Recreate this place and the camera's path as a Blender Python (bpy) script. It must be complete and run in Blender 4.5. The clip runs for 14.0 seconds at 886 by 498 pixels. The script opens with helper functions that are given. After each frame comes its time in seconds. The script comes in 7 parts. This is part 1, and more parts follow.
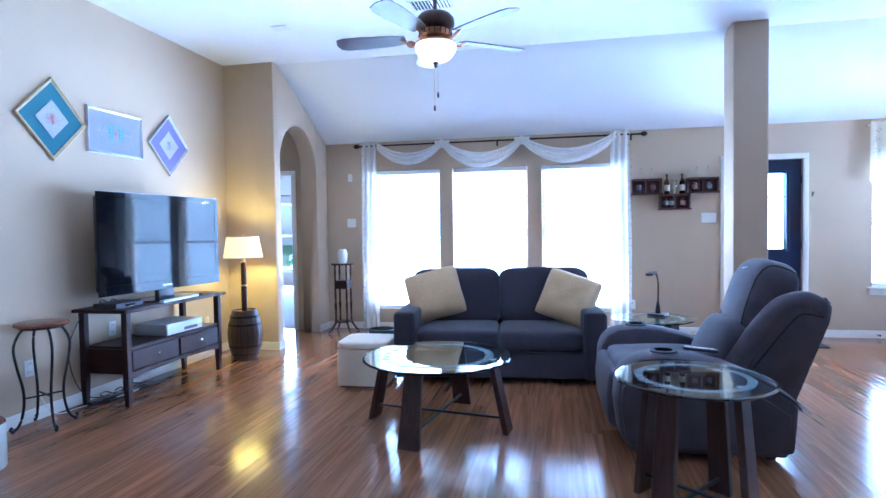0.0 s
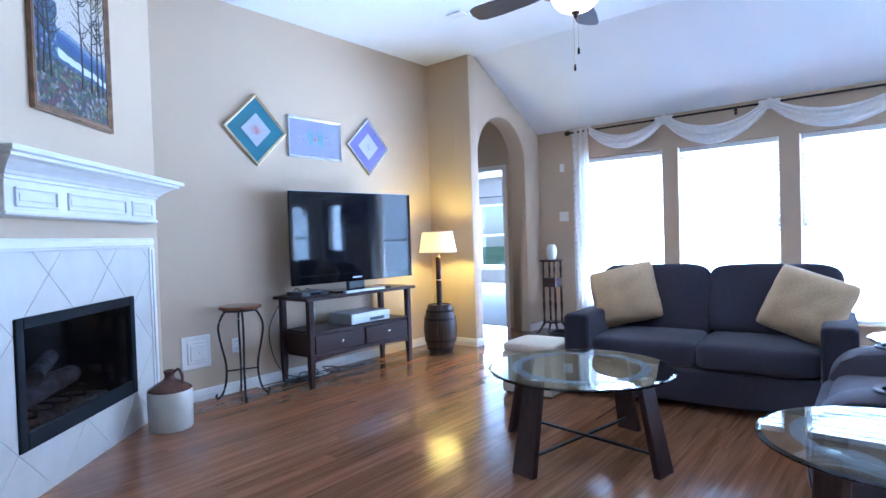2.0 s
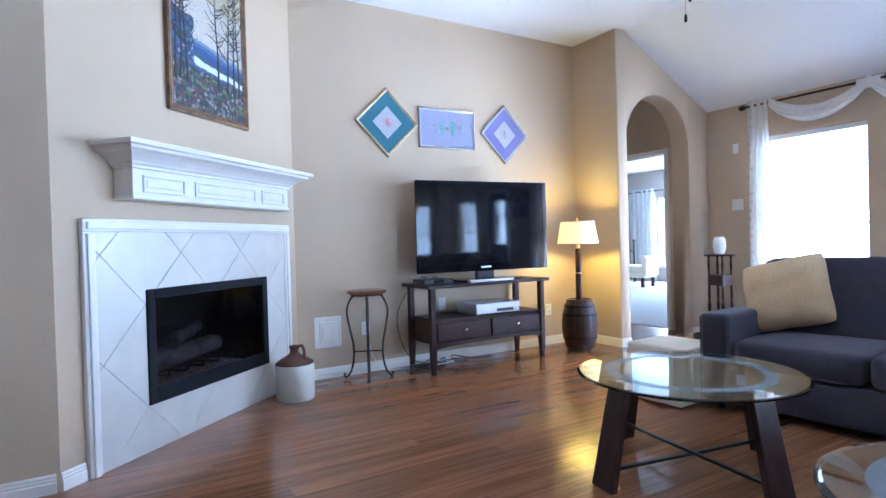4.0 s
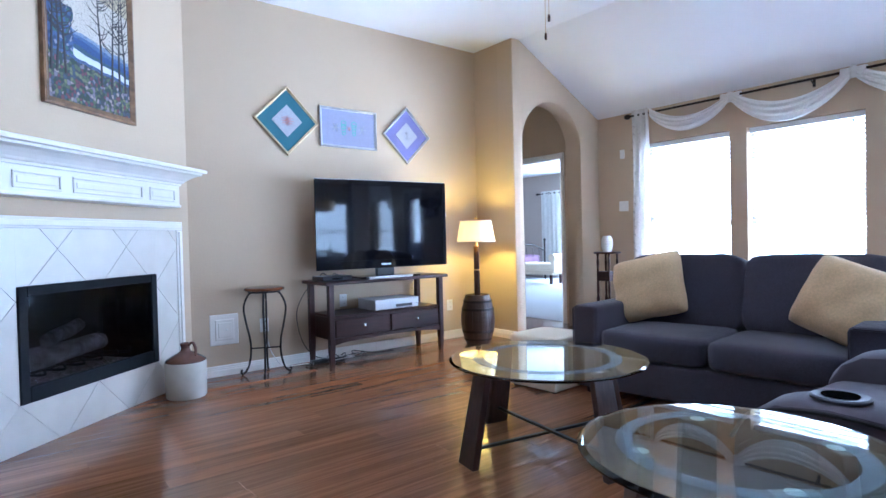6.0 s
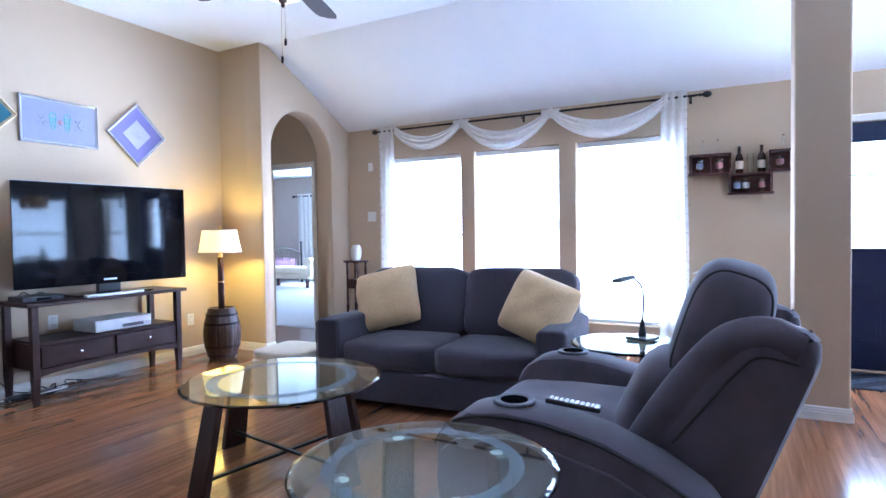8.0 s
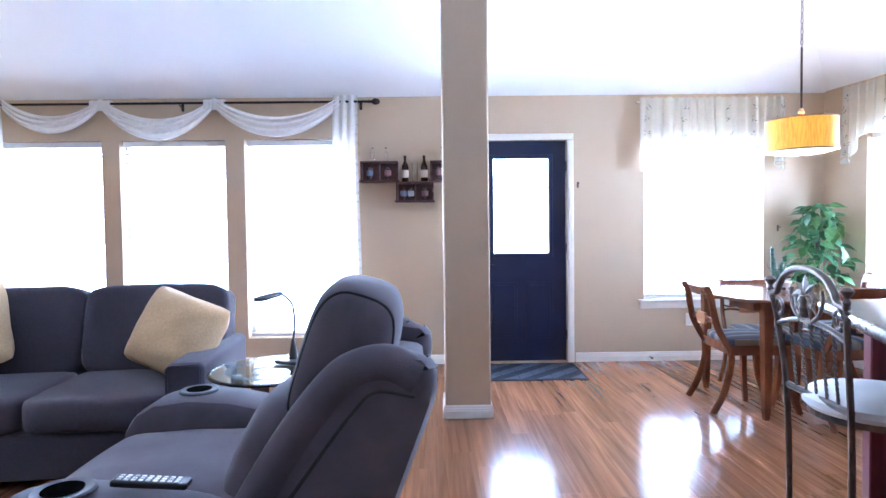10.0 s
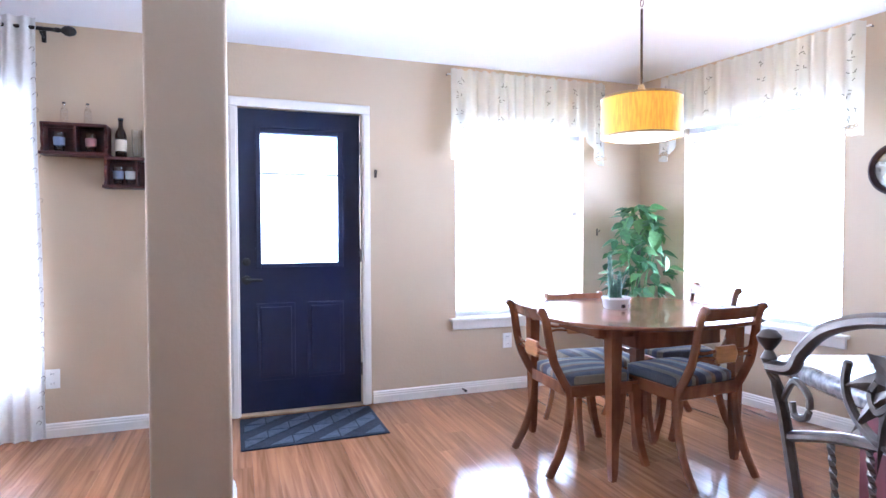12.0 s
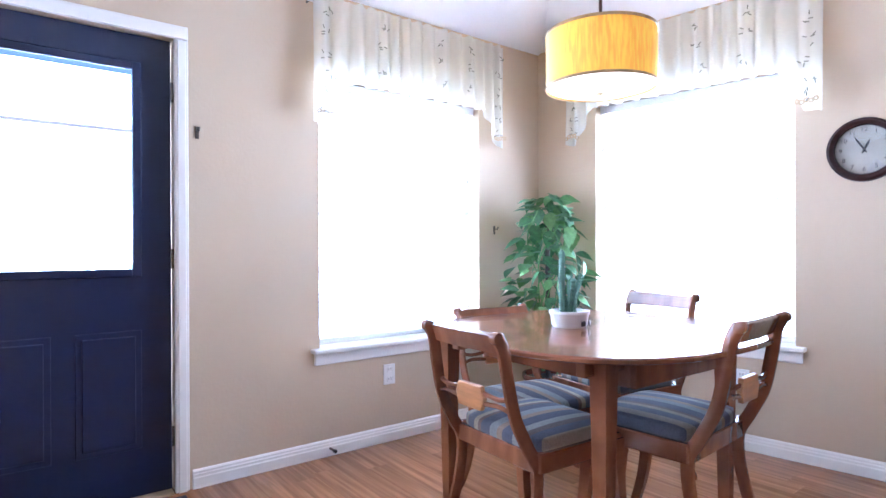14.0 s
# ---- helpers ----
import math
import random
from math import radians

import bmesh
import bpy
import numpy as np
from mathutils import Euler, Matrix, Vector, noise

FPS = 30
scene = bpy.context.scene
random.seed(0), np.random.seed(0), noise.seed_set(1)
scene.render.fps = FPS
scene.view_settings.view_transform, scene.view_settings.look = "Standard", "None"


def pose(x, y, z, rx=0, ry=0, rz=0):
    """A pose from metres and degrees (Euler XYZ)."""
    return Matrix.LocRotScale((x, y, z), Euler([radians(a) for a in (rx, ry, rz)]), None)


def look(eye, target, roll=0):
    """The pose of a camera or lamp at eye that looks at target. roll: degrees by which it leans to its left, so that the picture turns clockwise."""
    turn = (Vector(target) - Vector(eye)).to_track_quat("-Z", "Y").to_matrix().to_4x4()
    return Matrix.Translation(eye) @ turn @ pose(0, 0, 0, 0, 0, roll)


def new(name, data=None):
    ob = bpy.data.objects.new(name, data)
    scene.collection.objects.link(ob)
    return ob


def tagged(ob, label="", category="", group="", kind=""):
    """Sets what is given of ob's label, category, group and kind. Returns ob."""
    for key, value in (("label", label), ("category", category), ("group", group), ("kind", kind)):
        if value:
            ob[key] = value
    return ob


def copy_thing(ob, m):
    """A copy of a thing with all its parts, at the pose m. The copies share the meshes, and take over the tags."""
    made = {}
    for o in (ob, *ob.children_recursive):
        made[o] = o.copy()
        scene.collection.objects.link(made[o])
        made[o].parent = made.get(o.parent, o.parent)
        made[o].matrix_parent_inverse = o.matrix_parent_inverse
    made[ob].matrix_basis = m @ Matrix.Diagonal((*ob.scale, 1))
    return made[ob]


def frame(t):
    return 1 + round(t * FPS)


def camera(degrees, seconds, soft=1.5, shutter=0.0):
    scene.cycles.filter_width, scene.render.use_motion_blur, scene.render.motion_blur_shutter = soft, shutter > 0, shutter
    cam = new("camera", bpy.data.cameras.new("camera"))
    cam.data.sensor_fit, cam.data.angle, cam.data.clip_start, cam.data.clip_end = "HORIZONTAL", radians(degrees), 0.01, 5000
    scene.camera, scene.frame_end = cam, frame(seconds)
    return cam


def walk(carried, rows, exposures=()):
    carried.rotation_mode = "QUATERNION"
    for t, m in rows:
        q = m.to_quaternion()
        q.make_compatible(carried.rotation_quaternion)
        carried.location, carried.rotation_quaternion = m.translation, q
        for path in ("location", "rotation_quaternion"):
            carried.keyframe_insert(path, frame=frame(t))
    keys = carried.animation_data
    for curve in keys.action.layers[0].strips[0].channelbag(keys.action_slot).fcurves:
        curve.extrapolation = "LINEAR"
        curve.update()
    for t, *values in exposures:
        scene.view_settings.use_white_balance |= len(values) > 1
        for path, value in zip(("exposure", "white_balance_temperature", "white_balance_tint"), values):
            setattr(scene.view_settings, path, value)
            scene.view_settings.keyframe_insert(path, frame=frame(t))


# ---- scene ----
cam = camera(75.7, 14.0)

PATH = [
    (0, (0.062, -0.175, 1.29), (-0.333, 1.785, 1.222), -0.9),
    (0.5, (0.216, 0.054, 1.281), (-0.346, 1.972, 1.21), -1.2),
    (1, (0.379, 0.241, 1.28), (-0.365, 2.096, 1.214), -1.1),
    (1.5, (0.572, 0.449, 1.227), (-0.457, 2.164, 1.182), -1.9),
    (2, (0.684, 0.637, 1.189), (-0.587, 2.181, 1.148), -1.9),
    (2.5, (0.736, 0.858, 1.149), (-0.721, 2.228, 1.12), -2.0),
    (3, (0.8, 1.007, 1.128), (-0.809, 2.195, 1.091), -1.7),
    (3.2, (0.838, 1.058, 1.128), (-0.817, 2.18, 1.087), -1.6),
    (5.3, (1.092, 1.248, 1.006), (-0.637, 2.254, 0.986), -1.6),
    (5.5, (1.126, 1.263, 1.013), (-0.563, 2.334, 0.992), -1.5),
    (6, (1.223, 1.291, 1.076), (-0.344, 2.534, 1.039), -1.4),
    (6.5, (1.278, 1.326, 1.09), (-0.163, 2.712, 1.057), -1.7),
    (7, (1.329, 1.331, 1.132), (0.016, 2.839, 1.088), -1.5),
    (7.5, (1.365, 1.307, 1.208), (0.233, 2.954, 1.141), -1.0),
    (8, (1.375, 1.309, 1.194), (0.437, 3.074, 1.135), -0.9),
    (8.5, (1.396, 1.347, 1.224), (0.663, 3.207, 1.155), -0.7),
    (9, (1.431, 1.425, 1.231), (0.987, 3.374, 1.163), -0.4),
    (9.2, (1.464, 1.477, 1.225), (1.143, 3.45, 1.16), -0.5),
    (11.3, (1.777, 2.55, 1.238), (2.234, 4.496, 1.177), -0.1),
    (11.5, (1.819, 2.684, 1.228), (2.364, 4.607, 1.172), -0.0),
    (12, (1.962, 3.049, 1.207), (2.646, 4.927, 1.151), -0.2),
    (12.5, (2.055, 3.383, 1.195), (2.86, 5.213, 1.14), -0.2),
    (13, (2.116, 3.719, 1.198), (3.094, 5.463, 1.143), -0.1),
    (13.5, (2.187, 4.019, 1.138), (3.277, 5.696, 1.106), -0.2),
    (14, (2.193, 4.238, 1.095), (3.412, 5.823, 1.091), -0.2),
]
EXPOSURES = [(0, 0.46, 4180, 12), (1.5, 0.40, 4280, 12), (3, 0.36, 4600, 13), (5.5, 0.36, 4750, 13), (7.5, 0.46, 4680, 15), (9, 0.70, 4740, 17),
             (11.5, 0.75, 5060, 19), (12.5, 0.72, 5060, 20), (14, 0.64, 4980, 20)]
walk(cam, [(t, look(eye, aim, lean)) for t, eye, aim, lean in PATH], EXPOSURES)

# ---- light ----
world = bpy.data.worlds.new("world")
scene.world = world
world.use_nodes = True
wn = world.node_tree.nodes
sky = wn.new("ShaderNodeTexSky")
sky.sky_type = "NISHITA"
sky.sun_disc = False
sky.sun_elevation = radians(50)
sky.sun_rotation = radians(150)
world.node_tree.links.new(sky.outputs[0], wn["Background"].inputs[0])
wn["Background"].inputs[1].default_value = 0.12

sun_data = bpy.data.lights.new("sun", "SUN")
sun_data.energy, sun_data.angle, sun_data.color = 3.0, radians(0.6), (1.0, 0.95, 0.88)
sun = new("sun", sun_data)
sun.matrix_world = look((6, -14, 18), (0, 0, 0))


def window_lamp(name, m, width, height, watts, color=(0.78, 0.90, 1.0)):
    """An area lamp; in a window's opening it stands in for daylight."""
    d = bpy.data.lights.new(name, "AREA")
    d.shape, d.size, d.size_y, d.energy, d.color = "RECTANGLE", width, height, watts, color
    ob = new(name, d)
    ob.matrix_world = m
    return ob


DAY = 100.0  # watts per square metre of window
YW = 7.0  # face of the window wall
for cx in (-1.86, -0.78, 0.36):
    window_lamp("daylight", pose(cx, YW + 0.19, 1.15, -90, 0, 0), 0.94, 1.72, DAY * 0.62)
window_lamp("daylight", pose(4.07, YW + 0.19, 1.26, -90, 0, 0), 1.12, 1.40, DAY * 1.25)
window_lamp("daylight", pose(2.38, YW + 0.16, 1.425, -90, 0, 0), 0.54, 0.92, DAY * 0.5)
window_lamp("daylight", pose(5.518, 6.05, 1.29, -90, 0, -81.5), 1.14, 1.40, DAY * 1.25)
window_lamp("daylight", pose(-6.8, 12.72, 1.2, -90, 0, 0), 2.3, 1.6, DAY * 3.6)

# added, unseen lamps outside shine up through the windows to brighten the ceiling
window_lamp("ceiling_fill", pose(-0.75, 7.95, -0.1, 180, 0, 0), 3.6, 1.3, 2100, (0.90, 0.95, 1.0))
window_lamp("ceiling_fill", pose(4.05, 8.2, -0.1, 180, 0, 0), 1.6, 1.8, 480, (0.90, 0.95, 1.0))
window_lamp("ceiling_fill", pose(6.75, 6.0, -0.1, 180, 0, 0), 1.8, 1.6, 480, (0.90, 0.95, 1.0))


def bulb(name, place, watts, color, radius):
    d = bpy.data.lights.new(name, "POINT")
    d.energy, d.color, d.shadow_soft_size = watts, color, radius
    ob = new(name, d)
    ob.location = place
    return ob


WARM = (1.0, 0.72, 0.40)
bulb("bulb", (-3.11, 5.16, 1.14), 21, (1.0, 0.71, 0.11), 0.04)
bulb("bulb", (-0.715, 3.54, 2.435), 12, (1.0, 0.80, 0.55), 0.05)
bulb("bulb", (4.085, 5.66, 1.84), 12, WARM, 0.05)

# ---- mesh helpers ----
def thing(name, m, label, category, group="", kind=""):
    ob = new(name)
    ob.empty_display_size = 0.1
    ob.matrix_world = m
    return tagged(ob, label, category, group, kind)


def part(name, bm, material, parent=None, label="", smooth=False, m=None):
    me = bpy.data.meshes.new(name)
    bmesh.ops.recalc_face_normals(bm, faces=bm.faces)
    if smooth:
        for f in bm.faces:
            f.smooth = True
        for e in bm.edges:
            if len(e.link_faces) == 2 and e.calc_face_angle(0) > 0.7:
                e.smooth = False
    bm.to_mesh(me)
    bm.free()
    me.materials.append(material)
    ob = new(name, me)
    if parent is not None:
        ob.parent = parent
    if m is not None:
        ob.matrix_basis = m
    if label:
        ob["label"] = label
    return ob


def piece(name, me, parent, m, label="", kind=""):
    ob = new(name, me)
    ob.parent = parent
    ob.matrix_basis = m
    return tagged(ob, label, kind=kind)


def box(x0, x1, y0, y1, z0, z1, bevel=0.0, segs=2, bm=None):
    own = bmesh.new()
    bmesh.ops.create_cube(own, size=1)
    for v in own.verts:
        v.co = Vector((x0 + (v.co.x + 0.5) * (x1 - x0), y0 + (v.co.y + 0.5) * (y1 - y0), z0 + (v.co.z + 0.5) * (z1 - z0)))
    if bevel:
        bmesh.ops.bevel(own, geom=own.edges[:], offset=bevel, segments=segs, profile=0.5, affect="EDGES")
    return join(bm, own)


def join(bm, own, m=None):
    if m is not None:
        bmesh.ops.transform(own, matrix=m, verts=own.verts)
    if bm is None:
        return own
    me = bpy.data.meshes.new("temp")
    own.to_mesh(me)
    own.free()
    bm.from_mesh(me)
    bpy.data.meshes.remove(me)
    return bm


def lathe(profile, segs=32, bm=None, m=None, spin=360):
    """A turned body round z from (radius, height) pairs."""
    own = bmesh.new()
    rings = []
    for r, z in profile:
        if r < 1e-5:
            rings.append([own.verts.new((0, 0, z))])
        else:
            rings.append([own.verts.new((r * math.cos(2 * math.pi * i / segs), r * math.sin(2 * math.pi * i / segs), z)) for i in range(segs)])
    for a, b in zip(rings, rings[1:]):
        if len(a) == 1 and len(b) == 1:
            continue
        for i in range(segs):
            j = (i + 1) % segs
            if len(a) == 1:
                own.faces.new((a[0], b[i], b[j]))
            elif len(b) == 1:
                own.faces.new((a[i], a[j], b[0]))
            else:
                own.faces.new((a[i], a[j], b[j], b[i]))
    return join(bm, own, m)


def smooth_path(points, steps=6):
    """Points along a Catmull-Rom curve."""
    pts = [Vector(p) for p in points]
    full = [2 * pts[0] - pts[1]] + pts + [2 * pts[-1] - pts[-2]]
    out = []
    for i in range(1, len(full) - 2):
        a, b, c, d = full[i - 1:i + 3]
        for k in range(steps):
            u = k / steps
            out.append(0.5 * ((2 * b) + (c - a) * u + (2 * a - 5 * b + 4 * c - d) * u * u + (3 * b - a - 3 * c + d) * u ** 3))
    out.append(pts[-1])
    return out


def tube(points, radius, segs=8, bm=None, flat=1.0, up=(0, 0, 1), steps=6, twist=0.0, square=False):
    """A rod along a smooth path. radius: a number or one for each end; flat squeezes the section across up."""
    path = smooth_path(points, steps) if len(points) > 2 and steps > 1 else [Vector(p) for p in points]
    own = bmesh.new()
    rings = []
    n = len(path)
    for i, p in enumerate(path):
        way = (path[min(i + 1, n - 1)] - path[max(i - 1, 0)]).normalized()
        u0 = Vector(up)
        if abs(way.dot(u0)) > 0.95:
            u0 = Vector((1, 0, 0)) if abs(way.x) < 0.9 else Vector((0, 1, 0))
        side = way.cross(u0).normalized()
        top = side.cross(way)
        r = radius if not isinstance(radius, tuple) else radius[0] + (radius[1] - radius[0]) * i / (n - 1)
        ring = []
        for k in range(segs):
            a = 2 * math.pi * (k + 0.5) / segs + twist * i / n
            ring.append(own.verts.new(p + side * (r * math.cos(a)) + top * (r * flat * math.sin(a))))
        rings.append(ring)
    for a, b in zip(rings, rings[1:]):
        for k in range(segs):
            own.faces.new((a[k], a[(k + 1) % segs], b[(k + 1) % segs], b[k]))
    own.faces.new(rings[0][::-1])
    own.faces.new(rings[-1])
    return join(bm, own)


def prism(outline, depth, bm=None, m=None, bevel=0.0):
    """An outline of (x, z) pairs pushed along y by depth."""
    own = bmesh.new()
    a = [own.verts.new((x, 0, z)) for x, z in outline]
    b = [own.verts.new((x, depth, z)) for x, z in outline]
    own.faces.new(a)
    own.faces.new(b[::-1])
    n = len(a)
    for i in range(n):
        own.faces.new((a[i], b[i], b[(i + 1) % n], a[(i + 1) % n]))
    if bevel:
        bmesh.ops.recalc_face_normals(own, faces=own.faces)
        bmesh.ops.bevel(own, geom=[e for e in own.edges if e.calc_face_angle(0) > 0.3], offset=bevel, segments=2, profile=0.5, affect="EDGES")
    return join(bm, own, m)


def cushion(w, d, h, puff=0.25, bm=None, m=None, n=10, lump=0.0, seed=0):
    """A stuffed block centred on its base, with domed faces and soft corners."""
    own = bmesh.new()
    bmesh.ops.create_cube(own, size=2)
    bmesh.ops.subdivide_edges(own, edges=own.edges[:], cuts=n, use_grid_fill=True)
    for v in own.verts:
        x, y, z = v.co
        q = 8.0
        k = (abs(x) ** q + abs(y) ** q + abs(z) ** q) ** (1 / q)
        s = max(abs(x), abs(y), abs(z)) / k
        x, y, z = x * s, y * s, z * s
        dome = (1 - x * x) * (1 - y * y)
        z *= 1 + puff * dome
        y *= 1 + 0.06 * (1 - x * x) * (1 - z * z)
        p = Vector((x * w / 2, y * d / 2, z * h / 2 + h / 2))
        if lump:
            p += lump * noise.noise_vector(p * 6 + Vector((seed, 0, 0)))
        v.co = p
    return join(bm, own, m)


def pillow(w, h, t, seed=0, n=18):
    """A throw pillow standing in the xz plane, pinched at its edges and corners."""
    own = bmesh.new()
    front, back = {}, {}
    for i in range(n + 1):
        for j in range(n + 1):
            u, v = 2 * i / n - 1, 2 * j / n - 1
            x = u * w / 2 * (1 - 0.05 * (1 - abs(v) ** 1.6) * abs(u) ** 2)
            z = v * h / 2 * (1 - 0.05 * (1 - abs(u) ** 1.6) * abs(v) ** 2)
            x, z = x * (1 - 0.07 * (u * v) ** 4), z * (1 - 0.07 * (u * v) ** 4)
            b = t / 2 * ((1 - u ** 4) * (1 - v ** 4)) ** 0.55
            w0 = 0.020 * noise.noise(Vector((u * 2.2 + seed, v * 2.2, 1.3)))
            rim = i in (0, n) or j in (0, n)
            front[i, j] = own.verts.new((x, -b + w0, z + h / 2))
            back[i, j] = front[i, j] if rim else own.verts.new((x, b + w0, z + h / 2))
    for i in range(n):
        for j in range(n):
            own.faces.new((front[i, j], front[i + 1, j], front[i + 1, j + 1], front[i, j + 1]))
            q = (back[i, j + 1], back[i + 1, j + 1], back[i + 1, j], back[i, j])
            if len(set(q)) == 4 and not all(k in front.values() for k in q):
                own.faces.new(q)
    return own


def puff(w, d, h, e=0.6, m=Matrix(), seed=0):
    """A plump stuffed pad: a rounded box without flat sides."""
    own = bmesh.new()
    bmesh.ops.create_uvsphere(own, u_segments=36, v_segments=26, radius=1)
    sh = lambda c: math.copysign(abs(c) ** e, c)
    for v in own.verts:
        c = v.co.copy()
        n = 1 + 0.035 * noise.noise(c * 1.7 + Vector((seed, 0, 0)))
        v.co = m @ Vector((sh(c.x) * w / 2 * n, sh(c.y) * d / 2 * n, sh(c.z) * h / 2 * n))
    return own


def puff_seam(w, d, h, e, m, seed, cut, r=0.005):
    """A stitched welt running round a puff at one cut across its width."""
    sh = lambda c: math.copysign(abs(c) ** e, c)
    pts, k = [], math.sqrt(1 - cut * cut)
    for i in range(41):
        a = 2 * math.pi * i / 40
        c = Vector((cut, k * math.cos(a), k * math.sin(a)))
        n = 1 + 0.035 * noise.noise(c * 1.7 + Vector((seed, 0, 0)))
        pts.append(m @ Vector((sh(c.x) * w / 2 * n, sh(c.y) * d / 2 * n, sh(c.z) * h / 2 * n)))
    return tube(pts, r, 6, steps=1)


def sheet(f, nu, nv, thick=0.0):
    """A surface f(u, v) over the unit square, given a thickness."""
    own = bmesh.new()
    grid = [[own.verts.new(f(i / nu, j / nv)) for j in range(nv + 1)] for i in range(nu + 1)]
    for i in range(nu):
        for j in range(nv):
            own.faces.new((grid[i][j], grid[i + 1][j], grid[i + 1][j + 1], grid[i][j + 1]))
    if thick:
        bmesh.ops.recalc_face_normals(own, faces=own.faces)
        bmesh.ops.solidify(own, geom=own.faces[:], thickness=thick)
    return own


# ---- materials ----
def material(name, color, rough=0.6, metal=0.0, vary=0.0, scale=8.0, bump=0.0, bump_scale=80.0, spec=0.5, sheen=0.0, color2=None, stretch=(1, 1, 1), coat=0.0):
    """Base colour with broad and fine variation, and fine relief, in object space."""
    mt = bpy.data.materials.new(name)
    mt.use_nodes = True
    nt = mt.node_tree
    b = nt.nodes["Principled BSDF"]
    b.inputs["Base Color"].default_value = (*color, 1)
    b.inputs["Roughness"].default_value = rough
    b.inputs["Metallic"].default_value = metal
    b.inputs["Specular IOR Level"].default_value = spec
    b.inputs["Sheen Weight"].default_value = sheen
    b.inputs["Coat Weight"].default_value = coat
    tc = nt.nodes.new("ShaderNodeTexCoord")
    mp = nt.nodes.new("ShaderNodeMapping")
    mp.inputs["Scale"].default_value = stretch
    nt.links.new(tc.outputs["Object"], mp.inputs[0])
    if vary or color2:
        n1 = nt.nodes.new("ShaderNodeTexNoise")
        n1.inputs["Scale"].default_value, n1.inputs["Detail"].default_value = scale, 8
        nt.links.new(mp.outputs[0], n1.inputs[0])
        mix = nt.nodes.new("ShaderNodeMix")
        mix.data_type = "RGBA"
        dark = color2 or tuple(c * (1 - vary) for c in color)
        light = color if color2 else tuple(min(1, c * (1 + vary)) for c in color)
        mix.inputs[6].default_value, mix.inputs[7].default_value = (*dark, 1), (*light, 1)
        ramp = nt.nodes.new("ShaderNodeMapRange")
        ramp.inputs[1].default_value, ramp.inputs[2].default_value = 0.3, 0.7
        nt.links.new(n1.outputs[0], ramp.inputs[0])
        nt.links.new(ramp.outputs[0], mix.inputs[0])
        nt.links.new(mix.outputs[2], b.inputs["Base Color"])
        rr = nt.nodes.new("ShaderNodeMapRange")
        rr.inputs[3].default_value, rr.inputs[4].default_value = max(0.02, rough * 0.85), min(1, rough * 1.12)
        nt.links.new(n1.outputs[0], rr.inputs[0])
        nt.links.new(rr.outputs[0], b.inputs["Roughness"])
    if bump:
        n2 = nt.nodes.new("ShaderNodeTexNoise")
        n2.inputs["Scale"].default_value, n2.inputs["Detail"].default_value = bump_scale, 4
        nt.links.new(mp.outputs[0], n2.inputs[0])
        bp = nt.nodes.new("ShaderNodeBump")
        bp.inputs["Strength"].default_value, bp.inputs["Distance"].default_value = bump, 0.004
        nt.links.new(n2.outputs[0], bp.inputs["Height"])
        nt.links.new(bp.outputs[0], b.inputs["Normal"])
    return mt


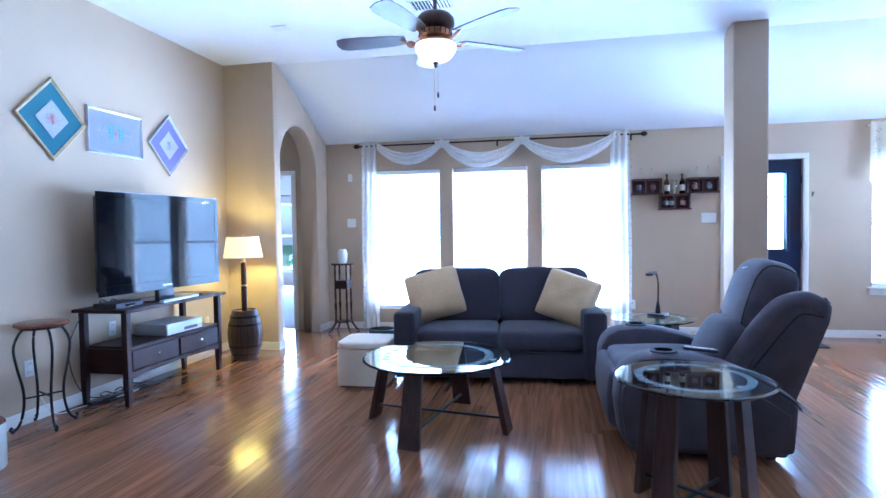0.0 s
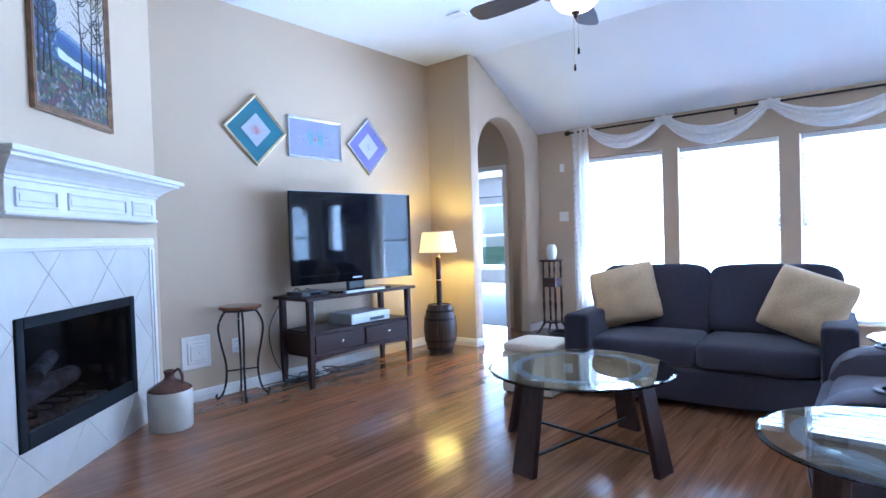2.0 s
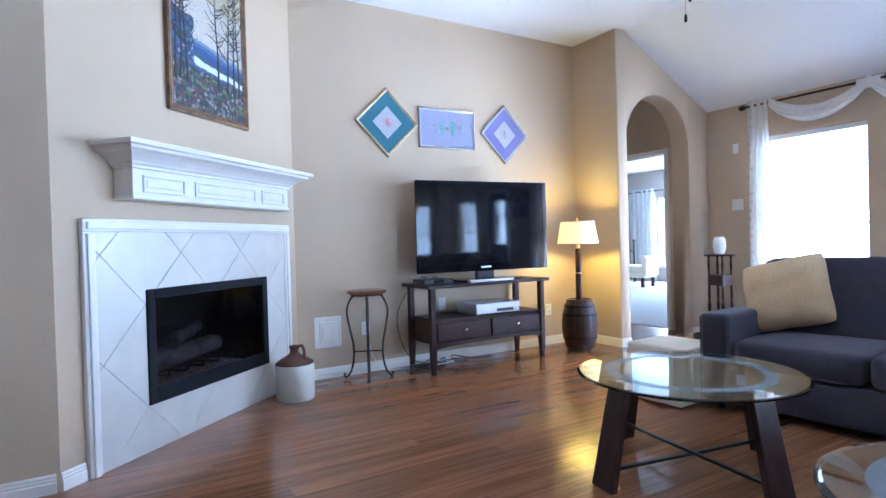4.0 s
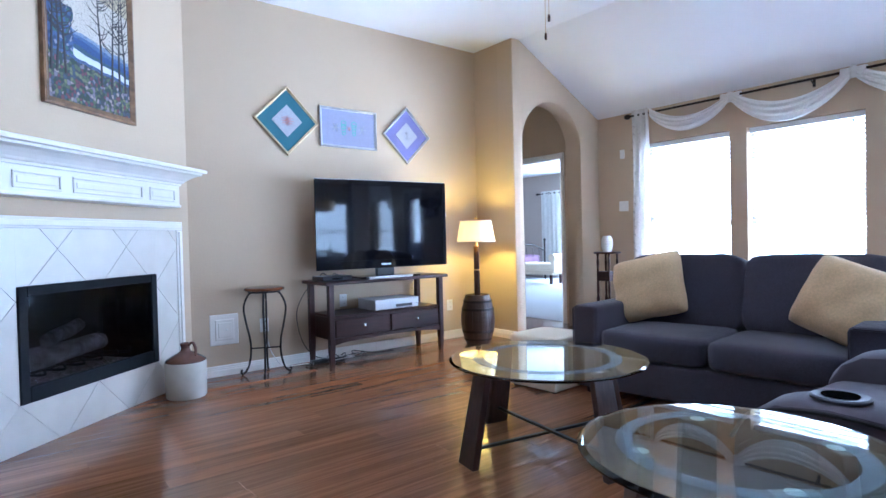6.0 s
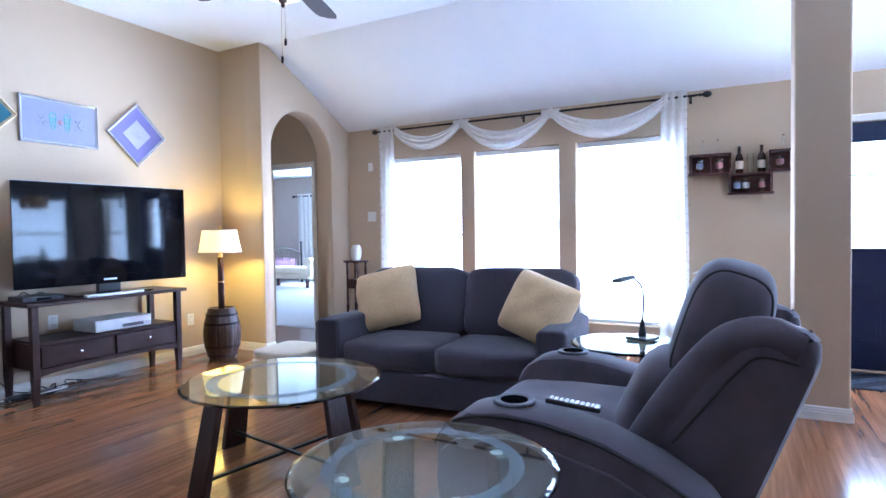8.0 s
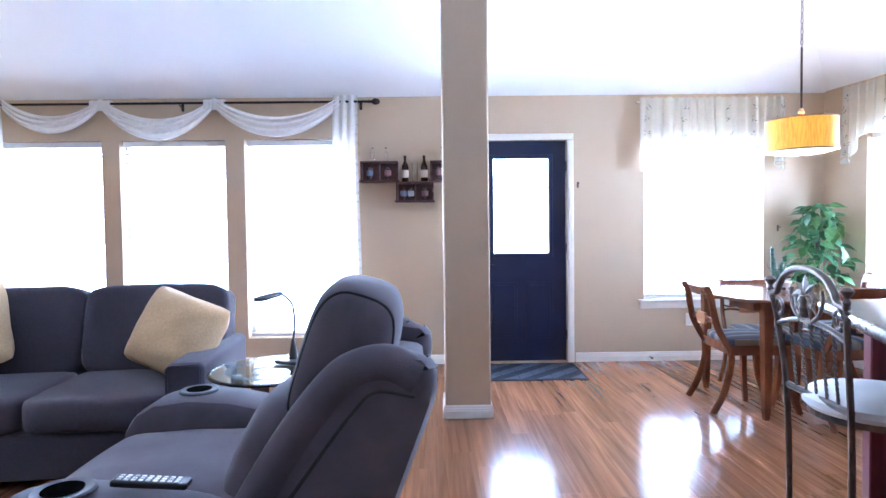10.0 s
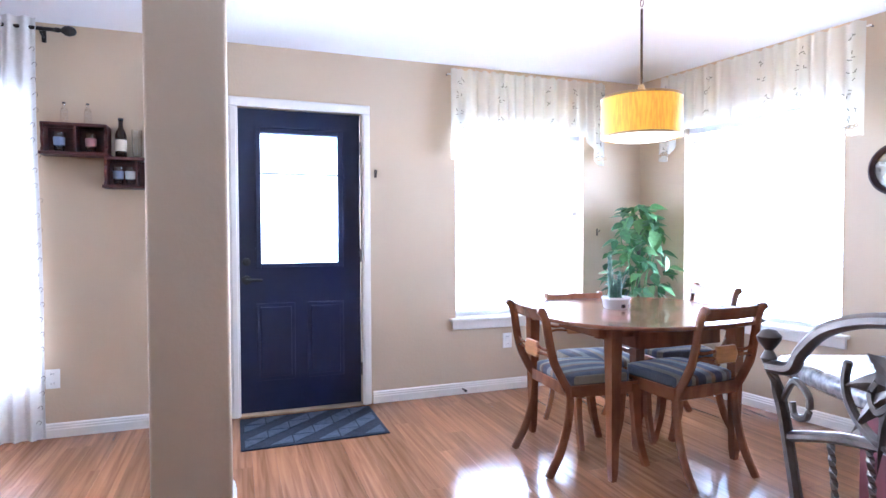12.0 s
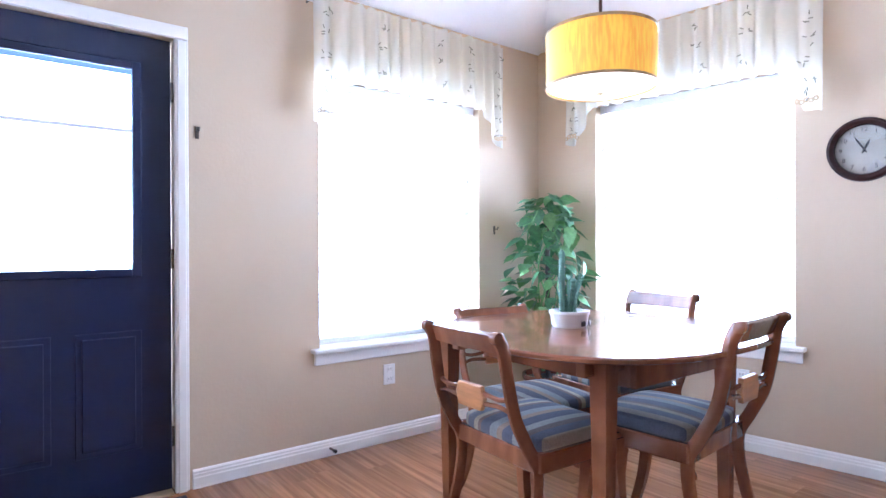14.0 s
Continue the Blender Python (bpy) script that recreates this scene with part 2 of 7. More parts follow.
def plank_material(name, dark, light, rough):
    """Wood laid in planks along y: each plank its own tone, with long grain."""
    mt = material(name, light, rough)
    nt = mt.node_tree
    b = nt.nodes["Principled BSDF"]
    tc = nt.nodes.new("ShaderNodeTexCoord")
    info = nt.nodes.new("ShaderNodeObjectInfo")
    geo = nt.nodes.new("ShaderNodeNewGeometry")
    add = nt.nodes.new("ShaderNodeMath")
    add.operation = "ADD"
    nt.links.new(info.outputs["Random"], add.inputs[0])
    nt.links.new(geo.outputs["Random Per Island"], add.inputs[1])
    off = nt.nodes.new("ShaderNodeVectorMath")
    off.operation = "SCALE"
    off.inputs[0].default_value = (7.3, 31.0, 3.1)
    nt.links.new(add.outputs[0], off.inputs["Scale"])
    mv = nt.nodes.new("ShaderNodeVectorMath")
    mv.operation = "ADD"
    nt.links.new(geo.outputs["Position"], mv.inputs[0])
    nt.links.new(off.outputs[0], mv.inputs[1])
    mp = nt.nodes.new("ShaderNodeMapping")
    mp.inputs["Scale"].default_value = (38, 1.5, 1)
    nt.links.new(mv.outputs[0], mp.inputs[0])
    n1 = nt.nodes.new("ShaderNodeTexNoise")
    n1.inputs["Scale"].default_value, n1.inputs["Detail"].default_value, n1.inputs["Distortion"].default_value = 1.0, 7, 0.6
    nt.links.new(mp.outputs[0], n1.inputs[0])
    mr = nt.nodes.new("ShaderNodeMapRange")
    mr.inputs[1].default_value, mr.inputs[2].default_value = 0.32, 0.68
    nt.links.new(n1.outputs[0], mr.inputs[0])
    mix = nt.nodes.new("ShaderNodeMix")
    mix.data_type = "RGBA"
    mix.inputs[6].default_value, mix.inputs[7].default_value = (*dark, 1), (*light, 1)
    nt.links.new(mr.outputs[0], mix.inputs[0])
    fr = nt.nodes.new("ShaderNodeMath")
    fr.operation = "FRACT"
    nt.links.new(add.outputs[0], fr.inputs[0])
    tone = nt.nodes.new("ShaderNodeMapRange")
    tone.inputs[3].default_value, tone.inputs[4].default_value = 0.82, 1.17
    nt.links.new(fr.outputs[0], tone.inputs[0])
    hsv = nt.nodes.new("ShaderNodeHueSaturation")
    nt.links.new(tone.outputs[0], hsv.inputs["Value"])
    nt.links.new(mix.outputs[2], hsv.inputs["Color"])
    nt.links.new(hsv.outputs[0], b.inputs["Base Color"])
    r2 = nt.nodes.new("ShaderNodeMapRange")
    r2.inputs[3].default_value, r2.inputs[4].default_value = rough * 0.8, rough * 1.25
    nt.links.new(n1.outputs[0], r2.inputs[0])
    nt.links.new(r2.outputs[0], b.inputs["Roughness"])
    bp = nt.nodes.new("ShaderNodeBump")
    bp.inputs["Strength"].default_value, bp.inputs["Distance"].default_value = 0.03, 0.002
    nt.links.new(n1.outputs[0], bp.inputs["Height"])
    nt.links.new(bp.outputs[0], b.inputs["Normal"])
    return mt


def glass(name, tint, rough=0.0):
    mt = bpy.data.materials.new(name)
    mt.use_nodes = True
    b = mt.node_tree.nodes["Principled BSDF"]
    b.inputs["Base Color"].default_value = (*tint, 1)
    b.inputs["Roughness"].default_value = rough
    b.inputs["Transmission Weight"].default_value = 1
    b.inputs["IOR"].default_value = 1.5
    return mt


def glow(name, color, strength, base):
    mt = material(name, base, 0.7)
    b = mt.node_tree.nodes["Principled BSDF"]
    b.inputs["Emission Color"].default_value = (*color, 1)
    b.inputs["Emission Strength"].default_value = strength
    return mt


def sheer(name, color, clear, vary=0.1, glowing=0.5):
    """Thin woven cloth that lets light through."""
    mt = material(name, color, 0.9, vary=vary, scale=30, bump=0.2, bump_scale=300)
    nt = mt.node_tree
    b = nt.nodes["Principled BSDF"]
    tr = nt.nodes.new("ShaderNodeBsdfTransparent")
    tl = nt.nodes.new("ShaderNodeBsdfTranslucent")
    tl.inputs[0].default_value = (*color, 1)
    m1, m2 = nt.nodes.new("ShaderNodeMixShader"), nt.nodes.new("ShaderNodeMixShader")
    m1.inputs[0].default_value, m2.inputs[0].default_value = glowing, clear
    nt.links.new(b.outputs[0], m1.inputs[1])
    nt.links.new(tl.outputs[0], m1.inputs[2])
    nt.links.new(m1.outputs[0], m2.inputs[1])
    nt.links.new(tr.outputs[0], m2.inputs[2])
    nt.links.new(m2.outputs[0], nt.nodes["Material Output"].inputs[0])
    return mt


WALL = material("tan wall paint", (0.52, 0.400, 0.270), 0.75, vary=0.03, scale=1.5, bump=0.25, bump_scale=55)
CEIL = material("white ceiling paint", (0.86, 0.87, 0.88), 0.85, vary=0.015, scale=2, bump=0.3, bump_scale=70)
TRIM = material("white gloss trim paint", (0.77, 0.73, 0.67), 0.35, vary=0.03, scale=9)
FLOOR = plank_material("laminate planks", (0.180, 0.074, 0.032), (0.320, 0.146, 0.068), 0.15)
SEAM = material("dark plank seam", (0.08, 0.035, 0.018), 0.6)
CARPET = material("grey carpet", (0.42, 0.41, 0.40), 0.95, vary=0.12, scale=60, bump=0.6, bump_scale=400)
SOFA = material("charcoal woven upholstery", (0.056, 0.049, 0.066), 0.95, vary=0.18, scale=140, bump=0.5, bump_scale=500, sheen=0.25)
RECLINER = material("grey brown microfibre", (0.084, 0.070, 0.085), 0.88, vary=0.22, scale=7, bump=0.25, bump_scale=260, sheen=0.15)
SEAMLINE = material("dark stitched welt", (0.02, 0.018, 0.02), 0.8)
CREAM = material("cream knit pillow cloth", (0.70, 0.49, 0.26), 0.95, vary=0.10, scale=90, bump=0.7, bump_scale=220, sheen=0.2)
LINEN = material("cream ottoman cloth", (0.74, 0.64, 0.49), 0.92, vary=0.06, scale=120, bump=0.4, bump_scale=420)
ESPRESSO = material("espresso wood", (0.030, 0.011, 0.009), 0.42, vary=0.35, scale=6, stretch=(1, 1, 9), bump=0.05, bump_scale=60)
WALNUT = material("dark stained wood leg", (0.045, 0.020, 0.016), 0.4, vary=0.35, scale=6, stretch=(9, 9, 1))
CHERRY = material("polished mahogany", (0.185, 0.064, 0.026), 0.22, vary=0.4, scale=5, stretch=(3, 1, 1), bump=0.03, bump_scale=60, coat=0.3)
OAKPANEL = material("lighter cherry veneer", (0.40, 0.17, 0.06), 0.3, vary=0.25, scale=9, stretch=(1, 1, 6))
REDWOOD = material("dark red cabinet wood", (0.11, 0.018, 0.022), 0.35, vary=0.3, scale=5, stretch=(6, 6, 1))
IRON = material("dark wrought iron", (0.028, 0.024, 0.022), 0.45, metal=0.7, vary=0.2, scale=40)
PEWTER = material("brushed pewter metal", (0.125, 0.102, 0.085), 0.30, metal=0.9, vary=0.3, scale=25, bump=0.1, bump_scale=90)
CHROME = material("chrome", (0.75, 0.75, 0.75), 0.15, metal=1.0)
BRASS = material("aged brass", (0.50, 0.34, 0.16), 0.35, metal=0.9, vary=0.2, scale=30)
BRONZE = material("oil rubbed bronze", (0.06, 0.032, 0.02), 0.4, metal=0.6, vary=0.3, scale=25)
COPPER = material("copper bronze filigree", (0.42, 0.21, 0.11), 0.35, metal=0.8, vary=0.3, scale=30)
BLACK = material("black plastic", (0.012, 0.012, 0.014), 0.3, vary=0.1, scale=20)
MATTE = material("black matte metal", (0.015, 0.015, 0.017), 0.55, vary=0.2, scale=20)
SCREEN = material("glossy dark screen", (0.004, 0.004, 0.006), 0.05, spec=0.25)
SILVER = material("silver plastic", (0.50, 0.51, 0.53), 0.35, metal=0.5, vary=0.05, scale=20)
WHITE = material("white plastic", (0.78, 0.77, 0.74), 0.4, vary=0.03, scale=20)
CERAMIC = material("white glazed ceramic", (0.75, 0.74, 0.72), 0.2, vary=0.04, scale=14)
STONEWARE = material("cream stoneware glaze", (0.62, 0.58, 0.50), 0.25, vary=0.08, scale=9)
BROWNGLAZE = material("brown salt glaze", (0.13, 0.055, 0.035), 0.2, vary=0.3, scale=12)
TILE = material("pale marbled tile", (0.66, 0.615, 0.55), 0.3, color2=(0.59, 0.55, 0.49), scale=5)
GROUT = material("grey grout", (0.60, 0.56, 0.50), 0.9)
DOORBLUE = material("navy door paint", (0.005, 0.009, 0.038), 0.42, vary=0.1, scale=6, bump=0.08, bump_scale=40)
RUBBER = material("grey rubber mat", (0.055, 0.062, 0.085), 0.8, vary=0.3, scale=30, bump=0.5, bump_scale=160)
RUBBER2 = material("dark rubber mat", (0.018, 0.021, 0.032), 0.85, vary=0.3, scale=30, bump=0.5, bump_scale=160)
PANE = glass("window glass", (0.95, 0.97, 0.98))
TABLEGLASS = glass("green tinted table glass", (0.78, 0.92, 0.88))
FROST = sheer("etched glass band", (0.50, 0.64, 0.72), 0.76, 0.02)
CUPRIM = material("dark grey metal rim", (0.07, 0.07, 0.08), 0.5, metal=0.5)
BLIND = material("white blind slat", (0.80, 0.80, 0.80), 0.5, vary=0.02, scale=10)
SHEER = sheer("white sheer voile", (0.94, 0.92, 0.89), 0.30)
SWAG = sheer("white swagged voile", (0.95, 0.93, 0.90), 0.12)
LACE = sheer("ivory lace valance", (0.95, 0.93, 0.84), 0.42, glowing=0.8)
THREAD = material("grey embroidery thread", (0.20, 0.20, 0.17), 0.9)
TANTHREAD = material("tan embroidery thread", (0.45, 0.33, 0.20), 0.9)
SHADE = glow("lit linen shade", (1.0, 0.70, 0.17), 0.95, (0.75, 0.62, 0.40))
DRUM = glow("lit yellow burlap shade", (1.0, 0.46, 0.02), 0.46, (0.72, 0.40, 0.05))


def weave(mt, a, b, scale):
    """Uneven threads in a lit cloth."""
    nt = mt.node_tree
    tc, mp = nt.nodes.new("ShaderNodeTexCoord"), nt.nodes.new("ShaderNodeMapping")
    mp.inputs["Scale"].default_value = scale
    nz, rp = nt.nodes.new("ShaderNodeTexNoise"), nt.nodes.new("ShaderNodeValToRGB")
    nz.inputs["Scale"].default_value, nz.inputs["Detail"].default_value = 1.0, 3
    rp.color_ramp.elements[0].position, rp.color_ramp.elements[0].color = 0.38, (*a, 1)
    rp.color_ramp.elements[1].position, rp.color_ramp.elements[1].color = 0.60, (*b, 1)
    nt.links.new(tc.outputs["Object"], mp.inputs[0])
    nt.links.new(mp.outputs[0], nz.inputs[0])
    nt.links.new(nz.outputs[0], rp.inputs[0])
    nt.links.new(rp.outputs[0], nt.nodes["Principled BSDF"].inputs["Emission Color"])


weave(DRUM, (0.72, 0.19, 0.004), (1.0, 0.56, 0.03), (95, 95, 12))
DIFFUSER = glow("lit white diffuser", (1.0, 0.93, 0.80), 1.3, (0.85, 0.85, 0.85))
BOWL = glow("lit alabaster glass", (1.0, 0.74, 0.38), 1.5, (0.8, 0.7, 0.5))
GRANITE = material("speckled granite", (0.27, 0.23, 0.21), 0.22, color2=(0.05, 0.045, 0.05), scale=70)
LEAF = material("green pothos leaf", (0.040, 0.125, 0.038), 0.55, vary=0.5, scale=4)
LEAF2 = material("pale green leaf", (0.10, 0.22, 0.06), 0.55, vary=0.4, scale=4)
CACTUS = material("blue green aloe", (0.06, 0.14, 0.085), 0.5, vary=0.4, scale=25)
SOIL = material("potting soil", (0.03, 0.022, 0.016), 0.95, vary=0.4, scale=60, bump=0.8, bump_scale=120)
GRASS = material("lawn", (0.06, 0.12, 0.03), 0.95, vary=0.5, scale=3)
FENCE = material("weathered fence boards", (0.28, 0.20, 0.14), 0.9, vary=0.3, scale=4, stretch=(8, 1, 1))
FLAGBLUE = material("white seat vinyl", (0.70, 0.70, 0.68), 0.45, vary=0.04, scale=12)
BOTTLE = glass("brown bottle glass", (0.10, 0.035, 0.012))
CLEARBOTTLE = glass("clear bottle glass", (0.93, 0.95, 0.95))
PAPER = material("label paper", (0.58, 0.49, 0.38), 0.8, vary=0.05, scale=30)
GILT = material("pale gilt frame", (0.62, 0.50, 0.30), 0.35, metal=0.5, vary=0.15, scale=30)
SILVERLEAF = material("silver leaf frame", (0.60, 0.60, 0.62), 0.3, metal=0.7, vary=0.12, scale=30)
GOLDWOOD = material("antique gold frame wood", (0.17, 0.095, 0.045), 0.4, metal=0.3, vary=0.4, scale=20)
TEAL = material("teal mat board", (0.04, 0.135, 0.17), 0.85, vary=0.06, scale=60)
PURPLE = material("violet mat board", (0.165, 0.15, 0.345), 0.85, vary=0.05, scale=60)
LAVENDER = material("lavender mat board", (0.29, 0.29, 0.395), 0.85, vary=0.05, scale=60)
PALEMAT = material("pale grey needlework cloth", (0.40, 0.395, 0.43), 0.9, vary=0.12, scale=120, bump=0.4, bump_scale=300)
PINKSTITCH = material("pink needlework", (0.55, 0.26, 0.24), 0.9, vary=0.3, scale=160)
GREENSTITCH = material("green needlework", (0.10, 0.42, 0.32), 0.9, vary=0.3, scale=160)
for mt, level in ((ESPRESSO, 0.22), (RUBBER, 0.15), (RUBBER2, 0.15), (SOFA, 0.2), (RECLINER, 0.3), (WALNUT, 0.3)):
    mt.node_tree.nodes["Principled BSDF"].inputs["Specular IOR Level"].default_value = level

# ---- structure ----
ROOF, PLATE, CREASE = 3.13, 2.44, 5.68  # flat ceiling, top of the outer walls, line where the slope begins


def wall_x(y):
    """Inner face of the dining room's outer wall."""
    return 5.165 + 0.15 * (YW - y)


def wall_run(name, p0, p1, thick, z1, openings=(), label="tan painted wall with a light texture", z0=0.0, mat=WALL):
    """A wall from p0 to p1, its thickness to the left of that way; openings are (u0, u1, z0, z1)."""
    p0, p1 = Vector((*p0, 0)), Vector((*p1, 0))
    length = (p1 - p0).length
    us = sorted({0, length, *(o[0] for o in openings), *(o[1] for o in openings)})
    zs = sorted({z0, z1, *(o[2] for o in openings), *(o[3] for o in openings)})
    zs = [z for z in zs if z0 <= z <= z1]
    bm = bmesh.new()
    for a, b in zip(us, us[1:]):
        for c, d in zip(zs, zs[1:]):
            um, zm = (a + b) / 2, (c + d) / 2
            if not any(o[0] < um < o[1] and o[2] < zm < o[3] for o in openings):
                box(a, b, 0, thick, c, d, bm=bm)
    bmesh.ops.remove_doubles(bm, verts=bm.verts, dist=1e-5)
    seen = {}
    for f in bm.faces[:]:
        key = tuple(sorted(v.index for v in f.verts))
        seen.setdefault(key, []).append(f)
    bm.verts.index_update()
    twin = {}
    for f in bm.faces:
        twin.setdefault(tuple(sorted(v.index for v in f.verts)), []).append(f)
    bmesh.ops.delete(bm, geom=[f for fs in twin.values() if len(fs) > 1 for f in fs], context="FACES_ONLY")
    turn = math.atan2(p1.y - p0.y, p1.x - p0.x)
    ob = part(name, bm, mat, m=Matrix.Translation(p0) @ Matrix.Rotation(turn, 4, "Z"))
    return tagged(ob, label, "wall", kind="structure")


WIN = [(-2.33, -1.41), (-1.25, -0.30), (-0.13, 0.83)]
X0 = -2.95
wall_window = wall_run("wall_window", (X0 - 0.22, YW), (5.6, YW), 0.22, PLATE + 0.1,
                       [(a - X0 + 0.22, b - X0 + 0.22, 0.26, 2.07) for a, b in WIN]
                       + [(1.97 - X0 + 0.22, 2.80 - X0 + 0.22, -0.1, 2.035), (3.50 - X0 + 0.22, 4.61 - X0 + 0.22, 0.57, 2.0)])
RW0, RW1 = (wall_x(7.22), 7.22), (wall_x(-3.2), -3.2)
rl = math.hypot(RW1[0] - RW0[0], RW1[1] - RW0[1])
wall_run("wall_dining", RW0, RW1, 0.2, PLATE + 0.05, [(0.665, 1.79, 0.585, 2.01)])
wall_run("wall_back", (6.2, -3.0), (-2.3, -3.0), 0.15, ROOF)
wall_run("wall_left", (-2.18, -3.1), (-2.18, 1.0), 0.15, ROOF)
wall_run("wall_tv", (-3.54, 2.44), (-3.54, 5.70), 0.15, ROOF)
FA, FB = Vector((-2.18, 1.0, 0)), Vector((-3.54, 2.515, 0))
FW = (FB - FA).normalized()
FTURN = math.degrees(math.atan2(FW.y, FW.x))
FM = pose(FA.x, FA.y, 0, 0, 0, FTURN)  # along the chimney wall; the room lies on its -y side
wall_run("wall_chimney", FA.xy, FB.xy, 0.55, ROOF, [(0.505, 1.60, 0.25, 0.875)])
wall_run("wall_return", (-3.68, 5.57), (X0 - 0.22, 5.57), 0.13, ROOF + 0.0)
wall_run("wall_hall_near", (-4.9, 5.57), (-3.68, 5.57), 0.13, 2.9)
wall_run("wall_hall_left", (-4.8, 5.5), (-4.8, 6.9), 0.12, 2.9)
wall_run("wall_bedroom_door", (-4.8, 6.80), (X0 - 0.22, 6.80), 0.12, 2.9, [(0.68, 1.44, -0.1, 2.03)])
bed_paint = material("bedroom taupe paint", (0.44, 0.38, 0.33), 0.8, vary=0.03, scale=1.5, bump=0.25, bump_scale=55)
wall_run("wall_bedroom_far", (-10.4, 12.6), (-3.1, 12.6), 0.15, 2.8, [(2.40, 4.80, 0.40, 2.0)], "taupe painted bedroom wall", mat=bed_paint)
wall_run("wall_bedroom_right", (-3.19, 12.7), (-3.19, 7.22), 0.02, 2.8, (), "taupe painted bedroom wall", mat=bed_paint)
wall_run("wall_bedroom_left", (-10.4, 6.8), (-10.4, 12.7), 0.15, 2.8, (), "taupe painted bedroom wall", mat=bed_paint)
wall_run("wall_bedroom_near", (-10.4, 6.80), (-4.8, 6.80), 0.12, 2.8, (), "taupe painted bedroom wall", mat=bed_paint)


def arch_wall():
    """The gable-topped wall with the round-headed opening to the hall."""
    y0, y1, spring, r = 5.70, 6.67, 2.055, 0.485
    top = lambda y: ROOF + 0.04 if y <= CREASE else PLATE + (ROOF - PLATE) * (YW - y) / (YW - CREASE) + 0.04
    bm = bmesh.new()
    cols = [(5.57, 0.0), (y0, 0.0)]
    n = 28
    arc = [(y0 + r - r * math.cos(math.pi * i / n), spring + r * math.sin(math.pi * i / n)) for i in range(n + 1)]
    cols += [(y0, spring)] + arc[1:-1] + [(y1, spring), (y1, 0.0), (YW, 0.0)]
    for (ya, za), (yb, zb) in zip(cols, cols[1:]):
        if abs(ya - yb) < 1e-6:
            lo, hi = sorted((za, zb))
            vs = [bm.verts.new(p) for p in ((X0, ya, lo), (X0, ya, hi), (X0 - 0.22, ya, hi), (X0 - 0.22, ya, lo))]
            bm.faces.new(vs)
            continue
        for x in (X0, X0 - 0.22):
            bm.faces.new([bm.verts.new(p) for p in ((x, ya, za), (x, yb, zb), (x, yb, top(yb)), (x, ya, top(ya)))])
        if za > 0 or zb > 0:
            bm.faces.new([bm.verts.new(p) for p in ((X0, ya, za), (X0, yb, zb), (X0 - 0.22, yb, zb), (X0 - 0.22, ya, za))])
        bm.faces.new([bm.verts.new(p) for p in ((X0, ya, top(ya)), (X0, yb, top(yb)), (X0 - 0.22, yb, top(yb)), (X0 - 0.22, ya, top(ya)))])
    for y in (5.57, YW):
        bm.faces.new([bm.verts.new(p) for p in ((X0, y, 0), (X0, y, top(y)), (X0 - 0.22, y, top(y)), (X0 - 0.22, y, 0))])
    bmesh.ops.remove_doubles(bm, verts=bm.verts, dist=1e-4)
    bmesh.ops.recalc_face_normals(bm, faces=bm.faces)
    edges = [e for e in bm.edges if len(e.link_faces) == 2 and e.calc_face_angle(0) > 1.2 and max(v.co.z for v in e.verts) < 3.3
             and min(v.co.y for v in e.verts) < 6.9 and not all(v.co.x < X0 - 0.2 and v.co.y < 5.58 for v in e.verts) and max(v.co.z for v in e.verts) > 0.05]
    bmesh.ops.bevel(bm, geom=edges, offset=0.014, segments=3, profile=0.5, affect="EDGES")
    ob = part("wall_arch", bm, WALL, smooth=True)
    tagged(ob, "tan wall with a round-headed archway to the hall", "wall", kind="structure")


arch_wall()

col = part("column", box(1.640, 1.938, 5.48, 5.79, 0, 3.15, bevel=0.014, segs=3), WALL, smooth=True)
tagged(col, "square tan painted column with rounded corners", "column", kind="structure")


def ceiling():
    bm = bmesh.new()
    hip = (wall_x(CREASE) - 1.32, CREASE, ROOF)
    back = (wall_x(-3.1) - 1.32, -3.1, ROOF)
    drop = (ROOF - PLATE) / (YW - CREASE)
    e = 0.16
    corner = (wall_x(YW) + e, YW + e, PLATE - e * drop)
    polys = [[(-3.75, CREASE, ROOF), hip, back, (-3.75, -3.1, ROOF)],
             [(X0 - 0.2, CREASE, ROOF), (X0 - 0.2, YW + e, PLATE - e * drop), corner, hip],
             [hip, corner, (wall_x(-3.1) + e, -3.1, PLATE - e * drop), back]]
    for p in polys:
        a = [bm.verts.new(q) for q in p]
        b = [bm.verts.new((q[0], q[1], q[2] + 0.12)) for q in p]
        bm.faces.new(a)
        bm.faces.new(b[::-1])
        for i in range(len(a)):
            bm.faces.new((a[i], b[i], b[(i + 1) % len(a)], a[(i + 1) % len(a)]))
    tagged(part("ceiling", bm, CEIL), "white textured ceiling sloping down to the windows", "ceiling", kind="structure")


ceiling()
tagged(part("ceiling_hall", box(-4.95, X0 - 0.2, 5.6, 6.9, 2.75, 2.85), CEIL), "white flat hall ceiling", "ceiling", kind="structure")
tagged(part("ceiling_bedroom", box(-10.5, -3.15, 6.85, 12.7, 2.65, 2.75), CEIL), "white flat bedroom ceiling", "ceiling", kind="structure")
floor = part("floor", box(-5.0, 6.3, -3.2, 7.2, -0.12, -0.003), SEAM)
tagged(floor, "glossy reddish brown laminate plank floor", "floor", kind="structure")
tagged(part("floor_bedroom", box(-10.5, -3.2, 6.86, 12.7, -0.10, 0.006), CARPET), "light grey bedroom carpet", "floor", kind="structure")
ground = part("ground", box(-60, 60, -60, 60, -0.5, -0.2), GRASS)
tagged(ground, "green lawn round the house", "ground", kind="structure")


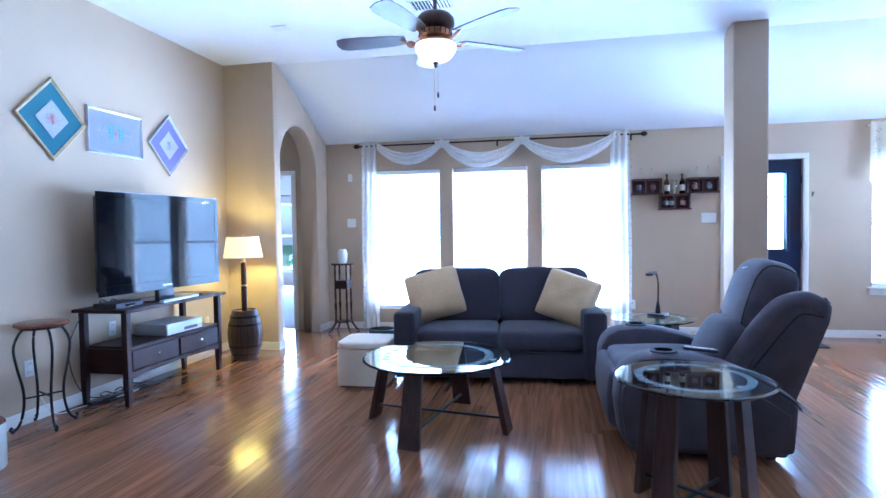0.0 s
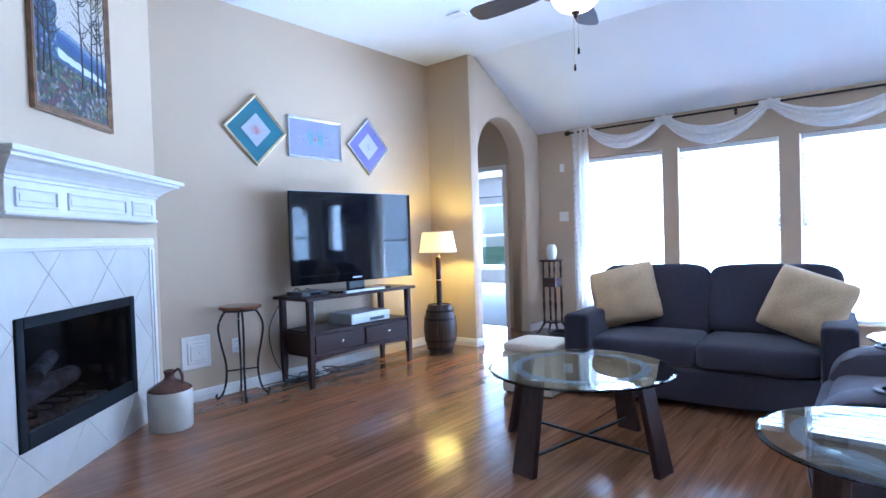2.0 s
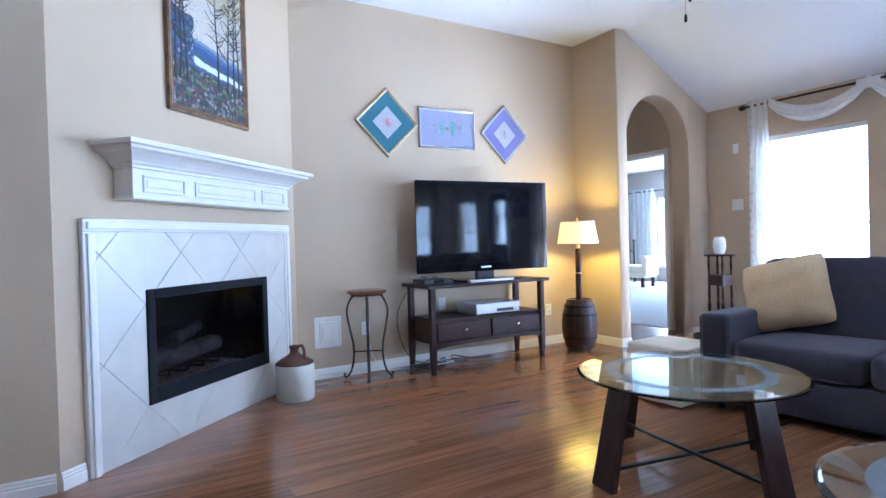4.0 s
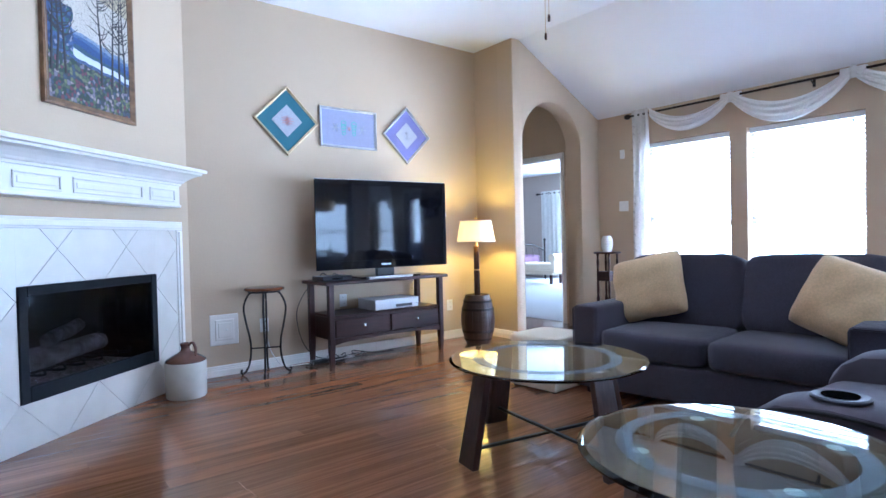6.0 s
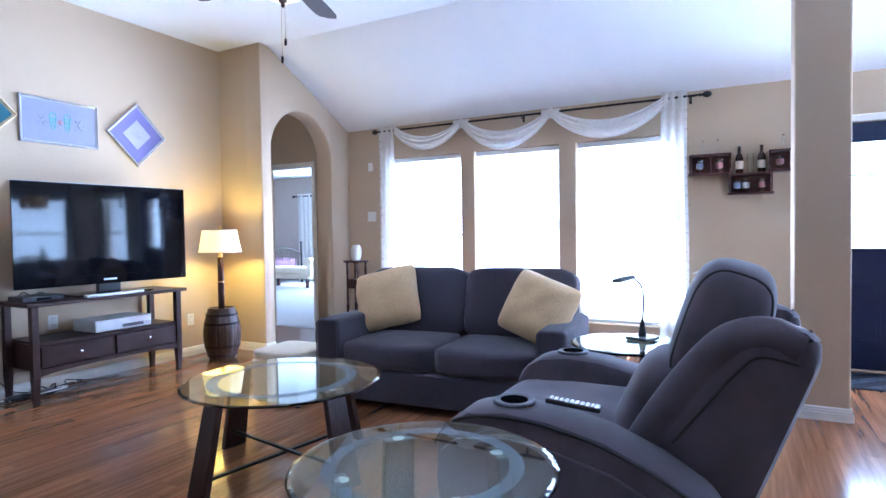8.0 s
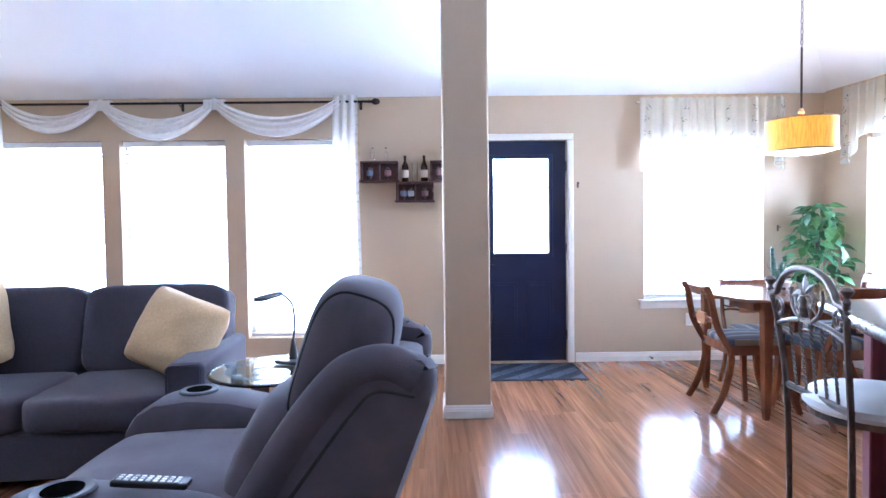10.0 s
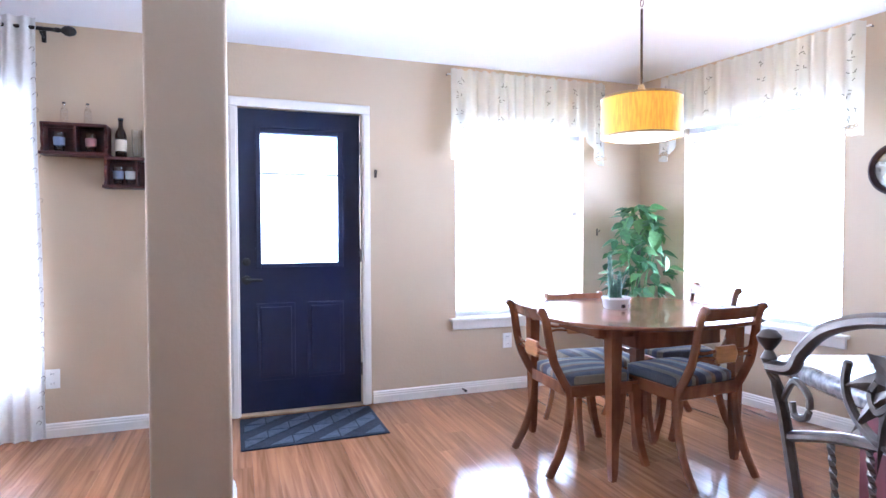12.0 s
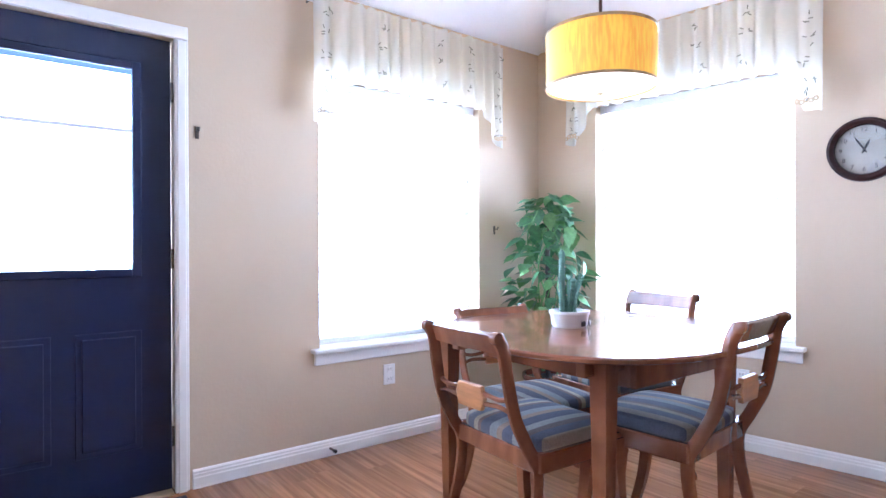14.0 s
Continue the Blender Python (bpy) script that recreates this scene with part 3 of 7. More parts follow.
def skirting(name, p0, p1, h=0.085):
    """A baseboard along the left of the way from p0 to p1, with a rounded stepped top."""
    p0, p1 = Vector((*p0, 0)), Vector((*p1, 0))
    turn = math.atan2(p1.y - p0.y, p1.x - p0.x)
    prof = [(0, 0), (-0.016, 0), (-0.016, h * 0.55), (-0.013, h * 0.62), (-0.013, h * 0.74), (-0.010, h * 0.8), (-0.010, h * 0.9), (-0.004, h), (0, h)]
    bm = bmesh.new()
    length = (p1 - p0).length
    a = [bm.verts.new((0, y, z)) for y, z in prof]
    b = [bm.verts.new((length, y, z)) for y, z in prof]
    for i in range(len(prof) - 1):
        bm.faces.new((a[i], b[i], b[i + 1], a[i + 1]))
    bm.faces.new(a)
    bm.faces.new(b[::-1])
    ob = part(name, bm, TRIM, m=Matrix.Translation(p0) @ Matrix.Rotation(turn, 4, "Z"))
    return tagged(ob, "white painted baseboard with a moulded top", "baseboard", kind="structure")


for a, b in (((X0, YW), (1.915, YW)), ((2.87, YW), (5.165, YW)), ((wall_x(YW), YW), (wall_x(-3), -3)), ((-3.54, 2.53), (-3.54, 5.57)),
             ((-3.54, 5.57), (X0 + 0.016, 5.57)), ((X0, 5.57), (X0, 5.70)), ((X0, 6.67), (X0, YW)), ((-2.18, -3.0), (-2.18, 0.984)),
             ((FA + FW * 0.0).xy, (FA + FW * 0.125).xy), ((FA + FW * 1.925).xy, FB.xy)):
    skirting("baseboard", a if a[1] != YW or a[0] > 5 or a[0] < X0 + 0.001 and b[1] != YW else a, b)
for a, b in (((1.640, 5.48), (1.938, 5.48)), ((1.938, 5.48), (1.938, 5.79)), ((1.938, 5.79), (1.640, 5.79)), ((1.640, 5.79), (1.640, 5.48))):
    skirting("baseboard", a, b)


def window(name, m, w, z0, z1, sill=True, sash=True, slats=0):
    """A window set in its opening: frame, panes, meeting rail, sill; local x across, y outward."""
    t = thing(name, m, "white framed window blown bright by daylight, blinds lowered", "window", kind="structure")
    fr = 0.045
    bm = bmesh.new()
    for a in ((0.002, fr, z0, z1), (w - fr, w - 0.002, z0, z1), (fr, w - fr, z0 + 0.002, z0 + fr), (fr, w - fr, z1 - fr, z1 - 0.002)):
        box(a[0], a[1], 0.10, 0.16, a[2], a[3], 0.004, 1, bm=bm)
    part("window_frame", bm, TRIM, t)
    zm = (z0 + z1) / 2
    if sash:
        part("meeting_rail", box(fr, w - fr, 0.105, 0.15, zm - 0.02, zm + 0.02, 0.004, 1), TRIM, t)
    for c, d in ((z0 + fr, zm - 0.02), (zm + 0.02, z1 - fr)) if sash else ((z0 + fr, z1 - fr),):
        p = part("pane", box(fr, w - fr, 0.126, 0.131, c, d), PANE, t)
        p.visible_shadow = False
    if sill:
        b = bmesh.new()
        box(-0.05, w + 0.05, -0.055, 0.10, z0 - 0.022, z0 + 0.001, 0.006, 2, bm=b)
        box(-0.035, w + 0.035, -0.022, -0.002, z0 - 0.085, z0 - 0.022, 0.006, 2, bm=b)
        part("window_sill", b, TRIM, t)
    # blind: headrail, slats, bottom rail, cords
    bl = part("blind_headrail", box(0.012, w - 0.012, 0.035, 0.085, z1 - 0.055, z1 - 0.004, 0.004, 1), BLIND, t)
    if slats:
        s = box(0.015, w - 0.015, -0.0235, 0.0235, -0.0012, 0.0012)
        me = bpy.data.meshes.new("slat")
        s.to_mesh(me)
        s.free()
        me.materials.append(BLIND)
        pitch = (z1 - z0 - 0.12) / slats
        for i in range(slats):
            piece("slat", me, bl, pose(0, 0.06, z0 + 0.05 + pitch * (i + 0.5), -10 + 3 * math.sin(i * 2.1), 0, 0))
        part("bottom_rail", box(0.015, w - 0.015, 0.04, 0.08, z0 + 0.02, z0 + 0.042, 0.004, 1), BLIND, bl)
        for cx in (0.16, w - 0.16):
            part("lift_cord", tube([(cx, 0.032, z0 + 0.03), (cx, 0.032, z1 - 0.05)], 0.0012, 5), BLIND, bl)
    part("tilt_wand", tube([(w - 0.09, 0.026, z1 - 0.06), (w - 0.088, 0.022, z1 - 0.75)], 0.004, 6), WHITE, t)
    return t


for i, (a, b) in enumerate(WIN):
    window("window_%d" % (i + 1), pose(a, YW, 0), b - a, 0.26, 2.07, sill=False, slats=40)
window("window_4", pose(3.50, YW, 0), 1.11, 0.57, 2.0, slats=32)
WD = Matrix.Translation((*RW0, 0)) @ Matrix.Rotation(math.atan2(RW1[1] - RW0[1], RW1[0] - RW0[0]), 4, "Z")
window("window_5", WD @ pose(0.665, 0, 0), 1.125, 0.585, 2.01, slats=32)
window("window_6", pose(-8.0, 12.6, 0), 2.40, 0.40, 2.0)


def casing(name, m, x0, x1, z1, w=0.06, legs=True):
    bm = bmesh.new()
    for a in ((x0 - w, x0, 0.0, z1), (x1, x1 + w, 0.0, z1), (x0 - w, x1 + w, z1 + 0.0005, z1 + w)):
        box(a[0], a[1], -0.018, -0.0005, a[2], a[3], 0.005, 2, bm=bm)
        box(a[0] + 0.012, a[1] - 0.012, -0.024, -0.017, a[2], a[3] - 0.008, 0.003, 1, bm=bm)
    ob = part(name, bm, TRIM, m=m)
    return tagged(ob, "white moulded door casing", "trim", kind="structure")


casing("trim", pose(0, YW, 0), 1.985, 2.795, 2.035)
casing("trim", pose(0, 6.80, 0), -4.12, -3.36, 2.03)


def door():
    t = thing("door_1", pose(1.98, YW + 0.03, 0), "navy half-glazed back door with two lower panels, shut", "door", kind="structure")
    w, h = 0.81, 2.03
    g0, g1, gz0, gz1 = 0.122, 0.678, 0.985, 1.897
    bm = bmesh.new()
    for a in ((0, g0, 0.012, h), (g1, w, 0.012, h), (g0, g1, 0.012, gz0), (g0, g1, gz1, h)):
        box(a[0], a[1], 0, 0.045, a[2], a[3], bm=bm)
    part("slab", bm, DOORBLUE, t)
    bm = bmesh.new()
    for a in ((g0 - 0.012, g0 + 0.024, gz0 - 0.012, gz1 + 0.012), (g1 - 0.024, g1 + 0.012, gz0 - 0.012, gz1 + 0.012),
              (g0 + 0.024, g1 - 0.024, gz0 - 0.012, gz0 + 0.024), (g0 + 0.024, g1 - 0.024, gz1 - 0.024, gz1 + 0.012)):
        box(a[0], a[1], -0.012, 0.0005, a[2], a[3], 0.004, 1, bm=bm)
    part("glazing_frame", bm, DOORBLUE, t)
    p = part("pane", box(g0, g1, 0.018, 0.024, gz0, gz1), PANE, t)
    p.visible_shadow = False
    part("blind_rail", box(g0 + 0.02, g1 - 0.02, 0.004, 0.016, 1.60, 1.616), BLIND, t)
    for cx in (0.235, 0.565):
        bm = bmesh.new()
        for k, (dx, dz, yy) in enumerate(((0.125, 0.26, -0.003), (0.10, 0.235, -0.008))):
            box(cx - dx, cx + dx, yy, 0.002, 0.48 - dz, 0.48 + dz, 0.003, 1, bm=bm)
        part("raised_panel", bm, DOORBLUE, t)
    part("deadbolt", lathe([(0, 0), (0.026, 0), (0.026, 0.014), (0.012, 0.02), (0, 0.02)], 20), BLACK, t, m=pose(0.05, -0.001, 1.02, 90, 0, 0))
    lever = bmesh.new()
    lathe([(0, 0), (0.03, 0), (0.03, 0.01), (0.01, 0.014), (0.01, 0.05), (0, 0.05)], 20, bm=lever, m=pose(0.05, -0.001, 0.90, 90, 0, 0))
    tube([(0.05, -0.048, 0.90), (0.09, -0.05, 0.902), (0.145, -0.046, 0.90)], 0.009, 8, bm=lever)
    part("door_handle", lever, BLACK, t, smooth=True)
    for z in (0.25, 1.05, 1.80):
        part("hinge", tube([(w + 0.004, -0.006, z - 0.045), (w + 0.004, -0.006, z + 0.045)], 0.006, 8), PEWTER, t)
    part("threshold", box(0.0, w, -0.06, 0.05, 0.0, 0.011, 0.004, 1), material("oak threshold", (0.36, 0.25, 0.14), 0.5, vary=0.2), t, "pale oak threshold")


door()

# ---- living room ----
def fireplace():
    t = thing("fireplace", FM, "corner fireplace with pale diagonal tiles and black steel firebox", "fireplace")
    u0, u1, top, f0, f1, fz0, fz1 = 0.195, 1.85, 1.20, 0.505, 1.60, 0.25, 0.875
    part("tile_backing", box(u0, f0, -0.012, -0.001, 0, top), GROUT, t)
    bk = box(f1, u1, -0.012, -0.001, 0, top)
    box(f0, f1, -0.012, -0.001, 0, fz0, bm=bk)
    box(f0, f1, -0.012, -0.001, fz1, top, bm=bk)
    part("tile_backing", bk, GROUT, t)

    def clip(poly, axis, limit, keep_less):
        out = []
        for i, p in enumerate(poly):
            q = poly[(i + 1) % len(poly)]
            pin = (p[axis] <= limit) if keep_less else (p[axis] >= limit)
            qin = (q[axis] <= limit) if keep_less else (q[axis] >= limit)
            if pin:
                out.append(p)
            if pin != qin:
                k = (limit - p[axis]) / (q[axis] - p[axis])
                out.append((p[0] + k * (q[0] - p[0]), p[1] + k * (q[1] - p[1])))
        return out

    s = 0.547
    areas = ((u0, f0, 0.0, top), (f1, u1, 0.0, top), (f0, f1, 0.0, fz0), (f0, f1, fz1, top))
    for i in range(-4, 8):
        for j in range(-4, 8):
            cx, cz = 0.50 + s / 2 * i, 0.25 + s / 2 * j
            if (i + j) % 2 == 0:
                continue
            h = s / 2 - 0.0024
            for a0, a1, b0, b1 in areas:
                poly = [(cx - h, cz), (cx, cz - h), (cx + h, cz), (cx, cz + h)]
                for axis, lim, less in ((0, a0 + 1e-4, False), (0, a1 - 1e-4, True), (1, b0 + 0.002, False), (1, b1 - 0.001, True)):
                    poly = clip(poly, axis, lim, less) if poly else poly
                if len(poly) < 3:
                    continue
                area = abs(sum(p[0] * q[1] - q[0] * p[1] for p, q in zip(poly, poly[1:] + poly[:1]))) / 2
                if area < 2e-4:
                    continue
                part("tile", prism(poly, 0.010, m=pose(0, -0.0205, 0)), TILE, t)
    # moulded white surround
    for nm, (a, b, c, d) in (("surround_leg", (0.13, 0.20, 0.0, 1.185)), ("surround_leg", (1.845, 1.915, 0.0, 1.185)), ("surround_head", (0.13, 1.915, 1.1855, 1.25))):
        bm = box(a, b, -0.030, -0.001, c, d, 0.006, 2)
        if nm == "surround_leg":
            box(a + 0.018, b - 0.018, -0.042, -0.028, c, d - 0.01, 0.006, 2, bm=bm)
        else:
            box(a + 0.018, b - 0.018, -0.042, -0.028, c + 0.012, d - 0.016, 0.006, 2, bm=bm)
        part(nm, bm, TRIM, t)
    # firebox
    fb = bmesh.new()
    for a in ((f0 + 0.002, f0 + 0.02, 0.0, 0.42, fz0, fz1), (f1 - 0.02, f1 - 0.002, 0.0, 0.42, fz0, fz1), (f0 + 0.02, f1 - 0.02, 0.40, 0.42, fz0, fz1),
              (f0 + 0.02, f1 - 0.02, 0.0, 0.40, fz0 + 0.002, fz0 + 0.02), (f0 + 0.02, f1 - 0.02, 0.0, 0.40, fz1 - 0.02, fz1 - 0.002)):
        box(*a, bm=fb)
    soot = material("sooty refractory brick", (0.03, 0.028, 0.026), 0.9, vary=0.5, scale=12, bump=0.5, bump_scale=40)
    part("firebox_lining", fb, soot, t)
    bm = bmesh.new()
    for a in ((f0 - 0.002, f0 + 0.055, fz0, fz1), (f1 - 0.055, f1 + 0.002, fz0, fz1), (f0 + 0.055, f1 - 0.055, fz0, fz0 + 0.085), (f0 + 0.055, f1 - 0.055, fz1 - 0.055, fz1)):
        box(a[0], a[1], -0.032, -0.004, a[2], a[3], 0.004, 1, bm=bm)
    steel = material("black steel", (0.008, 0.009, 0.012), 0.6)
    steel.node_tree.nodes["Principled BSDF"].inputs["Specular IOR Level"].default_value = 0.12
    part("firebox_frame", bm, steel, t, "black steel firebox frame")
    fire_glass = glass("smoked fire glass", (0.55, 0.56, 0.62))
    fire_glass.node_tree.nodes["Principled BSDF"].inputs["IOR"].default_value = 1.18
    g = part("glass_door", box(f0 + 0.055, f1 - 0.055, -0.014, -0.009, fz0 + 0.085, fz1 - 0.055), fire_glass, t)
    bark = material("charred log", (0.15, 0.14, 0.135), 0.95, vary=0.6, scale=14, bump=1.0, bump_scale=30)
    rg = random.Random(3)
    for (a, b, r) in (((0.66, 0.16, 0.43), (1.30, 0.20, 0.45), 0.055), ((0.72, 0.28, 0.42), (1.42, 0.26, 0.43), 0.05), ((0.80, 0.10, 0.53), (1.22, 0.28, 0.56), 0.042)):
        mid = [tuple(a[k] + (b[k] - a[k]) * f + rg.uniform(-0.012, 0.012) for k in range(3)) for f in (0, 0.33, 0.66, 1)]
        part("log", tube(mid, r, 12), bark, t, "charred ceramic log", smooth=True)
    for x in (0.72, 0.86, 1.0, 1.14, 1.28, 1.40):
        part("grate_bar", tube([(x, 0.05, 0.40), (x, 0.06, 0.36), (x, 0.33, 0.36)], 0.008, 6), MATTE, t)
    part("ember_bed", cushion(0.85, 0.24, 0.05, 0.4, m=pose(1.05, 0.19, fz0 + 0.02), lump=0.012), material("pale embers", (0.22, 0.19, 0.17), 0.95, vary=0.6, scale=40), t)


fireplace()


def mantel():
    t = thing("mantel_shelf", FM, "white painted mantel shelf with crown moulding and three panels", "mantel")
    b0, b1 = 0.34, 1.755
    part("body", box(b0, b1, -0.125, -0.001, 1.355, 1.505, 0.003, 1), TRIM, t)
    part("bottom_bead", box(b0 - 0.008, b1 + 0.008, -0.135, -0.001, 1.348, 1.368, 0.006, 2), TRIM, t)
    steps = [(0.000, 1.505), (0.010, 1.508), (0.010, 1.522), (0.022, 1.527), (0.030, 1.540), (0.055, 1.560), (0.085, 1.578), (0.115, 1.588), (0.115, 1.602), (0.140, 1.606), (0.140, 1.626), (0.130, 1.632)]
    bm = bmesh.new()
    rings = []
    for o, z in steps:
        rings.append([bm.verts.new(p) for p in ((b0 - o, -0.001, z), (b0 - o, -0.125 - o, z), (b1 + o, -0.125 - o, z), (b1 + o, -0.001, z))])
    for a, b in zip(rings, rings[1:]):
        for k in range(4):
            bm.faces.new((a[k], a[(k + 1) % 4], b[(k + 1) % 4], b[k]))
    bm.faces.new(rings[0])
    bm.faces.new(rings[-1][::-1])
    part("crown_moulding", bm, TRIM, t)
    for a, b in ((b0 + 0.06, b0 + 0.36), (b0 + 0.44, b1 - 0.40), (b1 - 0.33, b1 - 0.06)):
        bm = bmesh.new()
        for c in ((a, b, 1.386, 1.398), (a, b, 1.464, 1.476), (a, a + 0.012, 1.398, 1.464), (b - 0.012, b, 1.398, 1.464)):
            box(c[0], c[1], -0.137, -0.124, c[2], c[3], 0.003, 1, bm=bm)
        box(a + 0.028, b - 0.028, -0.131, -0.124, 1.413, 1.449, 0.003, 1, bm=bm)
        part("panel", bm, TRIM, t)


mantel()


def art_material():
    """A leaded landscape: cream sky, blue hills, a pale river, dark woods and a bank of flowers."""
    mt = bpy.data.materials.new("leaded glass landscape print")
    mt.use_nodes = True
    nt = mt.node_tree
    b = nt.nodes["Principled BSDF"]
    b.inputs["Roughness"].default_value = 0.4
    tc = nt.nodes.new("ShaderNodeTexCoord")
    sep = nt.nodes.new("ShaderNodeSeparateXYZ")
    nt.links.new(tc.outputs["Object"], sep.inputs[0])

    def calc(op, a, c, d=None):
        n = nt.nodes.new("ShaderNodeMath")
        n.operation = op
        for k, v in enumerate((a, c, d)):
            if isinstance(v, (int, float)):
                n.inputs[k].default_value = v
            elif v is not None:
                nt.links.new(v, n.inputs[k])
        return n.outputs[0]

    def bands(value, stops):
        n = nt.nodes.new("ShaderNodeValToRGB")
        n.color_ramp.interpolation = "CONSTANT"
        while len(n.color_ramp.elements) < len(stops):
            n.color_ramp.elements.new(0.5)
        for e, (p, c) in zip(n.color_ramp.elements, stops):
            e.position, e.color = p, (*c, 1)
        nt.links.new(value, n.inputs[0])
        return n.outputs[0]

    def mixed(f, a, c):
        n = nt.nodes.new("ShaderNodeMix")
        n.data_type = "RGBA"
        nt.links.new(f, n.inputs[0])
        for k, v in ((6, a), (7, c)):
            if isinstance(v, tuple):
                n.inputs[k].default_value = (*v, 1)
            else:
                nt.links.new(v, n.inputs[k])
        return n.outputs[2]

    nz = nt.nodes.new("ShaderNodeTexNoise")
    nz.inputs["Scale"].default_value, nz.inputs["Detail"].default_value = 7, 4
    nt.links.new(tc.outputs["Object"], nz.inputs[0])
    wob = calc("MULTIPLY_ADD", nz.outputs[0], 0.10, -0.05)
    level = calc("ADD", calc("MULTIPLY_ADD", sep.outputs[2], 1.33, calc("MULTIPLY", sep.outputs[0], 0.20)), wob)
    land = bands(level, ((0.0, (0.03, 0.05, 0.05)), (0.335, (0.06, 0.10, 0.22)), (0.365, (0.60, 0.61, 0.62)), (0.425, (0.04, 0.08, 0.12)),
                         (0.455, (0.03, 0.07, 0.20)), (0.51, (0.07, 0.12, 0.25)), (0.545, (0.20, 0.24, 0.33)), (0.575, (0.52, 0.46, 0.38)), (0.95, (0.46, 0.38, 0.24))))
    vor = nt.nodes.new("ShaderNodeTexVoronoi")
    vor.inputs["Scale"].default_value = 46
    nt.links.new(tc.outputs["Object"], vor.inputs[0])
    pick = nt.nodes.new("ShaderNodeSeparateColor")
    nt.links.new(vor.outputs["Color"], pick.inputs[0])
    bloom = bands(pick.outputs[0], ((0.0, (0.02, 0.045, 0.03)), (0.20, (0.07, 0.10, 0.05)), (0.36, (0.04, 0.065, 0.10)), (0.50, (0.17, 0.15, 0.20)), (0.60, (0.12, 0.035, 0.05)),
                                    (0.68, (0.14, 0.16, 0.08)), (0.82, (0.28, 0.23, 0.24)), (0.90, (0.03, 0.04, 0.055))))
    bank = calc("LESS_THAN", level, 0.335)
    near = mixed(bank, land, bloom)
    woods = calc("MULTIPLY", calc("LESS_THAN", calc("ADD", sep.outputs[0], wob), -0.14),
                 calc("MULTIPLY", calc("GREATER_THAN", level, 0.36), calc("LESS_THAN", level, 0.74)))
    forest = bands(pick.outputs[1], ((0.0, (0.025, 0.045, 0.10)), (0.4, (0.05, 0.09, 0.20)), (0.7, (0.04, 0.10, 0.10)), (0.88, (0.22, 0.22, 0.28))))
    near = mixed(woods, near, forest)
    edge = nt.nodes.new("ShaderNodeTexVoronoi")
    edge.feature = "DISTANCE_TO_EDGE"
    edge.inputs["Scale"].default_value = 46
    nt.links.new(tc.outputs["Object"], edge.inputs[0])
    lead = calc("MULTIPLY", calc("LESS_THAN", edge.outputs[0], 0.05), calc("LESS_THAN", level, 0.37))
    seams = calc("MULTIPLY", calc("LESS_THAN", edge.outputs[0], 0.02), calc("GREATER_THAN", level, 0.42))
    near = mixed(calc("MULTIPLY", calc("MAXIMUM", lead, seams), 0.8), near, (0.02, 0.022, 0.03))
    nt.links.new(near, b.inputs["Base Color"])
    return mt


def frame_sides(w, h, face, depth, parent, mat, name="frame_side"):
    """Four mitred frame mouldings round a w x h picture in the xz plane, centred, its back on y = 0."""
    for k, (length, off) in enumerate(((w, h / 2), (h, w / 2), (w, h / 2), (h, w / 2))):
        prof = [(0, 0), (0, -depth), (-face * 0.3, -depth * 1.15), (-face * 0.75, -depth * 0.7), (-face, -depth * 0.6), (-face, 0)]
        bm = bmesh.new()
        a = [bm.verts.new((-(length / 2 + o), y, off + o)) for o, y in prof]
        b = [bm.verts.new((length / 2 + o, y, off + o)) for o, y in prof]
        for i in range(len(prof)):
            j = (i + 1) % len(prof)
            bm.faces.new((a[i], b[i], b[j], a[j]))
        bm.faces.new(a)
        bm.faces.new(b[::-1])
        part(name, bm, mat, parent, m=pose(0, 0, 0, 0, 90 * k, 0))


def landscape():
    w, h = 0.73, 1.0
    t = thing("framed_landscape", FM @ pose(1.085, -0.002, 1.895 + h / 2), "tall leaded-glass style landscape of river and trees, gold frame", "picture")
    frame_sides(w, h, 0.042, 0.026, t, GOLDWOOD)
    part("print", box(-w / 2 + 0.03, w / 2 - 0.03, -0.012, -0.001, 0.0, h - 0.06), art_material(), t, "landscape print with dark leading", m=pose(0, 0, -h / 2 + 0.03))
    rg = random.Random(8)
    for x, lean, top in ((-0.26, 0.02, 0.40), (-0.20, -0.03, 0.44), (-0.30, 0.03, 0.46), (0.08, -0.02, 0.46), (0.16, 0.05, 0.46), (0.24, 0.0, 0.45), (0.29, -0.03, 0.46)):
        pts = [(x + lean * f + rg.uniform(-0.008, 0.008), -0.0135, -0.30 + f * (top + 0.28)) for f in (0, 0.3, 0.6, 1)]
        bm = tube(pts, (0.010, 0.003), 6, flat=0.2, up=(0, 1, 0))
        for k in range(20):
            f = rg.uniform(0.30, 0.98)
            z = -0.30 + f * (top + 0.28)
            s = rg.choice((-1, 1))
            x1 = x + lean * f
            x2 = max(-0.32, min(0.32, x1 + s * rg.uniform(0.04, 0.12)))
            tube([(x1, -0.0135, z), ((x1 + x2) / 2, -0.0135, z + 0.02), (x2, -0.0135, min(0.45, z + rg.uniform(0.03, 0.09)))], (0.004, 0.002), 5, bm=bm, flat=0.3, up=(0, 1, 0), steps=3)
        part("painted_tree", bm, material("painted bark", (0.035, 0.028, 0.03), 0.6), t)


landscape()


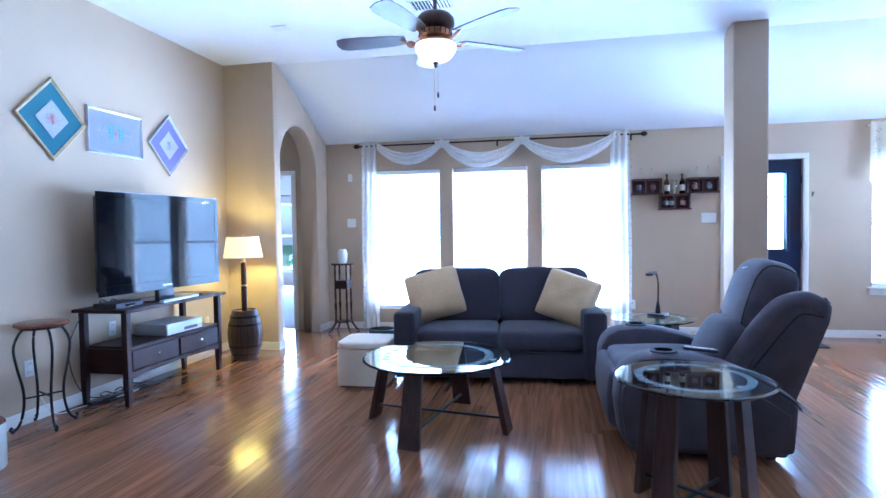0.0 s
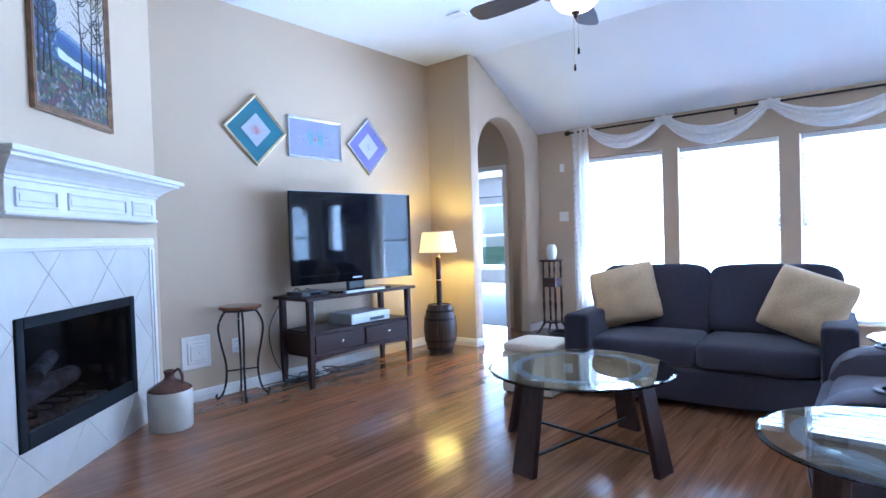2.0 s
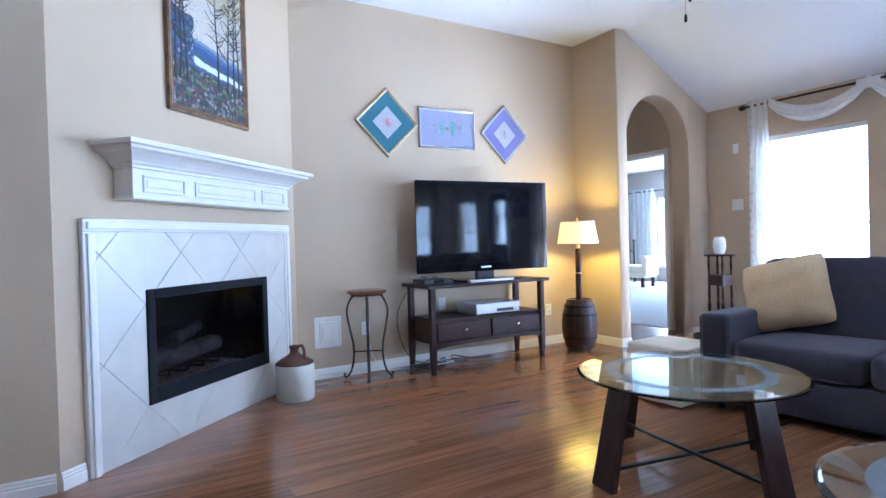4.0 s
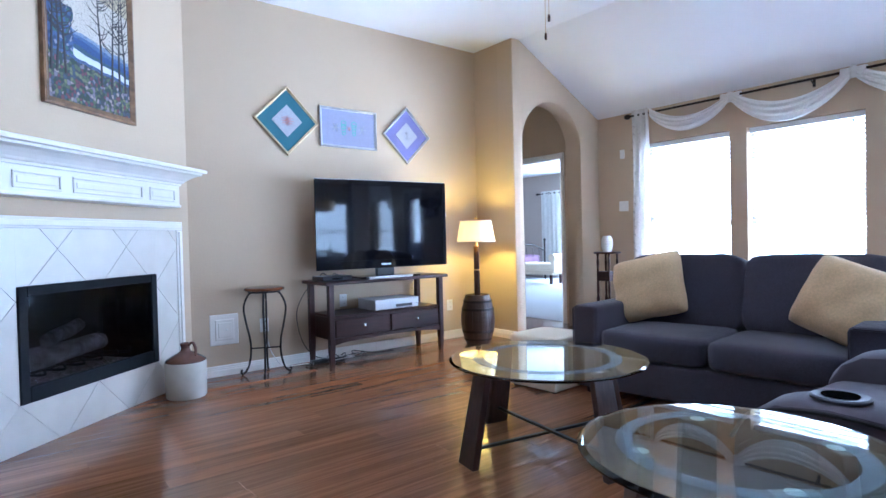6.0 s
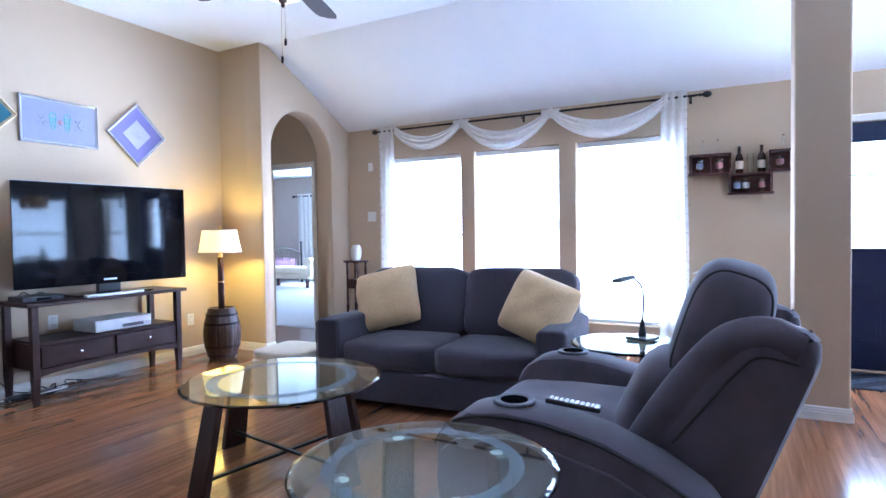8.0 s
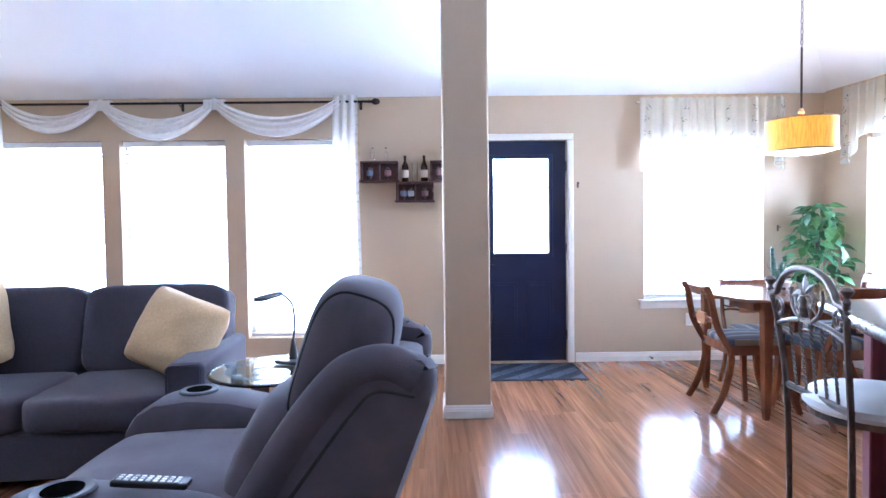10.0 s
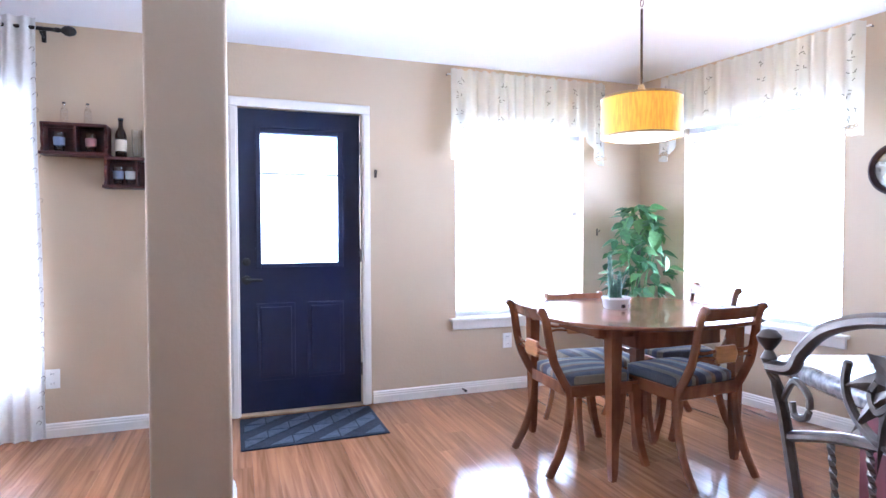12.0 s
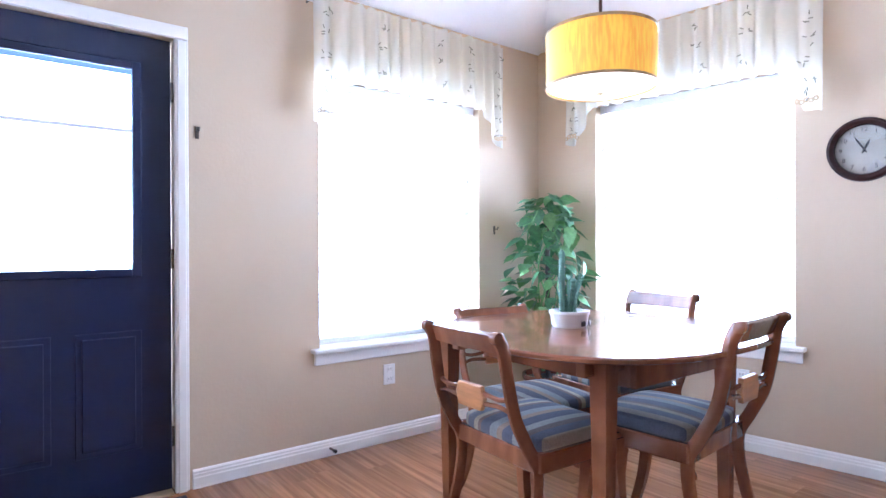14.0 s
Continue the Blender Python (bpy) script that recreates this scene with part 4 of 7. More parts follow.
def wall_art(y, z, w, h, spin, frame_mat, mat_board, label, kind):
    """A framed needlework on the wall of the television."""
    t = thing("framed_needlework", pose(-3.539, y, z, 0, 0, 90) @ pose(0, 0, 0, 0, spin, 0), label, "picture", "needlework pictures")
    frame_sides(w, h, 0.022, 0.022, t, frame_mat)
    part("mat_board", box(-w / 2 + 0.014, w / 2 - 0.014, -0.010, -0.001, -h / 2 + 0.014, h / 2 - 0.014), mat_board, t)
    if kind == "square":
        s = w * 0.235
        part("needlework", box(-s, s, -0.0125, -0.010, -s, s), PALEMAT, t)
        bm = bmesh.new()
        for k in range(5):
            r = 0.045 - 0.005 * abs(k - 2) * 2
            for sx in (-1, 1):
                tube([(0.024 * (k - 2) - 0.010 * sx, -0.013, 0.024 * (2 - k) * sx * 0 + 0.030 * (k - 2) * 0), (0, -0.0145, r * 0.3 * sx), (0.024 * (k - 2), -0.013, r * sx)], 0.0028, 5, bm=bm, steps=3)
        part("stitching", bm, PINKSTITCH if mat_board is TEAL else PALEMAT, t, m=pose(0, 0, 0, 0, -spin, 0))
    else:
        for cx in (-0.055, 0.055):
            bm = bmesh.new()
            for k in range(4):
                lathe([(0.026 - 0.003 * k, -0.002), (0.028 - 0.003 * k, 0), (0.026 - 0.003 * k, 0.002), (0.022 - 0.003 * k, 0)], 16, bm=bm, m=pose(cx, -0.0115, 0.045 - 0.03 * k, 90, 0, 0))
            part("stitching", bm, GREENSTITCH, t)
        for cx in (-0.14, 0.14):
            bm = bmesh.new()
            for k in range(6):
                a = k * math.pi / 3
                tube([(cx, -0.011, 0), (cx + 0.045 * math.cos(a), -0.0115, 0.045 * math.sin(a))], 0.003, 5, bm=bm)
            part("stitching", bm, PALEMAT, t)
        bm = bmesh.new()
        for k in range(5):
            a = k * math.pi / 2.5
            tube([(0, -0.011, 0.0), (0.02 * math.cos(a), -0.0115, 0.02 * math.sin(a))], 0.004, 5, bm=bm)
        part("stitching", bm, PINKSTITCH, t)
    return t


wall_art(3.355, 2.137, 0.425, 0.425, 45, GILT, TEAL, "teal matted needlework in a pale gilt frame hung as a diamond", "square")
wall_art(3.965, 2.128, 0.60, 0.365, 0, SILVERLEAF, LAVENDER, "lavender needlework with green medallions in a silver frame", "wide")
wall_art(4.625, 2.122, 0.405, 0.405, 45, SILVERLEAF, PURPLE, "violet matted needlework in a silver frame hung as a diamond", "square")


def television():
    p0, p1 = Vector((-3.305, 3.485)), Vector((-3.176, 4.82))
    mid = (p0 + p1) / 2
    ang = math.degrees(math.atan2(p1.y - p0.y, p1.x - p0.x))
    w = (p1 - p0).length
    t = thing("television", pose(mid.x, mid.y, 0.735, 0, 0, ang), "large flat black television with glossy screen, switched off", "television")
    z0, z1 = 0.085, 0.885
    part("housing", box(-w / 2 + 0.02, w / 2 - 0.02, 0.008, 0.065, z0 + 0.03, z1 - 0.03, 0.02, 3), BLACK, t, smooth=True)
    part("screen", box(-w / 2 + 0.045, w / 2 - 0.045, -0.0035, 0.004, z0 + 0.075, z1 - 0.045), SCREEN, t, "dark mirror-like screen")
    bm = bmesh.new()
    for a in ((-w / 2, -w / 2 + 0.045, z0, z1), (w / 2 - 0.045, w / 2, z0, z1), (-w / 2 + 0.045, w / 2 - 0.045, z0, z0 + 0.075), (-w / 2 + 0.045, w / 2 - 0.045, z1 - 0.045, z1)):
        box(a[0], a[1], -0.008, 0.010, a[2], a[3], 0.003, 1, bm=bm)
    part("bezel", bm, SCREEN, t)
    part("rim", box(-w / 2 - 0.003, w / 2 + 0.003, -0.002, 0.006, z1, z1 + 0.004), SILVER, t, "thin clear rim")
    part("badge", box(-0.05, 0.05, -0.0105, -0.008, z0 + 0.028, z0 + 0.042), SILVER, t, "small silver badge")
    part("neck", box(-0.09, 0.09, 0.0, 0.05, 0.014, z0 + 0.06, 0.01, 2), BLACK, t)
    part("foot", box(-0.30, 0.30, -0.12, 0.14, 0.001, 0.016, 0.006, 2), SCREEN, t, "glossy black foot")


television()


def media_console():
    # its length runs along the wall; local x along the wall, -y to the room
    t = thing("media_console", pose(-3.285, 4.085, 0, 0, 0, 90), "dark espresso wooden console with open shelf and two drawers", "console table")
    L, D, H = 1.29, 0.46, 0.735
    part("top", box(-L / 2, L / 2, -D / 2 - 0.01, D / 2 - 0.0, H - 0.028, H, 0.006, 2), ESPRESSO, t)
    for x in (-L / 2 + 0.065, L / 2 - 0.065):
        for y in (-D / 2 + 0.045, D / 2 - 0.045):
            bm = box(-0.024, 0.024, -0.024, 0.024, 0.20, H - 0.028, 0.003, 1)
            own = bmesh.new()
            bmesh.ops.create_cube(own, size=1)
            for v in own.verts:
                k = 0.024 if v.co.z > 0 else 0.016
                v.co = Vector((math.copysign(k, v.co.x), math.copysign(k, v.co.y), 0.2 if v.co.z > 0 else 0.0))
            join(bm, own)
            part("leg", bm, ESPRESSO, t, m=pose(x, y, 0))
    part("shelf", box(-L / 2 + 0.09, L / 2 - 0.09, -D / 2 + 0.03, D / 2 - 0.03, 0.425, 0.445, 0.003, 1), ESPRESSO, t)
    part("case", box(-L / 2 + 0.085, L / 2 - 0.085, -D / 2 + 0.05, D / 2 - 0.03, 0.235, 0.424), ESPRESSO, t)
    ap = [(-L / 2 + 0.088, 0.255), (-L / 2 + 0.088, 0.20)]
    for i in range(13):
        f = i / 12
        ap.append((-L / 2 + 0.088 + (L - 0.176) * f, 0.20 + 0.028 * math.sin(math.pi * f) ** 0.5))
    ap += [(L / 2 - 0.088, 0.255)]
    part("apron", prism(ap, 0.02, m=pose(0, -D / 2 + 0.028, 0)), ESPRESSO, t)
    for x0, x1 in ((-L / 2 + 0.10, -0.012), (0.012, L / 2 - 0.10)):
        d = part("drawer", box(x0, x1, -D / 2 + 0.026, -D / 2 + 0.049, 0.262, 0.410, 0.004, 2), ESPRESSO, t)
        kn = lathe([(0, 0), (0.009, 0), (0.007, 0.008), (0.014, 0.016), (0.013, 0.024), (0, 0.028)], 16)
        part("knob", kn, CHROME, d, "bright metal knob", smooth=True, m=pose((x0 + x1) / 2, -D / 2 + 0.026, 0.34, 90, 0, 0))


media_console()


def player():
    t = thing("disc_player", pose(-3.235, 4.165, 0.4455, 0, 0, 90), "slim silver disc player on the console shelf", "disc player")
    part("case", box(-0.235, 0.235, -0.15, 0.15, 0.006, 0.098, 0.005, 2), SILVER, t)
    part("front_panel", box(-0.232, 0.232, -0.156, -0.1495, 0.010, 0.095, 0.003, 1), SILVER, t)
    part("display", box(-0.02, 0.16, -0.1585, -0.1555, 0.022, 0.048), BLACK, t, "dark display window")
    part("tray", box(-0.20, 0.0, -0.1585, -0.1555, 0.060, 0.078, 0.001, 1), SILVER, t)
    for x in (0.19, 0.21):
        part("button", lathe([(0, 0), (0.006, 0), (0.006, 0.004), (0, 0.004)], 12, m=pose(x, -0.1555, 0.04, 90, 0, 0)), CHROME, t)
    for x in (-0.19, 0.19):
        for y in (-0.11, 0.11):
            part("foot", lathe([(0, 0), (0.014, 0), (0.014, 0.007), (0, 0.007)], 12, m=pose(x, y, 0)), BLACK, t)


player()
box_t = thing("cable_box", pose(-3.24, 3.60, 0.7355, 0, 0, 90), "small flat black cable box on the console", "cable box")
part("case", box(-0.14, 0.14, -0.10, 0.10, 0.004, 0.042, 0.004, 2), BLACK, box_t)
part("display", box(-0.05, 0.05, -0.1025, -0.0995, 0.014, 0.030), SCREEN, box_t)
bar_t = thing("sound_bar", pose(-3.065, 4.085, 0.7355, 0, 0, 92), "thin grey bar lying on the console front", "sound bar")
part("case", box(-0.24, 0.24, -0.022, 0.022, 0.0, 0.022, 0.006, 2), SILVER, bar_t)


def bar_stool():
    t = thing("bar_stool", pose(-3.355, 3.04, 0, 0, 0, 20), "backless stool with round wooden seat and iron legs", "stool")
    part("seat", lathe([(0, 0.685), (0.145, 0.685), (0.158, 0.692), (0.16, 0.702), (0.154, 0.712), (0.13, 0.717), (0, 0.718)], 36), CHERRY, t, smooth=True)
    part("seat_ring", lathe([(0.115, 0.672), (0.13, 0.672), (0.13, 0.685), (0.115, 0.685), (0.115, 0.672)], 32), IRON, t)
    for k in range(4):
        a = math.pi / 4 + k * math.pi / 2
        c, s = math.cos(a), math.sin(a)
        prof = [(0.10, 0.678), (0.135, 0.64), (0.165, 0.55), (0.148, 0.42), (0.120, 0.28), (0.118, 0.17), (0.138, 0.07), (0.168, 0.022), (0.192, 0.018), (0.198, 0.034), (0.186, 0.042)]
        part("leg", tube([(r * c, r * s, z) for r, z in prof], 0.0085, 8), IRON, t, smooth=True)
        part("foot_ball", lathe([(0, 0), (0.010, 0.003), (0.013, 0.012), (0.010, 0.021), (0, 0.024)], 12, m=pose(0.186 * c, 0.186 * s, 0.0)), IRON, t, smooth=True)
    for k in (0, 1):
        a = math.pi / 4 + k * math.pi / 2
        part("cross_brace", tube([(-0.118 * math.cos(a), -0.118 * math.sin(a), 0.215 + 0.008 * k), (0.118 * math.cos(a), 0.118 * math.sin(a), 0.215 + 0.008 * k)], 0.006, 8), IRON, t)


bar_stool()


def jug():
    t = thing("stoneware_jug", pose(-3.085, 2.352, 0, 0, 0, 35), "cream stoneware jug with brown glazed shoulder and neck", "jug")
    part("body", lathe([(0, 0.0), (0.128, 0.0), (0.135, 0.008), (0.137, 0.12), (0.137, 0.245), (0.132, 0.252)], 40), STONEWARE, t, smooth=True)
    part("shoulder", lathe([(0.132, 0.2515), (0.136, 0.256), (0.128, 0.268), (0.090, 0.292), (0.052, 0.312), (0.034, 0.325), (0.028, 0.345), (0.033, 0.362), (0.036, 0.375), (0.030, 0.380), (0.018, 0.380), (0.018, 0.35), (0, 0.35)], 40), BROWNGLAZE, t, smooth=True)
    part("handle", tube([(0.030, 0, 0.365), (0.062, 0, 0.385), (0.085, 0, 0.352), (0.088, 0, 0.310), (0.092, 0, 0.288)], 0.012, 10, flat=0.7), BROWNGLAZE, t, smooth=True)


jug()


def floor_lamp():
    t = thing("barrel_lamp", pose(-3.11, 5.16, 0), "lit lamp with dark wooden keg base and tapered linen shade", "lamp")
    prof = [(0, 0.0), (0.118, 0.0), (0.121, 0.004)] + [(0.120 + 0.052 * math.sin(math.pi * k / 12) ** 0.9, 0.004 + 0.486 * k / 12) for k in range(1, 12)] + [(0.122, 0.490), (0.118, 0.498), (0.108, 0.498), (0.106, 0.488), (0, 0.488)]
    keg = material("dark stave wood", (0.045, 0.022, 0.014), 0.4, vary=0.45, scale=5, stretch=(9, 9, 1), bump=0.15, bump_scale=50)
    for k in range(18):  # staves
        own = bmesh.new()
        ring = []
        for r, z in [(0.119, 0.0)] + [(0.120 + 0.052 * math.sin(math.pi * i / 12) ** 0.9, 0.49 * i / 12) for i in range(1, 12)] + [(0.121, 0.498)]:
            a0, a1 = 2 * math.pi * (k + 0.015) / 18, 2 * math.pi * (k + 0.985) / 18
            ring.append([own.verts.new((q * math.cos(a), q * math.sin(a), z)) for q, a in ((r, a0), (r + 0.0015, (a0 + a1) / 2), (r, a1), (r - 0.014, a1), (r - 0.014, a0))])
        for a, b in zip(ring, ring[1:]):
            for i in range(5):
                own.faces.new((a[i], a[(i + 1) % 5], b[(i + 1) % 5], b[i]))
        own.faces.new(ring[0])
        own.faces.new(ring[-1][::-1])
        part("stave", own, keg, t)
    part("keg_head", lathe([(0, 0.475), (0.112, 0.475), (0.112, 0.487), (0, 0.487)], 32), keg, t)
    for z, r in ((0.055, 0.139), (0.135, 0.160), (0.355, 0.161), (0.435, 0.142)):
        part("hoop", lathe([(r, z - 0.013), (r + 0.0035, z - 0.012), (r + 0.0035, z + 0.012), (r, z + 0.013)], 36), IRON, t)
    part("post", lathe([(0, 0.487), (0.030, 0.487), (0.030, 0.735), (0.022, 0.745), (0.022, 0.748), (0, 0.748)], 20), ESPRESSO, t, smooth=True)
    part("collar", lathe([(0.022, 0.742), (0.033, 0.744), (0.033, 0.756), (0.022, 0.758)], 20), BRASS, t)
    part("post", lathe([(0, 0.757), (0.028, 0.757), (0.027, 0.985), (0.015, 0.992), (0, 0.992)], 20), ESPRESSO, t, smooth=True)
    part("socket", lathe([(0, 0.99), (0.018, 0.99), (0.018, 1.05), (0, 1.05)], 16), BRASS, t)
    part("harp", tube([(0.02, 0, 1.03), (0.055, 0, 1.10), (0.05, 0, 1.20), (0, 0, 1.252), (-0.05, 0, 1.20), (-0.055, 0, 1.10), (-0.02, 0, 1.03)], 0.0025, 6), BRASS, t)
    part("finial", lathe([(0, 1.25), (0.010, 1.252), (0.006, 1.262), (0.011, 1.275), (0.006, 1.288), (0, 1.292)], 14), BRASS, t, smooth=True)
    sh = part("shade", lathe([(0.195, 1.035), (0.158, 1.250), (0.156, 1.250), (0.193, 1.035), (0.195, 1.035)], 48), SHADE, t, "tapered cream linen shade glowing warm", smooth=True)
    for z, r in ((1.036, 0.1955), (1.247, 0.159)):
        part("shade_trim", lathe([(r, z - 0.005), (r + 0.002, z - 0.004), (r + 0.002, z + 0.004), (r, z + 0.005)], 40), LINEN, sh)
    for dx in (-0.03, 0.035):
        part("pull_chain", tube([(dx, -0.02, 1.04), (dx, -0.02, 0.94)], 0.0015, 5), BRASS, t)


floor_lamp()


def sofa():
    t = thing("loveseat", pose(-0.425, 4.48, 0, 0, 0, 4.5), "charcoal two-seat sofa with track arms, facing the room", "sofa")
    W, D = 1.76, 0.95
    part("base", box(-W / 2 + 0.02, W / 2 - 0.02, 0.02, D - 0.05, 0.05, 0.27, 0.02, 3), SOFA, t, smooth=True)
    for s in (-1, 1):
        x0, x1 = sorted((s * W / 2, s * (W / 2 - 0.185)))
        own = box(x0, x1, 0.0, D - 0.10, 0.045, 0.60, 0.035, 4)
        part("arm", own, SOFA, t, smooth=True)
        bm = tube([(x0 + 0.012, -0.002, 0.06), (x0 + 0.012, -0.002, 0.575), (x0 + 0.03, -0.002, 0.59), (x1 - 0.03, -0.002, 0.59), (x1 - 0.012, -0.002, 0.575), (x1 - 0.012, -0.002, 0.06)], 0.005, 6, steps=1)
        part("welt", bm, SOFA, t)
        part("seat_cushion", cushion(0.695, 0.66, 0.175, 0.10, m=pose(s * 0.35, 0.335, 0.27), lump=0.006, seed=s), SOFA, t, smooth=True)
        zb = pose(s * 0.405, 0.68, 0.40, -14, 0, s * -1.5)
        part("back_cushion", cushion(0.82, 0.25, 0.515, 0.045, m=zb, lump=0.012, seed=3 * s), SOFA, t, smooth=True)
    part("back_frame", box(-W / 2 + 0.10, W / 2 - 0.10, D - 0.16, D + 0.05, 0.05, 0.80, 0.04, 3), SOFA, t, smooth=True)
    for x in (-W / 2 + 0.09, W / 2 - 0.09):
        for y in (0.08, D - 0.12):
            part("foot", lathe([(0, 0), (0.022, 0), (0.028, 0.046), (0, 0.046)], 14, m=pose(x, y, 0)), ESPRESSO, t)


sofa()


def throw_pillow(m, w, seed):
    t = thing("throw_pillow", m, "cream ribbed knit throw pillow leaning on the sofa", "pillow", "cream throw pillows")
    part("cover", pillow(w, w * 0.92, 0.25, seed), CREAM, t, smooth=True)
    return t


throw_pillow(pose(-0.985, 4.90, 0.475, -20, 0, 8) @ pose(0, 0, 0, 0, -15, 0), 0.52, 1)
throw_pillow(pose(0.065, 4.90, 0.465, -20, 0, -8) @ pose(0.0, 0, 0, 0, 19, 0), 0.50, 5)


def ottoman():
    t = thing("ottoman", pose(-1.535, 4.44, 0, 0, 0, 3), "cream upholstered cube ottoman beside the sofa", "ottoman")
    part("body", box(-0.205, 0.205, -0.205, 0.205, 0.012, 0.315, 0.012, 3), LINEN, t, smooth=True)
    part("lid", cushion(0.425, 0.425, 0.065, 0.12, m=pose(0, 0, 0.315)), LINEN, t, smooth=True)
    for x in (-0.17, 0.17):
        for y in (-0.17, 0.17):
            part("foot", lathe([(0, 0), (0.018, 0), (0.018, 0.012), (0, 0.012)], 12, m=pose(x, y, 0)), BLACK, t)


ottoman()


def basket():
    t = thing("waste_basket", pose(-1.57, 4.95, 0), "small round black basket beside the sofa", "basket")
    part("body", lathe([(0, 0.0), (0.10, 0.0), (0.125, 0.36), (0.118, 0.36), (0.095, 0.012), (0, 0.012)], 28), MATTE, t, smooth=True)
    part("rim", lathe([(0.115, 0.352), (0.128, 0.355), (0.128, 0.366), (0.115, 0.368), (0.115, 0.352)], 28), MATTE, t)


basket()


def glass_table(name, place, turn, radius, height, foot, leg_w, label, group=""):
    t = thing(name, pose(*place, 0, 0, 0, turn), label, "table", group)
    r = radius
    top = part("glass_top", lathe([(0, height - 0.012), (r - 0.006, height - 0.012), (r, height - 0.008), (r, height - 0.004), (r - 0.014, height), (0, height)], 72), TABLEGLASS, t, "round bevelled clear glass top")
    top.visible_shadow = False
    ring = part("etched_band", lathe([(r * 0.64, height + 0.0004), (r * 0.75, height + 0.0004), (r * 0.75, height + 0.0012), (r * 0.64, height + 0.0012), (r * 0.64, height + 0.0004)], 64), FROST, top, "frosted ring band")
    ring.visible_shadow = False
    for k in range(4):
        a = k * math.pi / 2
        bm = bmesh.new()
        w0, w1, th = leg_w * 0.5, leg_w * 0.62, 0.017
        lo, hi = foot, foot * 0.80
        v = []
        for z, rad, w in ((0.0, lo, w1), (height - 0.0125, hi, w0)):
            v.append([bm.verts.new(p) for p in ((rad - th, -w, z), (rad + th, -w, z), (rad + th, w, z), (rad - th, w, z))])
        for i in range(4):
            bm.faces.new((v[0][i], v[0][(i + 1) % 4], v[1][(i + 1) % 4], v[1][i]))
        bm.faces.new(v[0][::-1])
        bm.faces.new(v[1])
        bmesh.ops.recalc_face_normals(bm, faces=bm.faces)
        bmesh.ops.bevel(bm, geom=bm.edges[:], offset=0.004, segments=2, profile=0.5, affect="EDGES")
        part("leg", bm, WALNUT, t, m=pose(0, 0, 0, 0, 0, math.degrees(a)))
        part("pad", lathe([(0, height - 0.0128), (0.018, height - 0.0128), (0.018, height - 0.0122), (0, height - 0.0122)], 16, m=pose(hi * math.cos(a), hi * math.sin(a), 0)), WHITE, t)
    for k in (0, 1):
        a = k * math.pi / 2
        z = 0.075 + 0.0001
        d = foot * 0.97
        bm = box(-d, d, -0.011, 0.011, z - 0.007 + 0.0145 * k, z + 0.007 + 0.0145 * k, 0.003, 1)
        part("cross_bar", bm, IRON, t, m=pose(0, 0, 0, 0, 0, math.degrees(a)))
    return t


glass_table("coffee_table", (-0.725, 3.49), 80, 0.495, 0.46, 0.475, 0.11, "round glass coffee table on splayed dark wooden legs")
glass_table("end_table", (0.655, 2.54), 50, 0.338, 0.61, 0.26, 0.085, "round glass end table with frosted ring, dark legs", "glass end tables")
glass_table("end_table", (0.80, 4.57), 40, 0.315, 0.565, 0.24, 0.085, "round glass end table with frosted ring, dark legs", "glass end tables")


def desk_lamp():
    t = thing("desk_lamp", pose(0.855, 4.69, 0.5665, 0, 0, -115), "slim black gooseneck desk lamp on the glass table", "lamp")
    part("base", box(-0.07, 0.07, -0.07, 0.07, 0.0, 0.018, 0.008, 3), BLACK, t)
    part("collar", lathe([(0.024, 0.017), (0.018, 0.06), (0.008, 0.12), (0, 0.122)], 16), BLACK, t, smooth=True)
    part("stem", tube([(0, 0, 0.10), (-0.012, 0, 0.20), (0.0, 0, 0.29), (0.06, 0, 0.345), (0.11, 0, 0.355)], 0.0065, 8), BLACK, t, smooth=True)
    hd = cushion(0.16, 0.055, 0.02, 0.5, m=pose(0.17, 0, 0.345, 0, 6, 0), n=6)
    part("head", hd, BLACK, t, smooth=True)


desk_lamp()


CUPSHADE = material("black shade of the cup hollow", (0.004, 0.004, 0.004), 1.0, spec=0.0)


